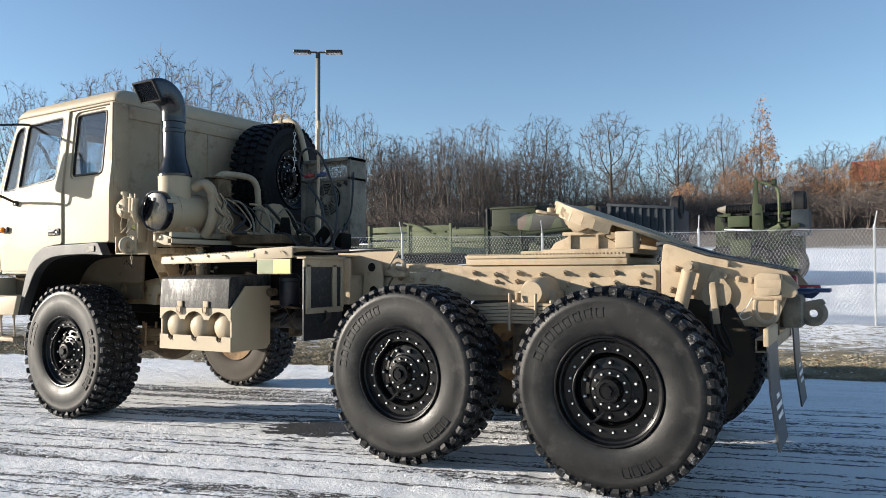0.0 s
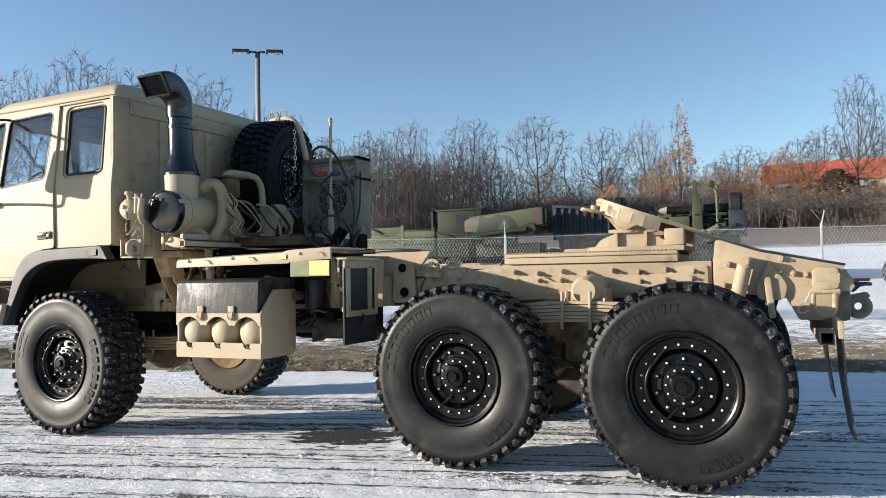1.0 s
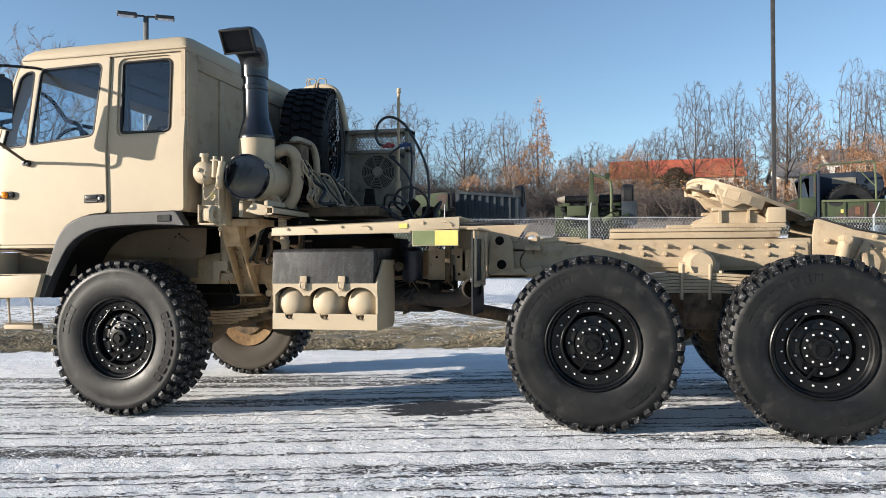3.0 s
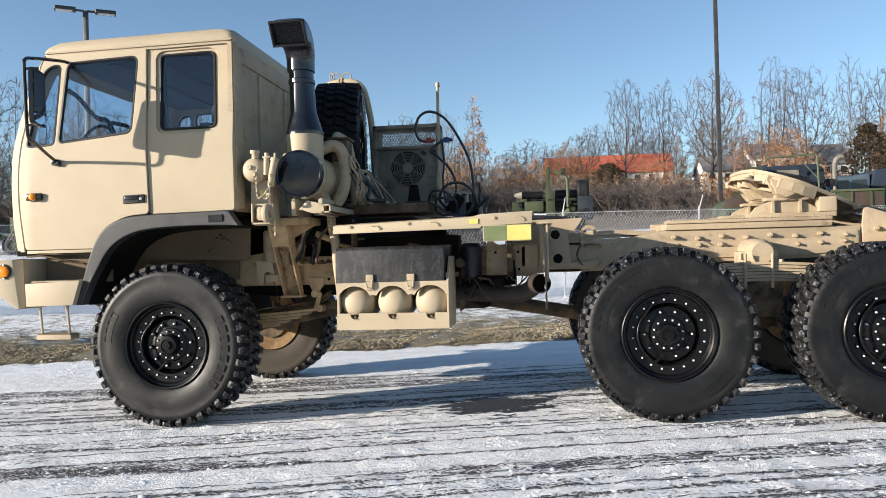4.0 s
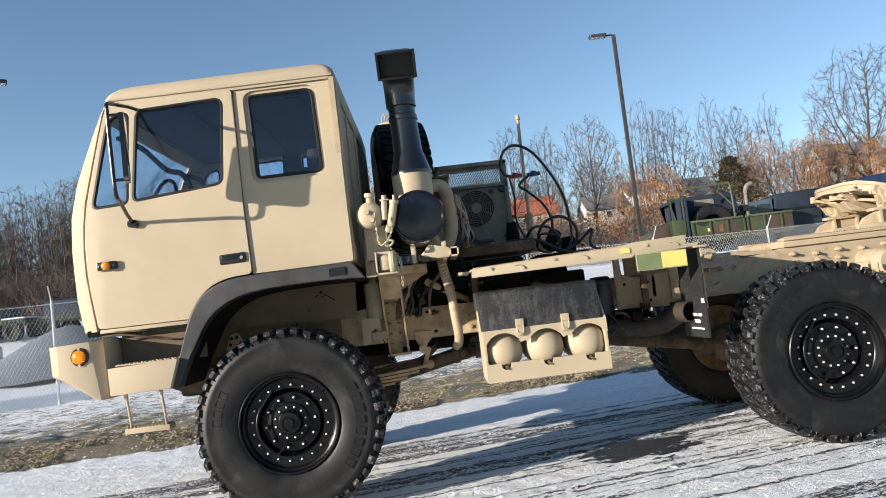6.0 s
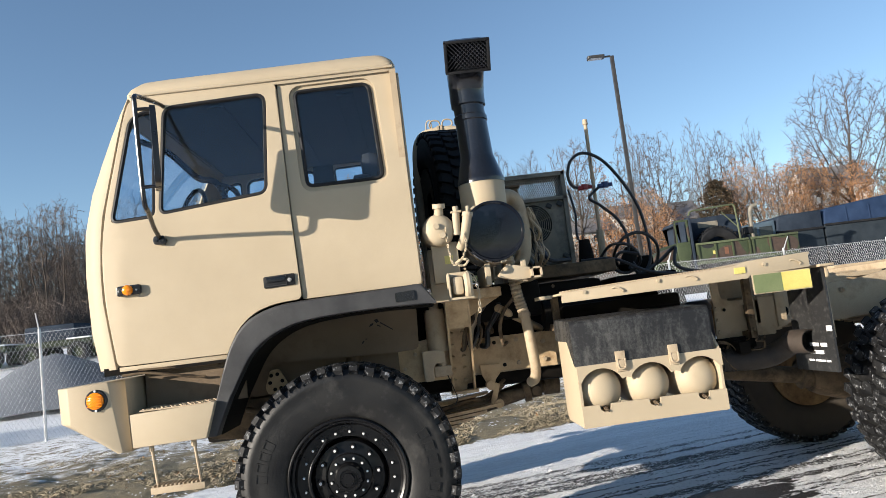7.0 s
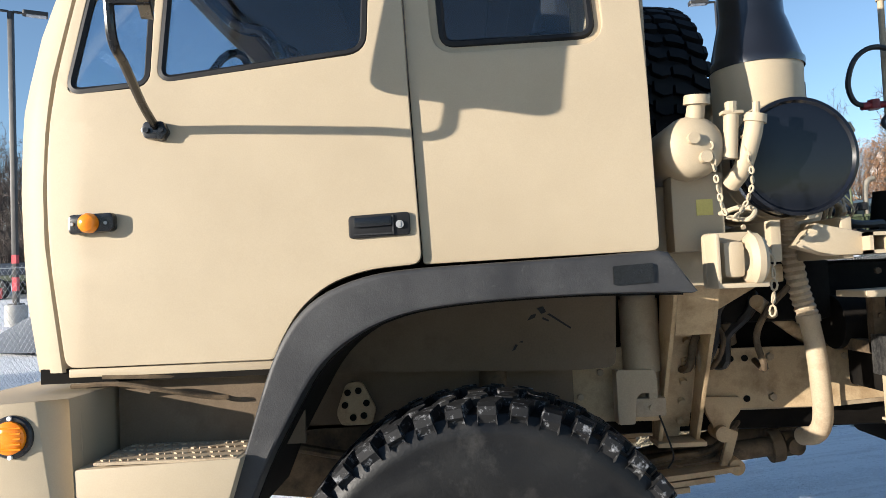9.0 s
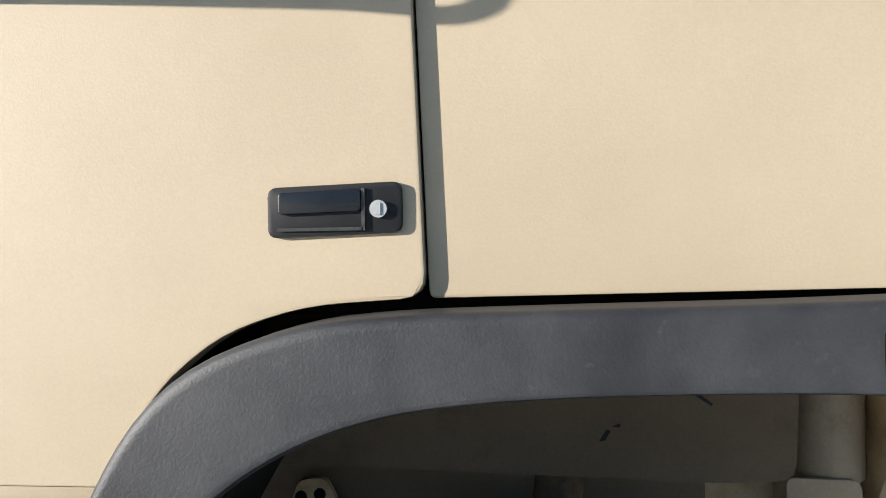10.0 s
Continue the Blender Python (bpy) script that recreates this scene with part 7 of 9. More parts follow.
for i in range(9):
    bm = B()
    x = 1.14 + 0.10 * rnd.random()
    pts = [(x, 0.62 + 0.1 * rnd.random(), 1.92)]
    for k in range(1, 5):
        pts.append((x + 0.015 * k + (rnd.random() - 0.5) * 0.05, 0.62 + 0.14 * rnd.random(), 1.92 - 0.075 * k))
    pts.append((x + 0.05, 0.8, 1.56))
    tube(bm, pts, rnd.choice((0.005, 0.007, 0.009)), 7)
    part("cable", bm, rnd.choice((HOSE, TAN_WORN, TAN_WORN)), truck)
for i in range(8):
    bm = B()
    x = 2.0 + 0.4 * rnd.random()
    pts = [(x, 0.42 + 0.1 * rnd.random(), 0.98)]
    for k in range(1, 4):
        pts.append((x + (rnd.random() - 0.5) * 0.2, 0.45 + 0.15 * rnd.random(), 0.98 - 0.06 * k * rnd.random()))
    pts.append((x + 0.12, 0.62, 0.99))
    tube(bm, pts, rnd.choice((0.004, 0.006, 0.009)), 6)
    part("cable", bm, rnd.choice((HOSE, TAN_DIRTY_SHADE)), truck)

# ---------------------------------------------------------------- verge, fence, lamp posts
GRASS = surface("dry_grass", (0.15, 0.12, 0.075), (0.36, 0.31, 0.22), 2.5, 0.8, relief=0, fine=0)
LEAF_LITTER = surface("fallen_leaves", (0.16, 0.07, 0.025), (0.33, 0.17, 0.06), 8.0, 0.8, relief=0)
GALV = surface("galvanised_wire", (0.45, 0.46, 0.47), (0.60, 0.61, 0.62), 10.0, 0.5, metal=0.4, relief=0)
POLE = surface("bronze_lamp_paint", (0.028, 0.026, 0.025), (0.05, 0.047, 0.045), 3.0, 0.45, relief=0.05)
LAMP_GLASS = surface("lamp_lens", (0.5, 0.52, 0.55), (0.62, 0.64, 0.66), 9.0, 0.25, relief=0)
CONCRETE = surface("concrete", (0.32, 0.31, 0.29), (0.45, 0.44, 0.41), 5.0, 0.8, relief=0.2)
GRAVEL = surface("grey_gravel", (0.095, 0.108, 0.126), (0.19, 0.205, 0.225), 30.0, 0.85, relief=0.6, grain=60, fine=0.3)


def flat_mesh(name, verts, faces, material):
    me = bpy.data.meshes.new(name)
    me.from_pydata(verts, [], faces)
    me.materials.append(material)
    return new(name, me)


def grass():
    rnd = np.random.RandomState(7)
    verts, faces = [], []
    n = 0
    while n < 150000:
        s = rnd.uniform(-9, 11)
        v = VERGE + 0.10 + 5.6 * rnd.random_sample() ** 1.7
        x, y = place_on(s, v)
        if noise.noise((x * 1.3, y * 1.3, 5.0)) < -0.15 + 0.14 * (v - VERGE - 1.2):
            n += 1
            continue
        z = height(x, y) + (fine_height(x, y) if -6.5 < x < 9 and y < 9 else 0) - 0.01
        h = rnd.uniform(0.008, 0.036) * (1.3 - 0.12 * (v - VERGE))
        a = rnd.uniform(0, math.pi)
        w = rnd.uniform(0.0005, 0.0010)
        lx, ly = rnd.normal(0, 0.025, 2)
        i = len(verts)
        verts += [(x - w * math.cos(a), y - w * math.sin(a), z), (x + w * math.cos(a), y + w * math.sin(a), z), (x + lx * 0.5, y + ly * 0.5, z + h * 0.7), (x + lx * 1.4, y + ly * 1.4, z + h)]
        faces += [(i, i + 1, i + 2), (i + 1, i + 3, i + 2)]
        n += 1
    tagged(flat_mesh("dry_grass", verts, faces, GRASS), "straw-coloured dry grass poking through patchy snow", "grass", kind="stuff")
    verts, faces = [], []
    for k in range(70):
        x, y = place_on(rnd.uniform(-7, 9), VERGE + rnd.uniform(0.2, 3.2))
        z = height(x, y) + 0.03
        a, r = rnd.uniform(0, 6.3), rnd.uniform(0.018, 0.035)
        i = len(verts)
        for t, q, dz in ((0, 1, 0.0), (1.3, 0.5, 0.015), (3.1, 0.9, 0.03), (4.7, 0.5, 0.0)):
            verts.append((x + r * q * math.cos(a + t), y + r * q * math.sin(a + t), z + dz * rnd.uniform(0.5, 1.5)))
        faces.append((i, i + 1, i + 2, i + 3))
    tagged(flat_mesh("fallen_leaves", verts, faces, LEAF_LITTER), "brown fallen leaves scattered on the verge", "leaves", kind="stuff")


def snow_clods():
    """Small lumps of trodden snow on the lane."""
    rnd = np.random.RandomState(3)
    verts, faces = [], []
    for k in range(46000):
        verge = k > 34000
        s, v = rnd.uniform(-4.5, 8), rnd.uniform(-3.2, VERGE - 0.1)
        if verge:
            s, v = rnd.uniform(-8, 10), VERGE + 4.5 * rnd.random_sample() ** 1.3
        x, y = place_on(s, v)
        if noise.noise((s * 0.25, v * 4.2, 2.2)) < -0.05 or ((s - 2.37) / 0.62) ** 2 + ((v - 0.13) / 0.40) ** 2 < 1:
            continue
        r = rnd.gamma(2.0, 0.0048)
        if r > 0.022:
            continue
        z = height(x, y) + fine_height(x, y)
        i = len(verts)
        q = rnd.uniform(0.6, 1.3, 5)
        for j in range(5):
            a = j * 1.2566 + rnd.uniform(-0.3, 0.3)
            verts.append((x + 1.5 * r * q[j] * math.cos(a), y + r * q[j] * math.sin(a), z - 0.004))
        verts.append((x + rnd.normal(0, 0.3) * r, y + rnd.normal(0, 0.3) * r, z + r * rnd.uniform(0.25, 0.6)))
        faces += [(i + j, i + (j + 1) % 5, i + 5) for j in range(5)]
    ob = flat_mesh("snow_crumbs", verts, faces, SNOW)
    ob.data.polygons.foreach_set("use_smooth", [True] * len(faces))
    tagged(ob, "loose crumbs of trodden snow on the asphalt", "snow", kind="stuff")


SNOW = surface("trodden_snow", (0.80, 0.81, 0.83), (0.90, 0.90, 0.91), 9.0, 0.75, relief=0.2, grain=90, fine=0)
grass()
snow_clods()


def fence():
    f = thing("chain_link_fence", "grey chain-link fence on steel posts along a snowy verge", "fence", place_on(0, FENCE) + (0,))
    f.location = (0, 0, 0)
    s0, s1, gap = -3.5 - 3.11 * 9, -3.5 + 3.11 * 9, 3.11
    h = 1.83
    k = s0
    while k <= s1 + 0.01:
        x, y = place_on(k, FENCE)
        z = height(x, y)
        bm = B()
        rod(bm, (x, y, z - 0.1), (x, y, z + h + 0.03), 0.024, seg=10)
        rod(bm, (x, y, z + h + 0.03), (x, y, z + h + 0.06), 0.027, 0.012, 10)
        ax, ay = place_on(k, FENCE - 0.20)
        rod(bm, (x, y, z + h + 0.01), (ax, ay, z + h + 0.30), 0.013, 0.011, 6)
        part("post", bm, GALV, f)
        k += gap
    bm = B()
    tube(bm, [(*place_on(t, FENCE), height(*place_on(t, FENCE)) + h - 0.02) for t in np.arange(s0, s1, gap / 2)], 0.005, 5, 2)
    part("top_wire", bm, GALV, f)
    verts, faces = [], []
    mesh_w, step = 0.066, 0.066
    off = FENCE - 0.03

    def strand(a, za, b, zb, w):
        i = len(verts)
        for t, z in ((a, za), (b, zb)):
            for dv, dz in ((0, w), (-w, -w * 0.6), (w, -w * 0.6)):
                x, y = place_on(t, off + dv)
                verts.append((x, y, z + dz))
        faces.extend([(i, i + 1, i + 4, i + 3), (i + 1, i + 2, i + 5, i + 4), (i + 2, i, i + 3, i + 5)])

    n = int((s1 - s0) / step)
    for i in range(n):
        a = s0 + i * step
        zb = height(*place_on(a, FENCE)) + 0.03
        for d in (-1, 1):
            e = a + d * 1.05
            if s0 < e < s1:
                m = (a + e) / 2
                strand(a, zb, m, zb + 0.9, 0.0032)
                strand(m, zb + 0.9, e, zb + 1.80, 0.0032)
    ob = flat_mesh("wire_mesh", verts, faces, GALV)
    ob.parent = f
    tagged(ob, kind="stuff")


fence()


def street_lamp(x, y, top, heads, turn, label):
    z = height(x, y)
    ob = thing("street_lamp", label, "street lamp", (x, y, z))
    bm = B()
    rod(bm, (x, y, z - 0.3), (x, y, z + 0.55), 0.30, seg=24)
    part("concrete_base", bm, CONCRETE, ob)
    bm = B()
    hw = 0.068
    prism(bm, [(x - hw, y - hw), (x + hw, y - hw), (x + hw, y + hw), (x - hw, y + hw)], z + 0.55, top - 0.05, axis="z", bev=0.01)
    solid(bm, x - 0.16, x + 0.16, y - 0.16, y + 0.16, z + 0.55, z + 0.60, 0.01)
    pole = part("pole", bm, POLE, ob)
    for z0, z1 in ((0.95, 1.35), (1.75, 2.0)):
        bm = B()
        solid(bm, x - hw - 0.003, x + hw + 0.003, y - hw - 0.003, y + hw + 0.003, z + z0, z + z1)
        part("reflective_tape", bm, TAPE_RED, pole)
    for k in range(heads):
        a = turn + math.pi * k
        d = Vector((math.cos(a), math.sin(a), 0))
        bm = B()
        m = Matrix.Translation((x, y, top)) @ Matrix.Rotation(a, 4, "Z")
        v0 = len(bm.verts)
        solid(bm, 0.05, 0.35, -0.04, 0.04, -0.08, -0.02, 0.01)
        prism(bm, rounded([(0.30, -0.16), (0.98, -0.17), (0.98, 0.17), (0.30, 0.16)], 0.06, 3), -0.10, 0.02, axis="z", bev=0.02)
        bmesh.ops.transform(bm, matrix=m, verts=bm.verts[:])
        head = part("lamp_head", bm, POLE, ob)
        bm = B()
        prism(bm, rounded([(0.40, -0.12), (0.93, -0.13), (0.93, 0.13), (0.40, 0.12)], 0.03, 3), -0.112, -0.101, axis="z")
        bmesh.ops.transform(bm, matrix=m, verts=bm.verts[:])
        part("lens", bm, LAMP_GLASS, head)


street_lamp(-13.04, 18.98, 10.10, 2, radians(32), "tall square lamp post with two flat lamp heads")
street_lamp(9.40, 24.15, 11.08, 1, radians(178), "tall square lamp post with a single flat lamp head")

bm = B()
rings = []
rr = random.Random(2)
for rad, z in ((2.6, -0.05), (2.1, 0.24), (1.5, 0.60), (0.9, 0.95), (0.35, 1.20), (0.06, 1.26)):
    rings.append([bm.verts.new((rad * math.cos(a) * (1 + 0.08 * rr.random()), rad * math.sin(a) * (1 + 0.08 * rr.random()), z + 0.05 * rr.random())) for a in np.linspace(0, 2 * math.pi, 29)[:-1]])
for a, b in zip(rings, rings[1:]):
    for k in range(28):
        bm.faces.new((a[k], a[(k + 1) % 28], b[(k + 1) % 28], b[k]))
bm.faces.new(rings[-1])
pile = part("gravel_mound", bm, GRAVEL)
pile.location = (-9.1, 16.0, height(-9.1, 16.0) - 0.05)
tagged(pile, "cone-shaped heap of blue-grey gravel behind the fence", "gravel pile")


# ---------------------------------------------------------------- vehicles in the yard
ARMY = surface("army_green", (0.015, 0.021, 0.011), (0.030, 0.040, 0.020), 1.2, 0.6, relief=0.1, dirt=(0.055, 0.052, 0.038), dirt_amount=0.28, dirt_scale=3, vary=0.15, spec=0.2)
ARMY_PALE = surface("faded_army_green", (0.075, 0.088, 0.048), (0.115, 0.13, 0.075), 1.6, 0.65, relief=0.1, vary=0.1, spec=0.2)
ARMY_MID = surface("olive_paint", (0.040, 0.050, 0.026), (0.064, 0.078, 0.042), 1.4, 0.62, relief=0.1, vary=0.15, spec=0.2)
CAB_BLUE = surface("grey_blue_paint", (0.055, 0.085, 0.11), (0.085, 0.12, 0.15), 2.0, 0.5, relief=0.1)
CANVAS_BLUE = surface("blue_canvas", (0.010, 0.024, 0.060), (0.022, 0.044, 0.095), 2.0, 0.7, relief=0.2, spec=0.3)
CAMO, camo_nt, camo_b = nodes_of("camouflage_paint")
patches = ramp(camo_nt, tex(camo_nt, "noise", 1.0, 1, 0.45, coord="Object"), ((0.0, (0.012, 0.013, 0.012)), (0.40, (0.042, 0.056, 0.024)), (0.575, (0.065, 0.042, 0.030))))
patches.node.color_ramp.interpolation = "CONSTANT"
worn = ramp(camo_nt, tex(camo_nt, "noise", 6, 6, 0.7), ((0.3, (0.75,)), (0.7, (1.25,))))
camo_nt.links.new(blend(camo_nt, 1.0, patches, worn, "MULTIPLY"), camo_b.inputs["Base Color"])
camo_b.inputs["Roughness"].default_value = 0.65
DARK_STEEL = surface("dark_steel_body", (0.018, 0.024, 0.030), (0.034, 0.043, 0.052), 2.0, 0.55, relief=0.1, vary=0.1, spec=0.2)
CANVAS = surface("dark_canvas", (0.015, 0.022, 0.035), (0.03, 0.042, 0.06), 2.0, 0.85, relief=0.2, spec=0.2)
YARD_BLACK = surface("yard_black", (0.01, 0.01, 0.011), (0.025, 0.025, 0.026), 3.0, 0.6, relief=0.1, spec=0.2)
DARK_GLASS = surface("dark_window", (0.02, 0.024, 0.028), (0.04, 0.045, 0.05), 2.0, 0.12, relief=0)
RUST = surface("rust_brown", (0.14, 0.06, 0.035), (0.22, 0.10, 0.055), 4.0, 0.8, relief=0.1)


def block(parent, name, mat, *dims, bev=0.02, rot=None, label=""):
    bm = B()
    solid(bm, *dims, bev, rot)
    return part(name, bm, mat, parent, label)


def yard_wheel(parent, x, y, z, r=0.55, w=0.3, axis="y"):
    bm = B()
    spun(bm, [(r * 0.5, -w / 2 + 0.03), (r * 0.58, -w / 2), (r * 0.88, -w / 2), (r, -w / 2 + 0.06), (r, w / 2 - 0.06), (r * 0.88, w / 2), (r * 0.58, w / 2), (r * 0.5, w / 2 - 0.03)], (x, y, z), axis, 28, True)
    w1 = part("wheel", bm, YARD_BLACK, parent)
    bm = B()
    if axis == "y":
        spun(bm, [(0.0, -0.06), (r * 0.3, -0.05), (r * 0.5, -w / 2 + 0.03), (r * 0.5, w / 2 - 0.03), (0.0, w / 2 - 0.05)], (x, y, z), axis, 20)
    else:
        spun(bm, [(0.0, -0.06), (r * 0.3, -0.05), (r * 0.5, -w / 2 + 0.03), (r * 0.5, w / 2 - 0.03), (0.0, w / 2 - 0.05)], (x, y, z), axis, 20)
    part("rim", bm, ARMY, w1)


def dropside_trailer(x0, x1, y, z, mat, label, slats=4):
    ob = thing("cargo_trailer", label, "trailer", ((x0 + x1) / 2, y, height((x0 + x1) / 2, y)), group="cargo trailers in the yard")
    g = height((x0 + x1) / 2, y)
    block(ob, "bed", mat, x0, x1, y, y + 2.3, z - 0.18, z)
    n = max(2, round((x1 - x0) / 1.9))
    for i in range(n + 1):
        x = x0 + (x1 - x0) * i / n
        block(ob, "stake", mat, x - 0.035, x + 0.035, y - 0.05, y - 0.005, z - 0.15, z + slats * 0.225 + 0.02, bev=0.005)
    for i in range(n):
        a, b = x0 + (x1 - x0) * i / n + 0.05, x0 + (x1 - x0) * (i + 1) / n - 0.05
        for k in range(slats):
            block(ob, "side_board", mat, a, b, y, y + 0.04, z + 0.02 + 0.225 * k, z + 0.20 + 0.225 * k, bev=0.012)
            block(ob, "far_board", mat, a, b, y + 2.26, y + 2.3, z + 0.02 + 0.225 * k, z + 0.20 + 0.225 * k, bev=0.012)
    for x in (x0 + 0.9, x0 + 2.1):
        for yy in (y + 0.2, y + 2.1):
            yard_wheel(ob, x, yy, g + 0.5, 0.5)
    block(ob, "chassis", YARD_BLACK, x0 + 0.2, x1 - 0.2, y + 0.7, y + 1.6, z - 0.5, z - 0.2)
    rod_bm = B()
    tube(rod_bm, [(x0 + 1.3, y - 0.06, z + 0.75), (x0 + 1.9, y - 0.08, z + 0.62), (x0 + 2.3, y - 0.06, z + 0.42)], 0.03, 6)
    part("loose_bar", rod_bm, mat, ob)


dropside_trailer(-7.6, -4.65, 15.0, 1.95, ARMY_PALE, "faded green dropside trailer with slatted sides", 3)
dropside_trailer(-7.6, -4.9, 20.6, 2.0, ARMY, "dark green dropside trailer with slatted sides")


def crane_truck():
    x, y = -6.5, 21.5
    g = height(x, y)
    ob = thing("crane_truck", "dark green camouflaged crane truck with lowered boom", "crane truck", (x, y, g))
    block(ob, "chassis", YARD_BLACK, -6.6, 0.4, y + 0.4, y + 1.7, g + 0.7, g + 1.1)
    cab = block(ob, "cab", ARMY, -6.55, -4.7, y, y + 2.2, g + 1.1, 3.62, bev=0.08)
    block(cab, "side_window", DARK_GLASS, -5.75, -5.0, y - 0.012, y, 2.95, 3.42, bev=0.0)
    block(cab, "door_line", ARMY, -5.85, -4.9, y - 0.02, y - 0.003, 2.2, 2.3, bev=0.004)
    block(cab, "roof_rim", ARMY, -6.6, -4.65, y - 0.03, y + 2.23, 3.58, 3.66, bev=0.02)
    bm = B()
    rod(bm, (-6.75, y + 0.1, 2.6), (-6.75, y + 0.1, 3.62), 0.08, seg=12)
    part("exhaust_stack", bm, YARD_BLACK, ob)
    bm = B()
    prism(bm, [(-5.0, 2.72), (-5.0, 3.10), (-4.7, 3.25), (-2.2, 3.48), (-2.05, 3.45), (-2.05, 2.88), (-2.5, 2.80), (-4.4, 2.64)], y - 1.0, y - 0.35, bev=0.03)
    boom = part("boom", bm, CAMO, ob, "camouflaged box-section crane boom")
    block(boom, "boom_end", YARD_BLACK, -2.07, -1.9, y - 0.95, y - 0.4, 2.95, 3.42)
    bm = B()
    rod(bm, (-4.6, y - 1.1, 2.55), (-2.6, y - 1.1, 2.72), 0.09, seg=12)
    rod(bm, (-2.5, y - 1.05, 2.75), (-2.5, y - 0.3, 2.75), 0.2, seg=18)
    rod(bm, (-4.2, y - 1.1, 2.3), (-3.0, y - 1.0, 2.35), 0.16, seg=14)
    part("boom_cylinder", bm, ARMY, boom)
    for wx in (-6.0, -3.4, -2.0):
        yard_wheel(ob, wx, y + 0.1, g + 0.58, 0.58, 0.4)
        yard_wheel(ob, wx, y + 2.0, g + 0.58, 0.58, 0.4)
    block(ob, "outrigger", ARMY, -4.6, -2.2, y - 0.9, y, g + 0.9, g + 1.35)


crane_truck()


def dump_body():
    g = height(-0.8, 21.5)
    ob = thing("dump_trailer", "dark steel trailer body with upright ribs", "trailer", (-0.8, 21.5, g))
    bm = B()
    prism(bm, [(-2.0, 2.35), (-2.0, 3.58), (0.35, 3.36), (0.35, 2.30)], 21.6, 23.8, bev=0.02)
    body = part("body", bm, DARK_STEEL, ob)
    for i in range(9):
        x = -1.9 + 0.27 * i
        block(body, "rib", DARK_STEEL, x, x + 0.07, 21.52, 21.6, 2.35, 3.52 - 0.09 * (x + 2.0), bev=0.01)
    block(body, "top_rail", DARK_STEEL, -2.0, 0.36, 21.5, 21.6, 3.40, 3.50, bev=0.01, rot=(0, 5.2, 0))
    block(ob, "chassis", YARD_BLACK, -1.9, 0.3, 22.0, 23.4, g + 0.8, 2.4)
    for x in (-1.2, 0.0):
        yard_wheel(ob, x, 21.9, g + 0.55)
        yard_wheel(ob, x, 23.5, g + 0.55)
    yard_wheel(ob, 0.25, 22.4, 3.42, 0.42, 0.35, "x")


dump_body()


def loader():
    g = height(2.6, 22.0)
    ob = thing("army_loader", "dark green army loading machine with upright mast", "loader", (2.6, 22.0, g))
    block(ob, "hull", ARMY, 1.6, 4.2, 21.8, 23.4, g + 0.7, 3.02, bev=0.05)
    bm = B()
    prism(bm, [(2.80, 2.45), (3.14, 2.45), (3.10, 3.28), (2.99, 3.36), (2.97, 4.10), (2.90, 4.20), (2.84, 4.10), (2.82, 3.36), (2.80, 3.28)], 21.44, 21.60, bev=0.01)
    mast = part("mast", bm, ARMY_MID, ob)
    block(mast, "mast_slot", YARD_BLACK, 2.89, 3.03, 21.42, 21.438, 2.98, 3.04, bev=0.0)
    bm = B()
    tube(bm, [(2.95, 21.5, 4.06), (3.15, 21.5, 4.01), (3.36, 21.5, 3.92)], 0.05, 8)
    part("mast_arm", bm, ARMY_PALE, mast)
    bm = B()
    tube(bm, [(3.58, 21.6, 2.75), (3.58, 21.6, 3.3), (3.57, 21.6, 3.65), (3.53, 21.6, 3.82), (3.44, 21.6, 3.92)], 0.05, 8)
    part("exhaust", bm, ARMY_PALE, ob)
    block(ob, "exhaust_cap", ARMY, 3.36, 3.52, 21.50, 21.68, 3.92, 4.12, bev=0.03)
    # rolled cable drums lying across the top
    for x0, x1, r in ((1.95, 2.75, 0.17), (3.14, 3.95, 0.19)):
        bm = B()
        n = int((x1 - x0) / 0.055)
        for k in range(n):
            x = x0 + 0.055 * k
            rod(bm, (x, 21.9, 3.22), (x + 0.03, 21.9, 3.22), r * (1.0 if k % 2 else 0.9), seg=14)
            rod(bm, (x + 0.03, 21.9, 3.22), (x + 0.055, 21.9, 3.22), r * 0.82, seg=14)
        part("cable_drum", bm, YARD_BLACK, ob)
    bm = B()
    rod(bm, (1.68, 21.85, 3.24), (1.95, 21.85, 3.22), 0.06, 0.15, seg=14)
    part("drum_nose", bm, UNIT_GREY, ob)
    block(ob, "side_box", DARK_STEEL, 3.92, 4.44, 21.5, 22.4, 2.3, 3.12, bev=0.03)
    block(ob, "engine_cover", ARMY_MID, 2.05, 2.72, 21.42, 21.7, 2.62, 2.98, bev=0.05)
    block(ob, "lower_panel", ARMY_MID, 2.13, 2.75, 21.40, 21.6, 1.68, 2.21, bev=0.03)
    block(ob, "fender_snow", SNOW, 1.95, 2.80, 21.35, 21.7, 2.50, 2.545, bev=0.02, rot=(0, 3, 0))
    bm = B()
    rod(bm, (3.28, 21.4, 2.42), (3.62, 21.4, 2.60), 0.10, seg=14)
    part("lift_cylinder", bm, ARMY_PALE, ob)
    yard_wheel(ob, 4.13, 22.0, 3.32, 0.42, 0.40, "x")
    for x in (1.9, 2.9, 3.8):
        yard_wheel(ob, x, 21.75, g + 0.6, 0.6, 0.4)
    rnd = random.Random(12)
    for i in range(80):
        x, z = 1.72 + 2.1 * rnd.random(), 2.0 + 1.05 * rnd.random()
        w, h = 0.05 + 0.22 * rnd.random(), 0.03 + 0.12 * rnd.random()
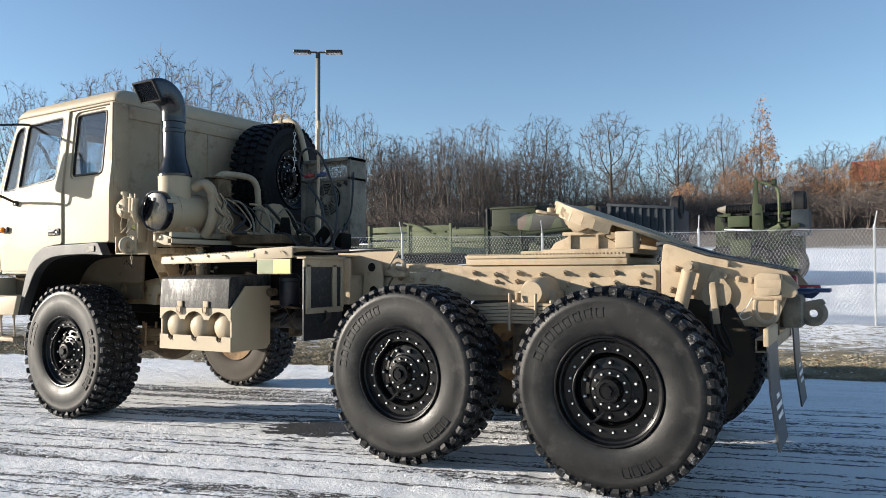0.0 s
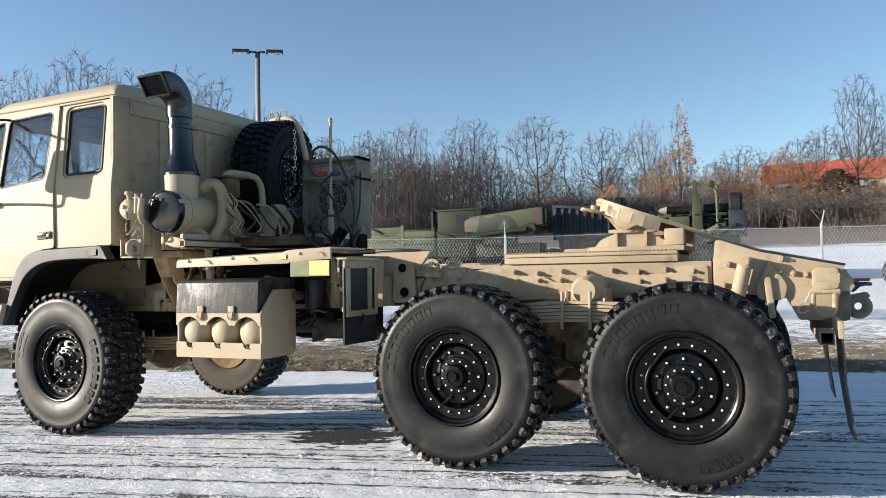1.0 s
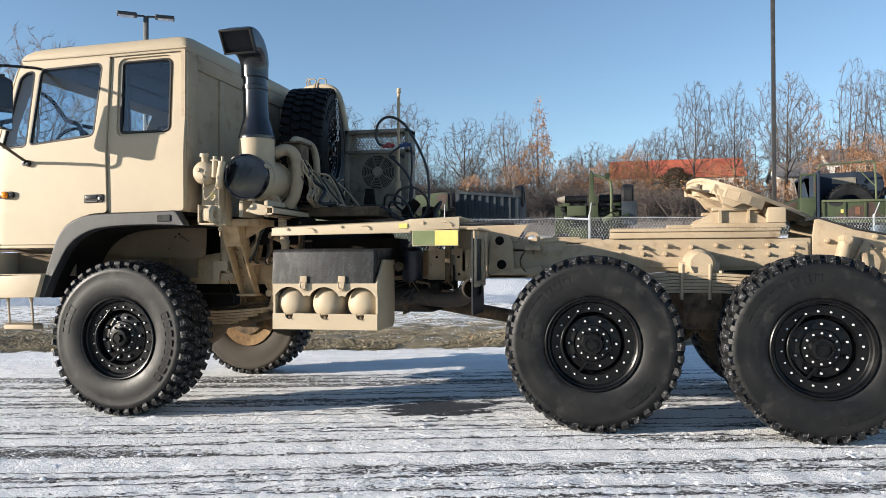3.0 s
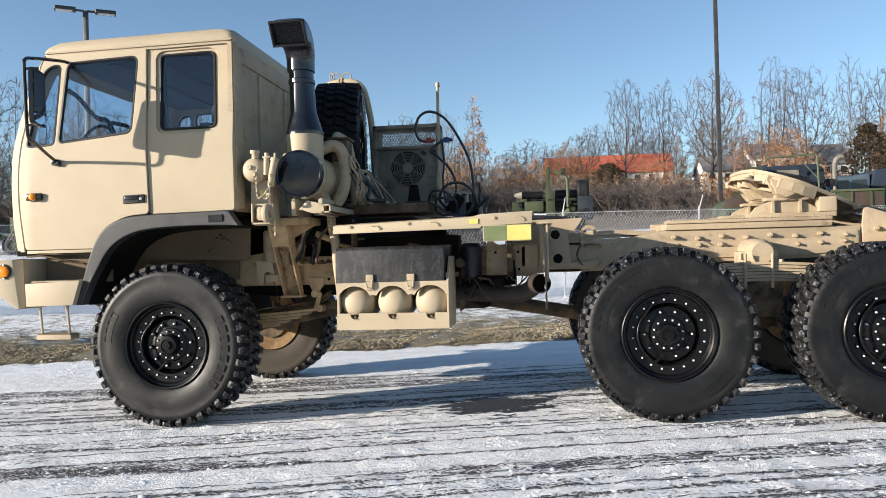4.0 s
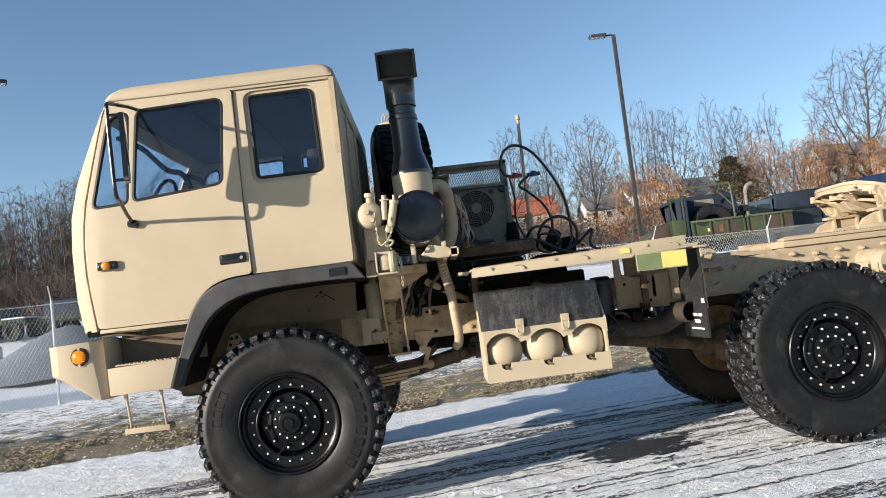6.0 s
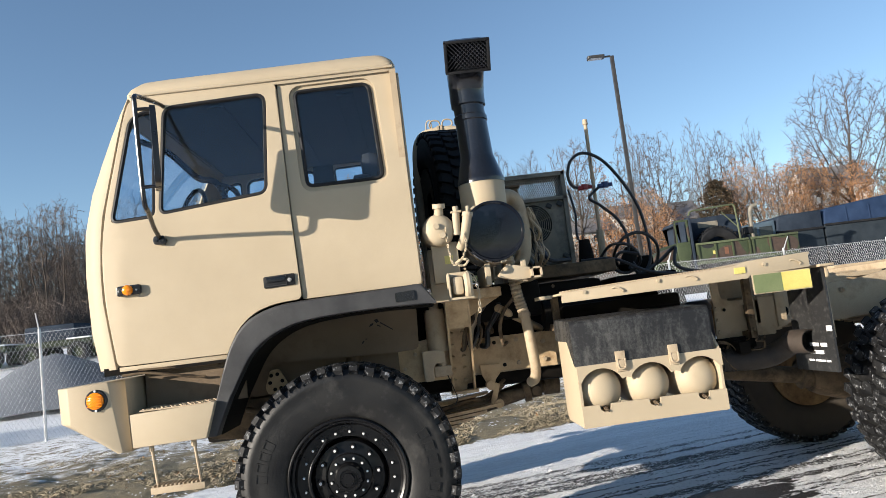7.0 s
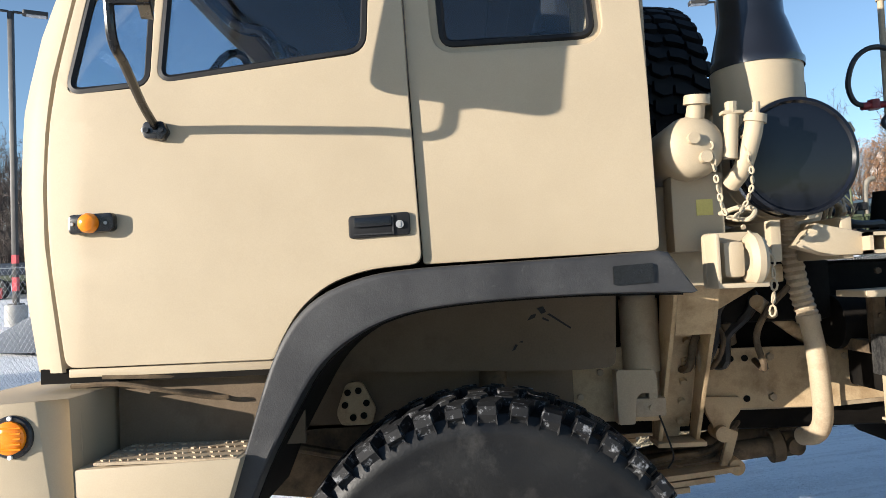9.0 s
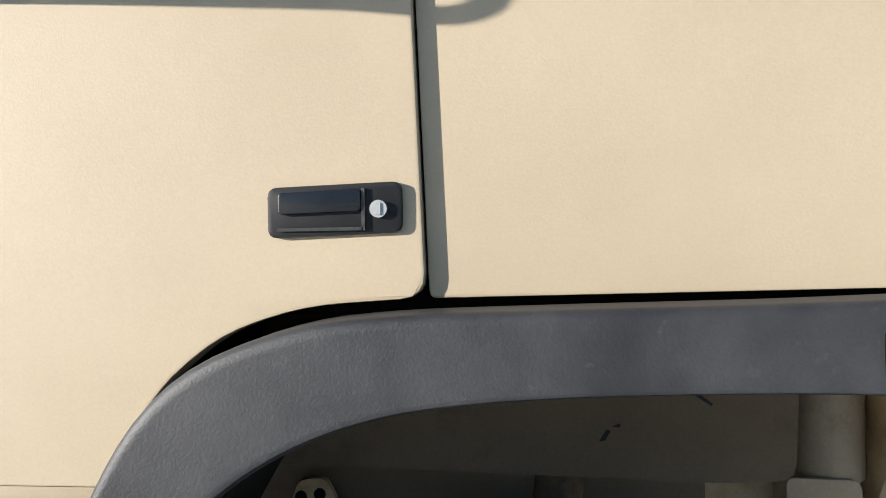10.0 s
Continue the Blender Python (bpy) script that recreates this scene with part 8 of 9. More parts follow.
        block(ob, "panel", rnd.choice((ARMY, ARMY_MID, YARD_BLACK, YARD_BLACK)), x, x + w, 21.50 + 0.2 * rnd.random(), 21.85, z, z + h, bev=0.008)
    block(ob, "bucket_arm", ARMY, 3.3, 4.2, 21.4, 21.6, 2.40, 2.52, bev=0.02, rot=(0, -24, 0))
    block(ob, "deck_rail", YARD_BLACK, 1.7, 4.3, 21.62, 21.7, 2.98, 3.06, bev=0.01)


loader()


def cargo_truck():
    y = 20.0
    g = height(10.5, y)
    ob = thing("cargo_truck", "green camouflaged army cargo truck with open bed", "truck", (10.5, y, g))
    block(ob, "chassis", YARD_BLACK, 8.6, 13.4, y + 0.5, y + 1.6, g + 0.8, g + 1.2)
    bm = B()
    prism(bm, [(8.50, 1.9), (8.52, 2.52), (8.70, 2.70), (9.3, 2.92), (9.3, 1.9)], y + 0.35, y + 1.8, bev=0.05)
    part("hood", bm, CAMO, ob)
    bm = B()
    prism(bm, [(8.30, 1.75), (8.40, 2.22), (8.60, 2.42), (9.15, 2.46), (9.32, 2.2), (9.30, 1.8), (9.22, 1.8), (9.16, 2.16), (9.02, 2.32), (8.66, 2.30), (8.46, 2.10), (8.38, 1.75)], y - 0.05, y + 0.4, bev=0.02)
    part("mudguard", bm, CAMO, ob)
    cab = block(ob, "cab", ARMY, 9.3, 9.42, y + 0.05, y + 2.1, 2.0, 3.0, bev=0.03)
    bm = B()
    solid(bm, 9.30, 9.76, y, y + 0.07, 1.95, 3.0, 0.03)
    for x0, x1, z0, z1 in ((9.30, 9.35, 3.0, 3.74), (9.70, 9.76, 3.0, 3.74), (9.351, 9.699, 3.68, 3.74)):
        solid(bm, x0, x1, y, y + 0.06, z0, z1, 0.008)
    part("door", bm, CAMO, cab)
    block(cab, "back", CANVAS, 9.78, 9.88, y, y + 2.1, 1.9, 3.80, bev=0.03)
    block(cab, "windscreen_post", YARD_BLACK, 9.27, 9.32, y + 0.02, y + 0.1, 3.0, 3.72, bev=0.01, rot=(0, 4, 0))
    bm = B()
    prism(bm, rounded([(9.60, 3.66), (9.66, 3.76), (9.95, 3.82), (11.70, 3.86), (11.93, 3.72), (11.98, 3.30), (11.98, 2.4), (9.89, 2.4), (9.89, 3.66)], [0.02, 0.04, 0.05, 0.12, 0.10, 0.05, 0.02, 0.02, 0.02], 4), y + 0.9, y + 2.1, bev=0.02)
    part("soft_top", bm, CANVAS, cab, "dark canvas soft top")
    block(cab, "rear_window", UNIT_GREY, 10.45, 11.15, y + 0.885, y + 0.898, 3.48, 3.68, bev=0.0)
    bm = B()
    tube(bm, [(9.82, y, 3.86), (9.92, y, 3.99), (10.3, y, 4.02), (11.25, y, 4.07), (11.39, y, 4.03), (11.42, y, 3.85), (11.45, y, 2.9)], 0.03, 6)
    rod(bm, (10.95, y + 0.02, 3.86), (11.42, y + 0.02, 3.32), 0.02, seg=6)
    part("bow_frame", bm, ARMY_PALE, ob)
    bm = B()
    rod(bm, (11.55, y + 0.15, 2.95), (11.72, y + 0.15, 3.25), 0.03, seg=8)
    solid(bm, 11.74, 12.02, y + 0.2, y + 0.5, 3.05, 3.28, 0.03)
    part("winch", bm, YARD_BLACK, ob)
    # spare wheel standing in the bed
    bm = B()
    spun(bm, [(0.46, -0.10), (0.54, -0.15), (0.70, -0.17), (0.78, -0.12), (0.78, 0.12), (0.70, 0.17), (0.54, 0.15), (0.46, 0.10)], (10.80, y + 0.35, 2.62), "y", 40, True)
    for k in range(36):
        a = 2 * math.pi * k / 36
        for dy in (-0.085, 0.085):
            solid(bm, 10.80 + 0.792 * math.cos(a) - 0.035, 10.80 + 0.792 * math.cos(a) + 0.035, y + 0.35 + dy - 0.07, y + 0.35 + dy + 0.07, 2.62 + 0.792 * math.sin(a) - 0.025, 2.62 + 0.792 * math.sin(a) + 0.025, 0.0, (0, -math.degrees(a) + 90, 0))
    part("spare_tyre", bm, YARD_BLACK, ob)
    bm = B()
    tube(bm, [(12.02, y + 0.3, 2.9), (12.02, y + 0.3, 3.55), (12.06, y + 0.3, 3.82), (12.15, y + 0.3, 3.95), (12.30, y + 0.3, 3.99)], 0.075, 10)
    part("exhaust_stack", bm, UNIT_GREY, ob)
    bed = block(ob, "bed", ARMY_MID, 9.9, 13.4, y, y + 2.3, 2.2, 2.3, bev=0.02)
    for n, (a, b) in enumerate(((9.92, 11.70), (11.78, 13.4))):
        block(bed, "side_board", CAMO, a, b, y, y + 0.06, 2.32, 2.90, bev=0.02)
        block(bed, "top_lip", ARMY_PALE, a, b, y - 0.05, y - 0.001, 2.84, 2.91, bev=0.005)
        for k in range(int((b - a) / 0.58) + 1):
            block(bed, "rib", ARMY_MID, a + 0.03 + 0.58 * k, a + 0.09 + 0.58 * k, y - 0.04, y - 0.002, 2.32, 2.83, bev=0.006)
        block(bed, "far_board", CAMO, a, b, y + 2.24, y + 2.3, 2.32, 2.90, bev=0.02)
    block(bed, "rust_patch", RUST, 10.86, 10.99, y - 0.006, y - 0.001, 2.45, 2.68, bev=0.0)
    block(bed, "reflector", YELLOW, 10.45, 10.57, y - 0.012, y - 0.006, 2.50, 2.61, bev=0.0)
    block(ob, "tool_box", ARMY_MID, 9.95, 10.6, y - 0.02, y + 0.3, 1.55, 1.95, bev=0.03)
    for x in (8.8, 11.4, 12.6):
        for yy in (y + 0.15, y + 2.0):
            yard_wheel(ob, x, yy, g + 0.55)


cargo_truck()


def canvas_truck(x0, x1, y, z0, z1, mat, label):
    g = height((x0 + x1) / 2, y)
    ob = thing("canvas_truck", label, "truck", ((x0 + x1) / 2, y, g), group="canvas-topped trucks in the yard")
    block(ob, "body", DARK_STEEL, x0, x1, y, y + 2.2, g + 0.8, z0 - 0.62, bev=0.04)
    bm = B()
    prism(bm, [(x0, z0 - 0.62), (x0 + 0.10, z0 - 0.08), (x0 + 0.25, z0), (x1, z1), (x1, z0 - 0.62)], y, y + 2.2, bev=0.04)
    cover = part("cover", bm, mat, ob)
    for k in range(1, int((x1 - x0) / 0.9)):
        x = x0 + 0.9 * k
        block(cover, "bow", mat, x - 0.025, x + 0.025, y - 0.02, y - 0.001, z0 - 0.60, z0 - 0.02, bev=0.008)
    block(ob, "rail", YARD_BLACK, x0, x1, y - 0.06, y - 0.022, z0 - 0.68, z0 - 0.60, bev=0.01)
    for x in (x0 + 0.8, x1 - 0.7):
        yard_wheel(ob, x, y + 0.1, g + 0.5, 0.5)
    return ob


black_truck = canvas_truck(14.3, 16.05, 23.0, 3.80, 3.84, CANVAS, "black canvas-topped truck with a grey-blue cab")
bm = B()
prism(bm, rounded([(12.75, 1.9), (12.85, 3.0), (13.05, 3.58), (14.28, 3.66), (14.28, 1.9)], [0.05, 0.1, 0.12, 0.05, 0.02], 4), 23.1, 25.1, bev=0.05)
cab = part("cab", bm, CAB_BLUE, black_truck, "grey-blue cab")
for x0, x1 in ((13.10, 13.55), (13.66, 14.16)):
    block(cab, "window", DARK_GLASS, x0, x1, 23.085, 23.098, 3.02, 3.46, bev=0.0)
block(black_truck, "mirror", YARD_BLACK, 13.0, 13.1, 22.85, 23.05, 3.0, 3.35, bev=0.02)
canvas_truck(16.12, 21.0, 23.0, 3.88, 4.38, CANVAS_BLUE, "dark blue canvas-topped truck parked in the snow")


def parked_row():
    rnd = random.Random(31)
    for i in range(6):
        x = -27 + 3.4 * i
        y = 27.5 + 0.3 * i + rnd.random()
        g = height(x, y)
        ob = thing("flatbed_trailer", "low dark green flatbed trailer loaded with covered gear", "trailer", (x, y, g), group="flatbed trailers in the yard")
        block(ob, "bed", ARMY, x, x + 3.2, y, y + 2.2, g + 0.75, g + 1.0)
        block(ob, "load", rnd.choice((ARMY, DARK_STEEL, CANVAS)), x + 0.3, x + 2.0 + rnd.random(), y + 0.2, y + 1.9, g + 1.0, g + 1.5 + 0.5 * rnd.random(), bev=0.12)
        block(ob, "snow_cover", SNOW, x + 2.1, x + 3.1, y + 0.1, y + 2.1, g + 1.0, g + 1.06, bev=0.02)
        for wx in (x + 0.6, x + 2.6):
            for wy in (y + 0.1, y + 2.0):
                yard_wheel(ob, wx, wy, g + 0.45, 0.45)


parked_row()
bm = B()
rod(bm, (-13.2, 18.4, 0.7), (-13.2, 18.4, 1.9), 0.03, seg=8)
solid(bm, -13.35, -13.05, 18.36, 18.40, 1.6, 1.9, 0.01)
mk = part("marker_post", bm, RED)
tagged(mk, "red marker post beside the lamp base", "post")

# ---------------------------------------------------------------- trees, brush, houses
BARK = surface("grey_bark", (0.05, 0.041, 0.034), (0.11, 0.09, 0.074), 1.5, 0.9, relief=0.2, vary=0.25)
TWIG = surface("twig_brown", (0.078, 0.060, 0.051), (0.140, 0.111, 0.093), 0.8, 0.9, relief=0, vary=0.2)
PALE_BARK = surface("pale_bark", (0.30, 0.28, 0.25), (0.45, 0.43, 0.40), 1.5, 0.8, relief=0.1)
RUSSET = surface("russet_leaves", (0.30, 0.13, 0.052), (0.56, 0.30, 0.14), 0.35, 0.85, relief=0, vary=0.25)
EVERGREEN = surface("cedar_needles", (0.042, 0.033, 0.018), (0.10, 0.068, 0.038), 0.6, 0.85, relief=0, vary=0.2)


class Wood:
    """Collects tapered limbs as plain lists."""
    def __init__(self):
        self.v, self.f = [], []

    def limb(self, p, q, r0, r1, sides=3):
        d = q - p
        if d.length < 1e-5:
            return
        u = d.orthogonal().normalized()
        w = d.normalized().cross(u)
        i = len(self.v)
        ring = [math.cos(2 * math.pi * k / sides) * u + math.sin(2 * math.pi * k / sides) * w for k in range(sides)]
        self.v += [p + r0 * c for c in ring]
        if r1 <= 0:
            self.v.append(q)
            self.f += [(i + k, i + (k + 1) % sides, i + sides) for k in range(sides)]
            return
        self.v += [q + r1 * c for c in ring]
        self.f += [(i + k, i + (k + 1) % sides, i + sides + (k + 1) % sides, i + sides + k) for k in range(sides)]


def skeleton_of(rs, targets, stems, first, step=0.60, kill=0.66, rise=0.16):
    """Limbs that reach step by step for points strewn through a crown: places and parents."""
    nodes, parent = [], []
    for sx, sy in stems:
        x, y, n = sx, sy, max(3, int(first / 0.9))
        lean = rs.normal(0, 0.06, 2)
        for i in range(n + 1):
            parent.append(len(nodes) - 1 if i else -1)
            nodes.append((x, y, -0.6 + (first + 0.6) * i / n))
            x, y = x + lean[0] + rs.normal(0, 0.07), y + lean[1] + rs.normal(0, 0.07)
    nodes = [np.array(p) for p in nodes]
    left = targets.copy()
    at = np.array(nodes)
    far = np.linalg.norm(left[:, None, :] - at[None], axis=2)
    best, best_d = far.argmin(1), far.min(1)
    grown_from = [0] * len(nodes)
    for turn in range(70):
        if not len(left):
            break
        pull = {}
        way = (left - np.array(nodes)[best]) / np.maximum(best_d, 1e-6)[:, None]
        for i, w in zip(best, way):
            pull[i] = pull.get(i, 0) + w
        fresh = []
        for i, w in pull.items():
            if grown_from[i] >= 3:
                continue
            d = w / max(np.linalg.norm(w), 1e-6) + np.array((0, 0, rise)) + rs.normal(0, 0.11, 3)
            if parent[i] >= 0:
                back = nodes[i] - nodes[parent[i]]
                d = d + 0.8 * back / max(np.linalg.norm(back), 1e-6)
            grown_from[i] += 1
            grown_from.append(0)
            fresh.append(len(nodes))
            parent.append(i)
            nodes.append(nodes[i] + step * d / np.linalg.norm(d))
        if not fresh:
            break
        at = np.array([nodes[k] for k in fresh])
        far = np.linalg.norm(left[:, None, :] - at[None], axis=2)
        k, d = far.argmin(1), far.min(1)
        closer = d < best_d
        best[closer], best_d[closer] = np.array(fresh)[k[closer]], d[closer]
        stay = best_d > kill
        left, best, best_d = left[stay], best[stay], best_d[stay]
    return nodes, parent


CROWNS = {   # middle height, half height, half width, points, bare trunk, stems
    "elm": (12.4, 7.6, 5.8, 1100, 4.4, 1), "oak": (11.8, 8.2, 7.6, 1500, 3.4, 1), "birch": (12.0, 8.0, 2.9, 520, 4.0, 1), "thicket": (10.8, 8.8, 4.8, 1000, 2.4, 6),
    "russet": (10.5, 9.5, 4.6, 1000, 2.2, 1), "scrub": (10.5, 9.5, 8.6, 700, 1.6, 2)}


def tree_model(seed, kind):
    """A tree 20 m tall at the origin: trunk and limbs, twigs, and leaves where it keeps them."""
    rnd, rs = random.Random(seed), np.random.RandomState(seed)
    wood, twig, leaf = Wood(), Wood(), Wood()

    def put_leaf(p, size):
        u = Vector((rnd.gauss(0, 1), rnd.gauss(0, 1), rnd.gauss(0, 1))).normalized()
        w = u.orthogonal().normalized()
        i = len(leaf.v)
        leaf.v += [p - u * size, p + w * size * 0.6, p + u * size, p - w * size * 0.6]
        leaf.f.append((i, i + 1, i + 2, i + 3))

    if kind == "cedar":
        wood.limb(Vector((0, 0, 0)), Vector((0, 0, 19)), 0.3, 0.03, 5)
        for k in range(1700):
            t = rnd.random() ** 0.8
            h = 1.0 + 18.5 * t
            rad = 6.2 * (1 - t) ** 0.55 * (0.45 + 0.65 * rnd.random()) * (1 + 0.22 * math.sin(5 * t * 6.28 + 2)) + 0.2
            a = rnd.random() * 6.283
            for j in range(3):
                put_leaf(Vector((rad * math.cos(a) + rnd.gauss(0, 0.3), rad * math.sin(a) + rnd.gauss(0, 0.3), h + rnd.gauss(0, 0.3))), rnd.uniform(0.15, 0.40))
        return wood, twig, leaf
    mid, tall, wide, count, first, stems = CROWNS[kind]
    targets = []
    while len(targets) < count:
        p = rs.uniform(-1, 1, 3)
        r = np.linalg.norm(p)
        lump = 0.20 * noise.noise((p[0] * 2.2 + seed, p[1] * 2.2, p[2] * 2.2))
        if kind == "russet":
            t = (p[2] + 1) / 2
            if math.hypot(p[0], p[1]) > (1 - t) ** 0.8 * (1 + lump) + 0.06:
                continue
        elif r > 0.93 + lump * 1.6 or rs.random_sample() > 0.3 + 0.9 * r:
            continue
        targets.append((p[0] * wide, p[1] * wide, mid + p[2] * tall))
    spots = [(0.0, 0.0)] if stems == 1 else [(rs.uniform(-0.55, 0.55) * wide, rs.uniform(-0.55, 0.55) * wide) for _ in range(stems)]
    nodes, parent = skeleton_of(rs, np.array(targets), spots, first, rise=0.35 if kind in ("birch", "russet", "thicket") else 0.16)
    # thickness from the twigs they carry
    area = [0.0] * len(nodes)
    for i in range(len(nodes) - 1, -1, -1):
        area[i] = max(area[i], 1.0)
        if parent[i] >= 0:
            area[parent[i]] += area[i]
    top = max(area)
    thick = 0.33 if kind == "oak" else 0.16 if kind in ("birch", "thicket") else 0.27
    size = [max(0.021, thick * (a / top) ** (1 / 2.0)) for a in area]
    zmax = max(n[2] for n in nodes) + 0.7
    k = 20.0 / zmax
    at = [Vector(n) * k for n in nodes]
    pool = []
    for i, j in enumerate(parent):
        if j < 0:
            continue
        r0 = min(size[j], size[i] * 1.7)
        (wood if size[i] > 0.075 else twig).limb(at[j], at[i], r0, size[i], 6 if size[i] > 0.14 else 4 if size[i] > 0.06 else 3)
        if size[i] < 0.065:
            pool.append(at[i])
            d = (at[i] - at[j]).normalized()
            for _ in range(3 if size[i] < 0.03 else 2):
                q = at[i].lerp(at[j], rnd.random()) + (d * 0.9 + Vector((rnd.gauss(0, 0.5), rnd.gauss(0, 0.5), 0.25 + rnd.gauss(0, 0.4)))).normalized() * rnd.uniform(0.5, 1.3)
                twig.limb(at[i].lerp(at[j], 0.3), q, 0.021, 0.0, 3)
                pool.append(q)
    if kind in ("russet", "scrub"):
        for _ in range(4200 if kind == "russet" else 6500):
            p = rnd.choice(pool)
            if noise.noise((p.x * 0.3, p.y * 0.3, p.z * 0.25)) < (0.0 if kind == "russet" else -0.25):
                continue
            put_leaf(p + Vector((rnd.gauss(0, 0.3), rnd.gauss(0, 0.3), rnd.gauss(0, 0.3))), rnd.uniform(0.10, 0.25))
    return wood, twig, leaf


def raw_mesh(name, wood, mat):
    me = bpy.data.meshes.new(name)
    me.from_pydata(wood.v, [], wood.f)
    me.polygons.foreach_set("use_smooth", [True] * len(wood.f))
    me.materials.append(mat)
    return me


MODELS = {}
for nm, seed, kind in (("elm_a", 3, "elm"), ("elm_b", 14, "elm"), ("elm_c", 61, "elm"), ("elm_d", 33, "elm"), ("oak_a", 5, "oak"), ("oak_b", 27, "oak"), ("birch_a", 8, "birch"), ("birch_b", 18, "birch"), ("thicket_a", 21, "thicket"), ("thicket_b", 24, "thicket"), ("russet_a", 11, "russet"), ("russet_b", 19, "russet"), ("cedar_a", 2, "cedar"), ("scrub_a", 41, "scrub"), ("scrub_b", 52, "scrub")):
    wood, twig, leaf = tree_model(seed, kind)
    MODELS[nm] = (raw_mesh("trunk", wood, PALE_BARK if kind == "birch" else BARK), raw_mesh("crown", twig, TWIG) if twig.f else None, raw_mesh("leaves", leaf, EVERGREEN if kind == "cedar" else RUSSET) if leaf.f else None)
TREE_WORDS = {"elm": "bare grey-brown winter tree with fine twigs", "oak": "wide bare winter tree with crooked limbs", "birch": "slim pale-barked bare tree", "thicket": "clump of slender bare stems with brown twigs", "russet": "tree keeping rust-brown dry leaves", "scrub": "low spreading oak full of rust-brown dry leaves", "cedar": "dark evergreen cedar with dense needles"}
TREE_WIDTH = {"elm": 11.5, "oak": 15.5, "birch": 6.0, "thicket": 10.5, "russet": 9.5, "scrub": 17.5, "cedar": 10.0}


def plant(model, x, y, tall, turn, wide=1.0, group=""):
    word = model.split("_")[0]
    z = height(x, y)
    t = thing("tree", TREE_WORDS[word], "tree", group=group)
    s = tall / 20.0
    t.matrix_basis = Matrix.LocRotScale((x, y, z - 0.1), Euler((0, 0, turn)), (s * wide, s * wide, s))
    for nm, me in zip(("trunk", "crown", "leaves"), MODELS[model]):
        if me:
            o = new(nm, me)
            o.parent = t
    return t


def crowned(model, x, y, top, width, group):
    """A tree whose top and spread are known."""
    tall = top - height(x, y)
    plant(model, x, y, tall, rnd.random() * 6.3, max(0.6, width / (TREE_WIDTH[model.split("_")[0]] * tall / 20.0)), group)


rnd = random.Random(77)
# trees that stand out on the far slope: place along it, height of the top, spread
for m, x, top, w in (("thicket_a", -80, 30.9, 15), ("thicket_b", -68, 30.9, 11), ("elm_b", -59, 32.1, 10), ("oak_a", -47.5, 31.5, 15), ("elm_a", -33.5, 30.0, 14), ("elm_c", -21.8, 27.0, 10), ("elm_d", -14.5, 27.1, 8),
                     ("russet_a", -8.8, 29.6, 8.5), ("elm_c", 0.5, 21.6, 10), ("elm_b", 10, 22.6, 8), ("elm_a", 17.4, 31.2, 8.0), ("elm_d", 24, 30.9, 7.5), ("elm_c", 31.5, 32.2, 12), ("thicket_b", 41.9, 34.0, 6.0), ("oak_b", 46.8, 32.3, 8),
                     ("birch_b", 53.6, 33.5, 6), ("elm_a", 59.5, 31.4, 8.5), ("birch_a", 65.5, 33.0, 6), ("oak_a", 81, 39.2, 21), ("elm_b", 98, 34, 13), ("elm_d", 108, 32, 12)):
    crowned(m, x, 125 + rnd.uniform(-2, 2), top, w, "trees on the far slope")
# russet trees and dark evergreens in front of the houses
for m, x, top, w in (("scrub_a", -20, 16.0, 7), ("scrub_b", -13, 18.5, 7), ("scrub_a", -3.5, 18.5, 8), ("scrub_b", 2.5, 18.2, 7), ("scrub_b", 7.5, 20.5, 7), ("scrub_a", -30, 14.5, 7), ("cedar_a", 14.6, 16.2, 7.5), ("scrub_b", 11.5, 15.5, 6), ("russet_b", 26.5, 21.0, 6), ("scrub_a", 21.5, 17, 7),
                     ("russet_a", 36.5, 25.5, 6.0), ("scrub_a", 42.5, 21.0, 9), ("scrub_b", 47.5, 17.5, 8), ("cedar_a", 55.5, 20.5, 7.5), ("scrub_b", 62.5, 25.0, 11), ("scrub_a", 69.0, 22.5, 9), ("scrub_b", 76, 24.5, 8), ("scrub_a", 84, 22, 9), ("russet_b", 72.5, 26.5, 7), ("scrub_b", 93, 23, 10), ("scrub_a", 104, 23, 11)):
    crowned(m, x * 0.95, 117 + rnd.uniform(-2, 3), top - 0.6, w, "russet-leaved trees")
# nearer wood on the side the truck faces
for m, x, top, w in (("oak_b", -106, 31.1, 11), ("elm_a", -94.5, 30.9, 12), ("elm_c", -85, 30.6, 9), ("elm_b", -77, 32.6, 10), ("oak_a", -67.5, 28.5, 13), ("oak_b", -55.3, 25.9, 12.5), ("thicket_a", -46.4, 20.7, 5), ("elm_d", -42, 19.3, 5.5), ("thicket_b", -37.7, 16.4, 7), ("oak_b", -34, 16.0, 6), ("thicket_a", -31, 16.6, 5.5), ("elm_c", -28.5, 14.5, 5)):
    crowned(m, x, 62 + rnd.uniform(-1.5, 1.5), top, w, "trees beside the yard")
# slender growth that fills both woods
for i in range(26):
    x = -112 + 62 * (i + rnd.random()) / 26
    crowned(rnd.choice(("thicket_a", "thicket_b", "elm_d")), x, 132 + rnd.uniform(-3, 22), rnd.uniform(24, 29.5), rnd.uniform(9, 13), "trees on the far slope")
for i in range(22):
    x = -50 + 56 * (i + rnd.random()) / 22
    crowned(rnd.choice(("thicket_a", "elm_b", "elm_d", "birch_b")), x, 138 + rnd.uniform(-3, 22), rnd.uniform(19, 25), rnd.uniform(7, 11), "trees on the far slope")
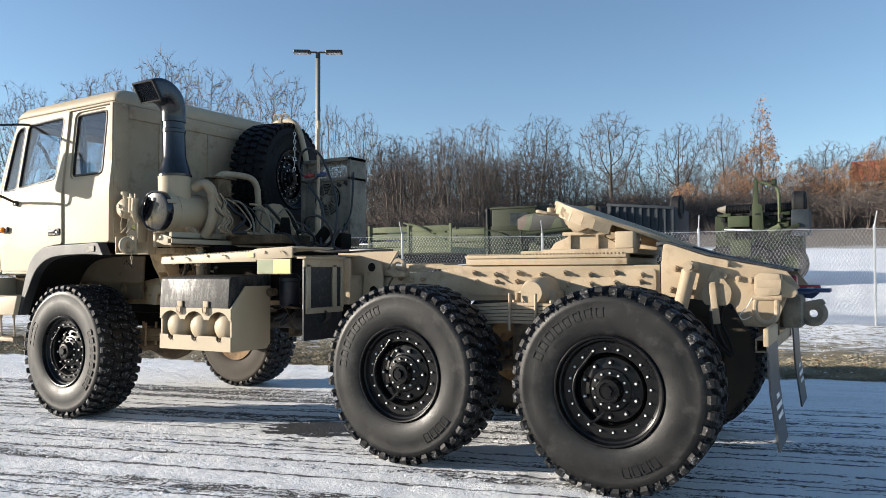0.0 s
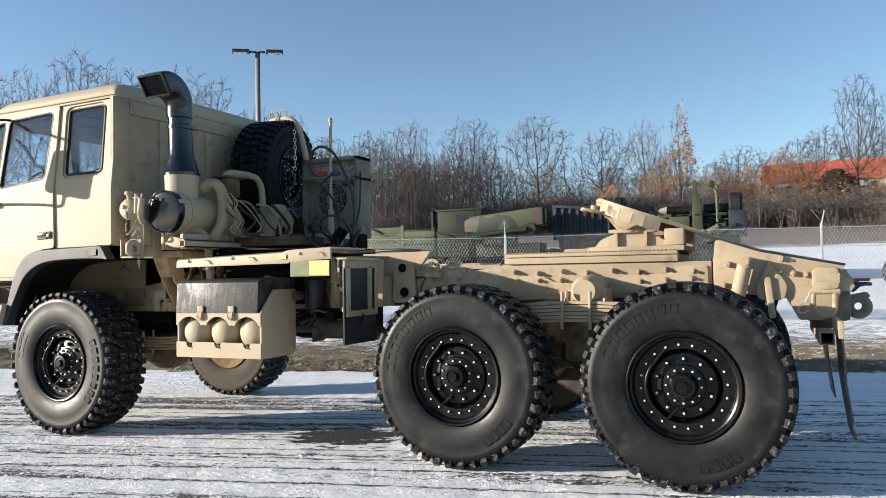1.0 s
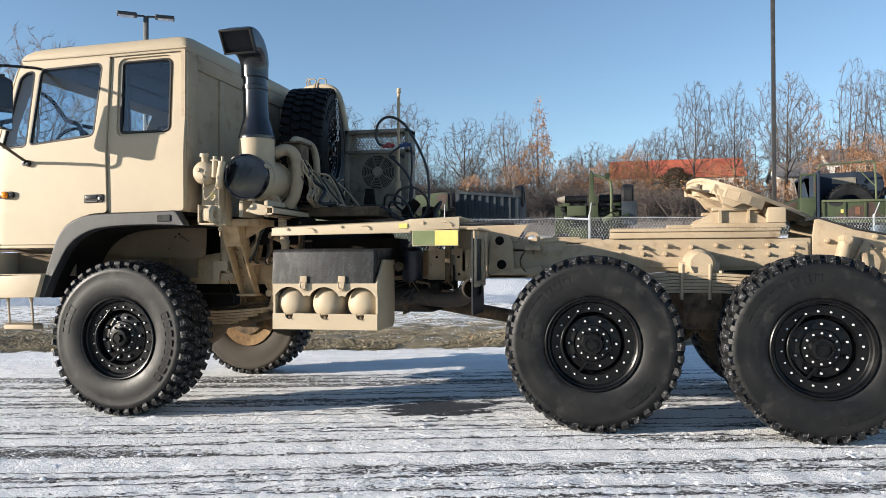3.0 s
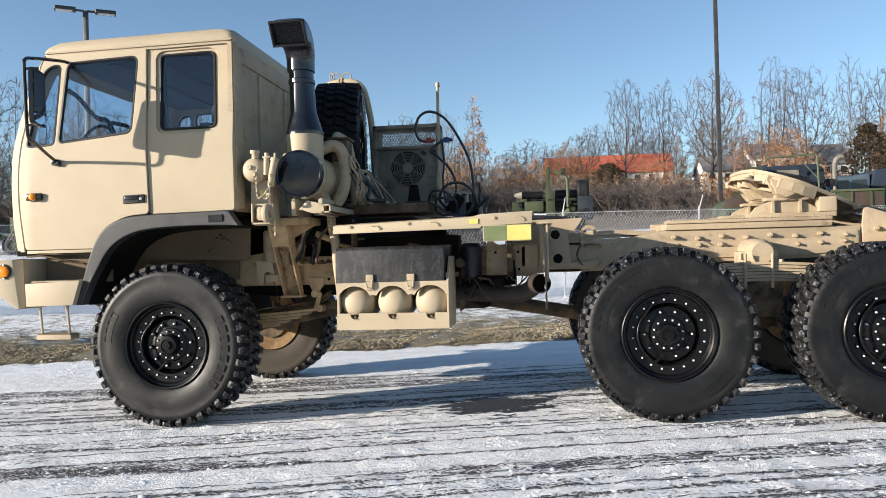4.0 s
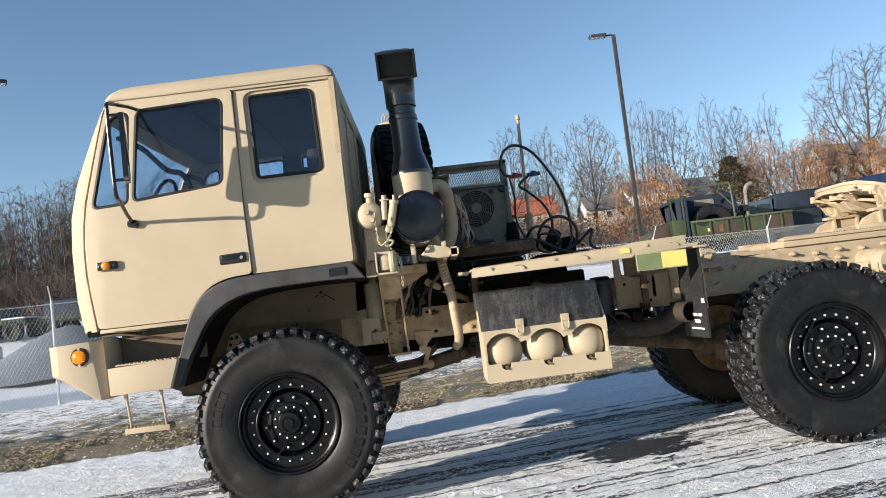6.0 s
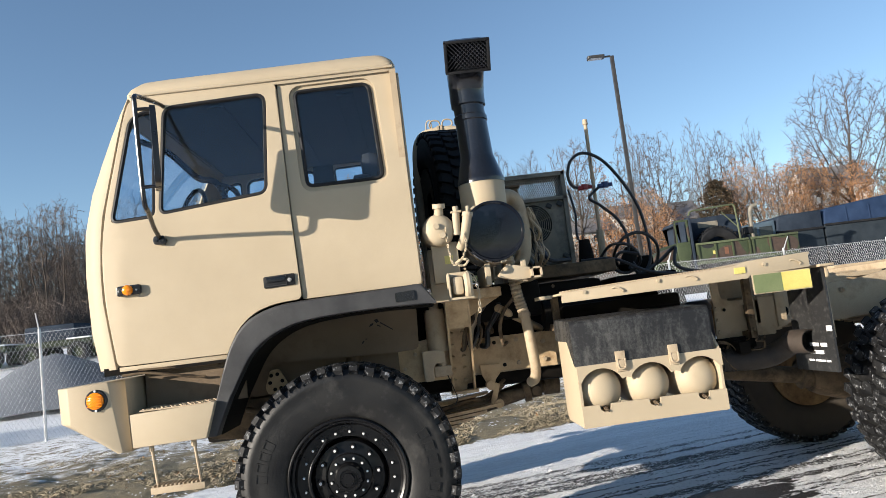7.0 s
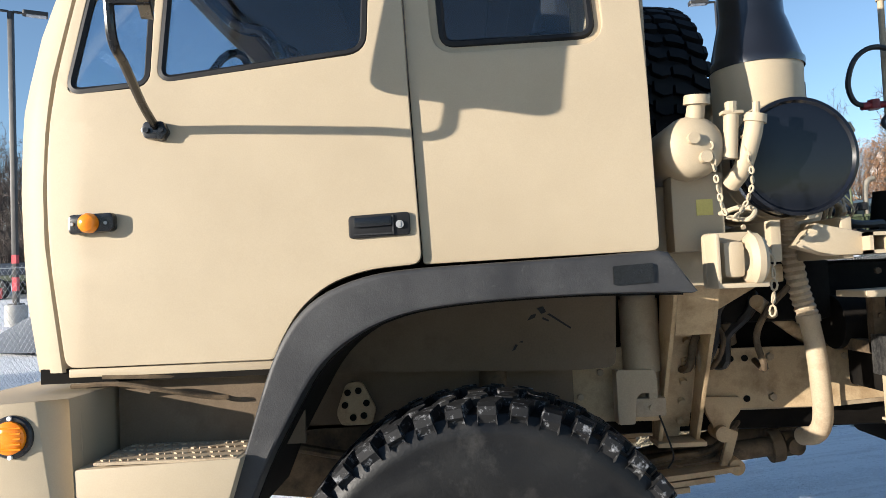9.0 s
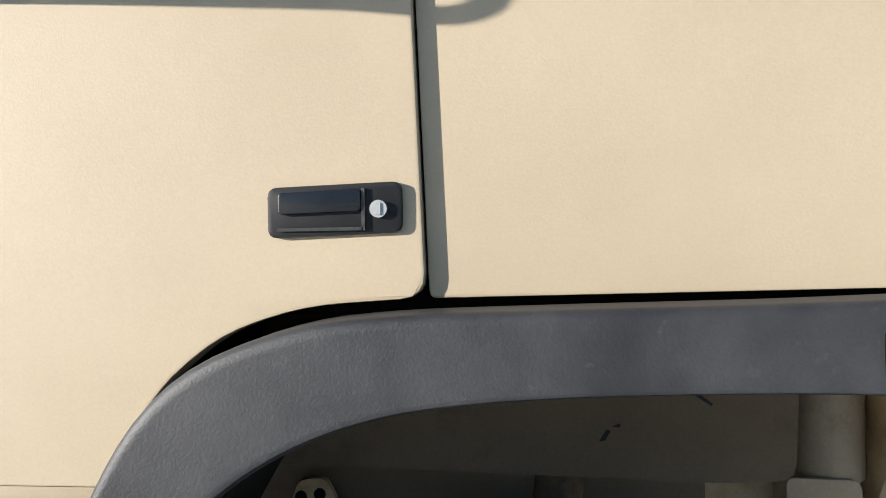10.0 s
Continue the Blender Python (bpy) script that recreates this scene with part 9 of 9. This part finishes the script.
for i in range(24):
    x = -112 + 88 * (i + rnd.random()) / 24
    y = 68 + rnd.uniform(-2, 18)
    crowned(rnd.choice(("thicket_a", "thicket_b", "elm_d", "oak_b")), x, y, height(x, y) + rnd.uniform(8.5, 12), rnd.uniform(6, 9), "trees beside the yard")
for i in range(34):
    x = 14 + 104 * (i + rnd.random()) / 34
    crowned(rnd.choice(("thicket_a", "thicket_b", "elm_a", "elm_d", "birch_b", "russet_b")), x, 150 + rnd.uniform(-2, 22), rnd.uniform(25, 30), rnd.uniform(8, 12), "wood behind the houses")
for i in range(18):
    x = 108 + 170 * (i + rnd.random()) / 18
    crowned(rnd.choice(("elm_a", "elm_b", "oak_a", "thicket_a", "scrub_b")), x, rnd.uniform(100, 145), rnd.uniform(24, 32), rnd.uniform(9, 14), "trees past the yard")
# an unseen wood added behind the camera for the cab windows to mirror
for i in range(13):
    a = radians(43 + 5.2 * i + rnd.uniform(-1, 1))
    r = rnd.uniform(52, 64)
    plant(rnd.choice(("elm_a", "oak_a", "oak_b", "elm_b")), -r * math.cos(a), -r * math.sin(a), rnd.uniform(13, 19), rnd.random() * 6.3, 1.1, "trees across the lane")


def brush():
    """Low tangled brush under the trees."""
    rnd = random.Random(9)
    w = Wood()
    for i in range(8200):
        if i % 3:
            x, y = rnd.uniform(-100, 190), rnd.uniform(70, 124)
        else:
            x, y = rnd.uniform(-105, -24), rnd.uniform(50, 66)
        if noise.noise((x * 0.09, y * 0.05, 1.0)) < -0.2:
            continue
        z = height(x, y)
        h = rnd.uniform(0.8, 1.6) if y < 90 and x > -25 else rnd.uniform(1.2, 4.4)
        p = Vector((x, y, z - 0.1))
        for k in range(5):
            q = p + Vector((rnd.gauss(0, 0.35) * h, rnd.gauss(0, 0.3) * h, h * rnd.uniform(0.4, 1.0)))
            w.limb(p, q, 0.05, 0.0, 3)
            for j in range(3):
                b = p.lerp(q, rnd.uniform(0.4, 1.0))
                w.limb(b, b + Vector((rnd.gauss(0, 0.4), rnd.gauss(0, 0.4), rnd.uniform(0.0, 0.9))), 0.028, 0.0, 3)
    for i in range(2300):
        if i % 4:
            x, y = rnd.uniform(-112, 230), rnd.uniform(114, 156)
        else:
            x, y = rnd.uniform(-112, -25), rnd.uniform(60, 84)
        if noise.noise((x * 0.06, y * 0.03, 8.0)) < -0.22 or (i % 4 == 0 and i % 3):
            continue
        p = Vector((x, y, height(x, y) - 0.2))
        h = rnd.uniform(3.5, 8.5)
        top = p + Vector((rnd.gauss(0, 0.08) * h, rnd.gauss(0, 0.08) * h, h))
        w.limb(p, top, 0.05, 0.0, 3)
        for k in range(13):
            b = p.lerp(top, rnd.uniform(0.2, 0.95))
            w.limb(b, b + Vector((rnd.gauss(0, 0.15) * h, rnd.gauss(0, 0.15) * h, h * rnd.uniform(0.08, 0.26))), 0.022, 0.0, 3)
    for i in range(1500):
        x, y = rnd.uniform(-55, 22), rnd.uniform(80, 98)
        p = Vector((x, y, height(x, y) - 0.1))
        h = rnd.uniform(2.0, 5.0)
        for k in range(7):
            q = p + Vector((rnd.gauss(0, 0.3) * h, rnd.gauss(0, 0.3) * h, h * rnd.uniform(0.5, 1.0)))
            w.limb(p, q, 0.06, 0.0, 3)
            for j in range(4):
                b = p.lerp(q, rnd.uniform(0.3, 1.0))
                w.limb(b, b + Vector((rnd.gauss(0, 0.7), rnd.gauss(0, 0.5), rnd.uniform(-0.1, 0.9))), 0.035, 0.0, 3)
    ob = new("brush", raw_mesh("brush", w, TWIG))
    tagged(ob, "tangled leafless brown brush under the trees", "brush", kind="stuff")
    lf = Wood()
    for i in range(60000):
        x, y = rnd.uniform(6, 190), rnd.uniform(100, 124)
        if noise.noise((x * 0.11, y * 0.07, 4.0)) < 0.02:
            continue
        p = Vector((x, y, height(x, y) + 4.6 * rnd.random() ** 1.4))
        u = Vector((rnd.gauss(0, 1), rnd.gauss(0, 1), rnd.gauss(0, 1))).normalized()
        v = u.orthogonal()
        s = rnd.uniform(0.08, 0.20)
        i0 = len(lf.v)
        lf.v += [p - u * s, p + v * s * 0.7, p + u * s, p - v * s * 0.7]
        lf.f.append((i0, i0 + 1, i0 + 2, i0 + 3))
    ob = new("brush_leaves", raw_mesh("brush_leaves", lf, RUSSET))
    tagged(ob, "dry russet leaves clinging to low brush", "leaves", kind="stuff")


brush()


# ---- houses on the slope
SIDING = surface("pale_siding", (0.58, 0.56, 0.52), (0.68, 0.66, 0.62), 0.8, 0.7, relief=0.05)
RED_ROOF = surface("red_roof_tiles", (0.38, 0.085, 0.045), (0.50, 0.13, 0.07), 1.5, 0.75, relief=0.1)
GREY_ROOF = surface("grey_shingles", (0.13, 0.125, 0.125), (0.20, 0.19, 0.19), 1.5, 0.8, relief=0.1)


def house(x0, x1, y, eave, ridge, roof_mat, label, windows=6, deep=9.0):
    g = min(height(x0, y), height(x1, y)) - 0.5
    ob = thing("house", label, "house", ((x0 + x1) / 2, y, g), group="houses on the slope")
    bm = B()
    prism(bm, [(y, g), (y, eave), (y + deep / 2, ridge - 0.15), (y + deep, eave), (y + deep, g)], x0, x1, axis="x")
    w = part("wall", bm, SIDING, ob)
    bm = B()
    t = 0.25
    prism(bm, [(y - 0.5, eave - 0.25), (y - 0.5, eave - 0.25 + t), (y + deep / 2, ridge + t), (y + deep + 0.5, eave - 0.25 + t), (y + deep + 0.5, eave - 0.25), (y + deep / 2, ridge)], x0 - 0.4, x1 + 0.4, axis="x")
    part("roof", bm, roof_mat, ob)
    for i in range(windows):
        for z in ([eave - 1.9] + ([eave - 4.6] if eave - g > 5.5 else [])):
            x = x0 + (x1 - x0) * (i + 0.5) / windows
            wd = block(ob, "window", WHITE, x - 0.55, x + 0.55, y - 0.08, y + 0.02, z - 0.1, z + 1.3, bev=0.02)
            block(wd, "pane", DARK_GLASS, x - 0.45, x + 0.45, y - 0.1, y - 0.078, z, z + 1.2, bev=0.0)


house(4, 27.5, 138, 16.2, 19.7, RED_ROOF, "long pale house with a red roof among trees", 9)
house(33, 41, 136, 15.6, 18.4, GREY_ROOF, "pale house with a grey roof among trees", 3)
house(44, 52, 146, 18.8, 21.8, GREY_ROOF, "pale house with a grey roof among trees", 3)
house(54.5, 60, 140, 16.5, 20.3, GREY_ROOF, "small white gabled house among trees", 2)
house(83, 96, 140, 19.5, 24.0, GREY_ROOF, "pale house with a grey roof among trees", 4)
house(-6, 2, 150, 14.5, 17.2, GREY_ROOF, "low pale house with a grey roof among trees", 3)
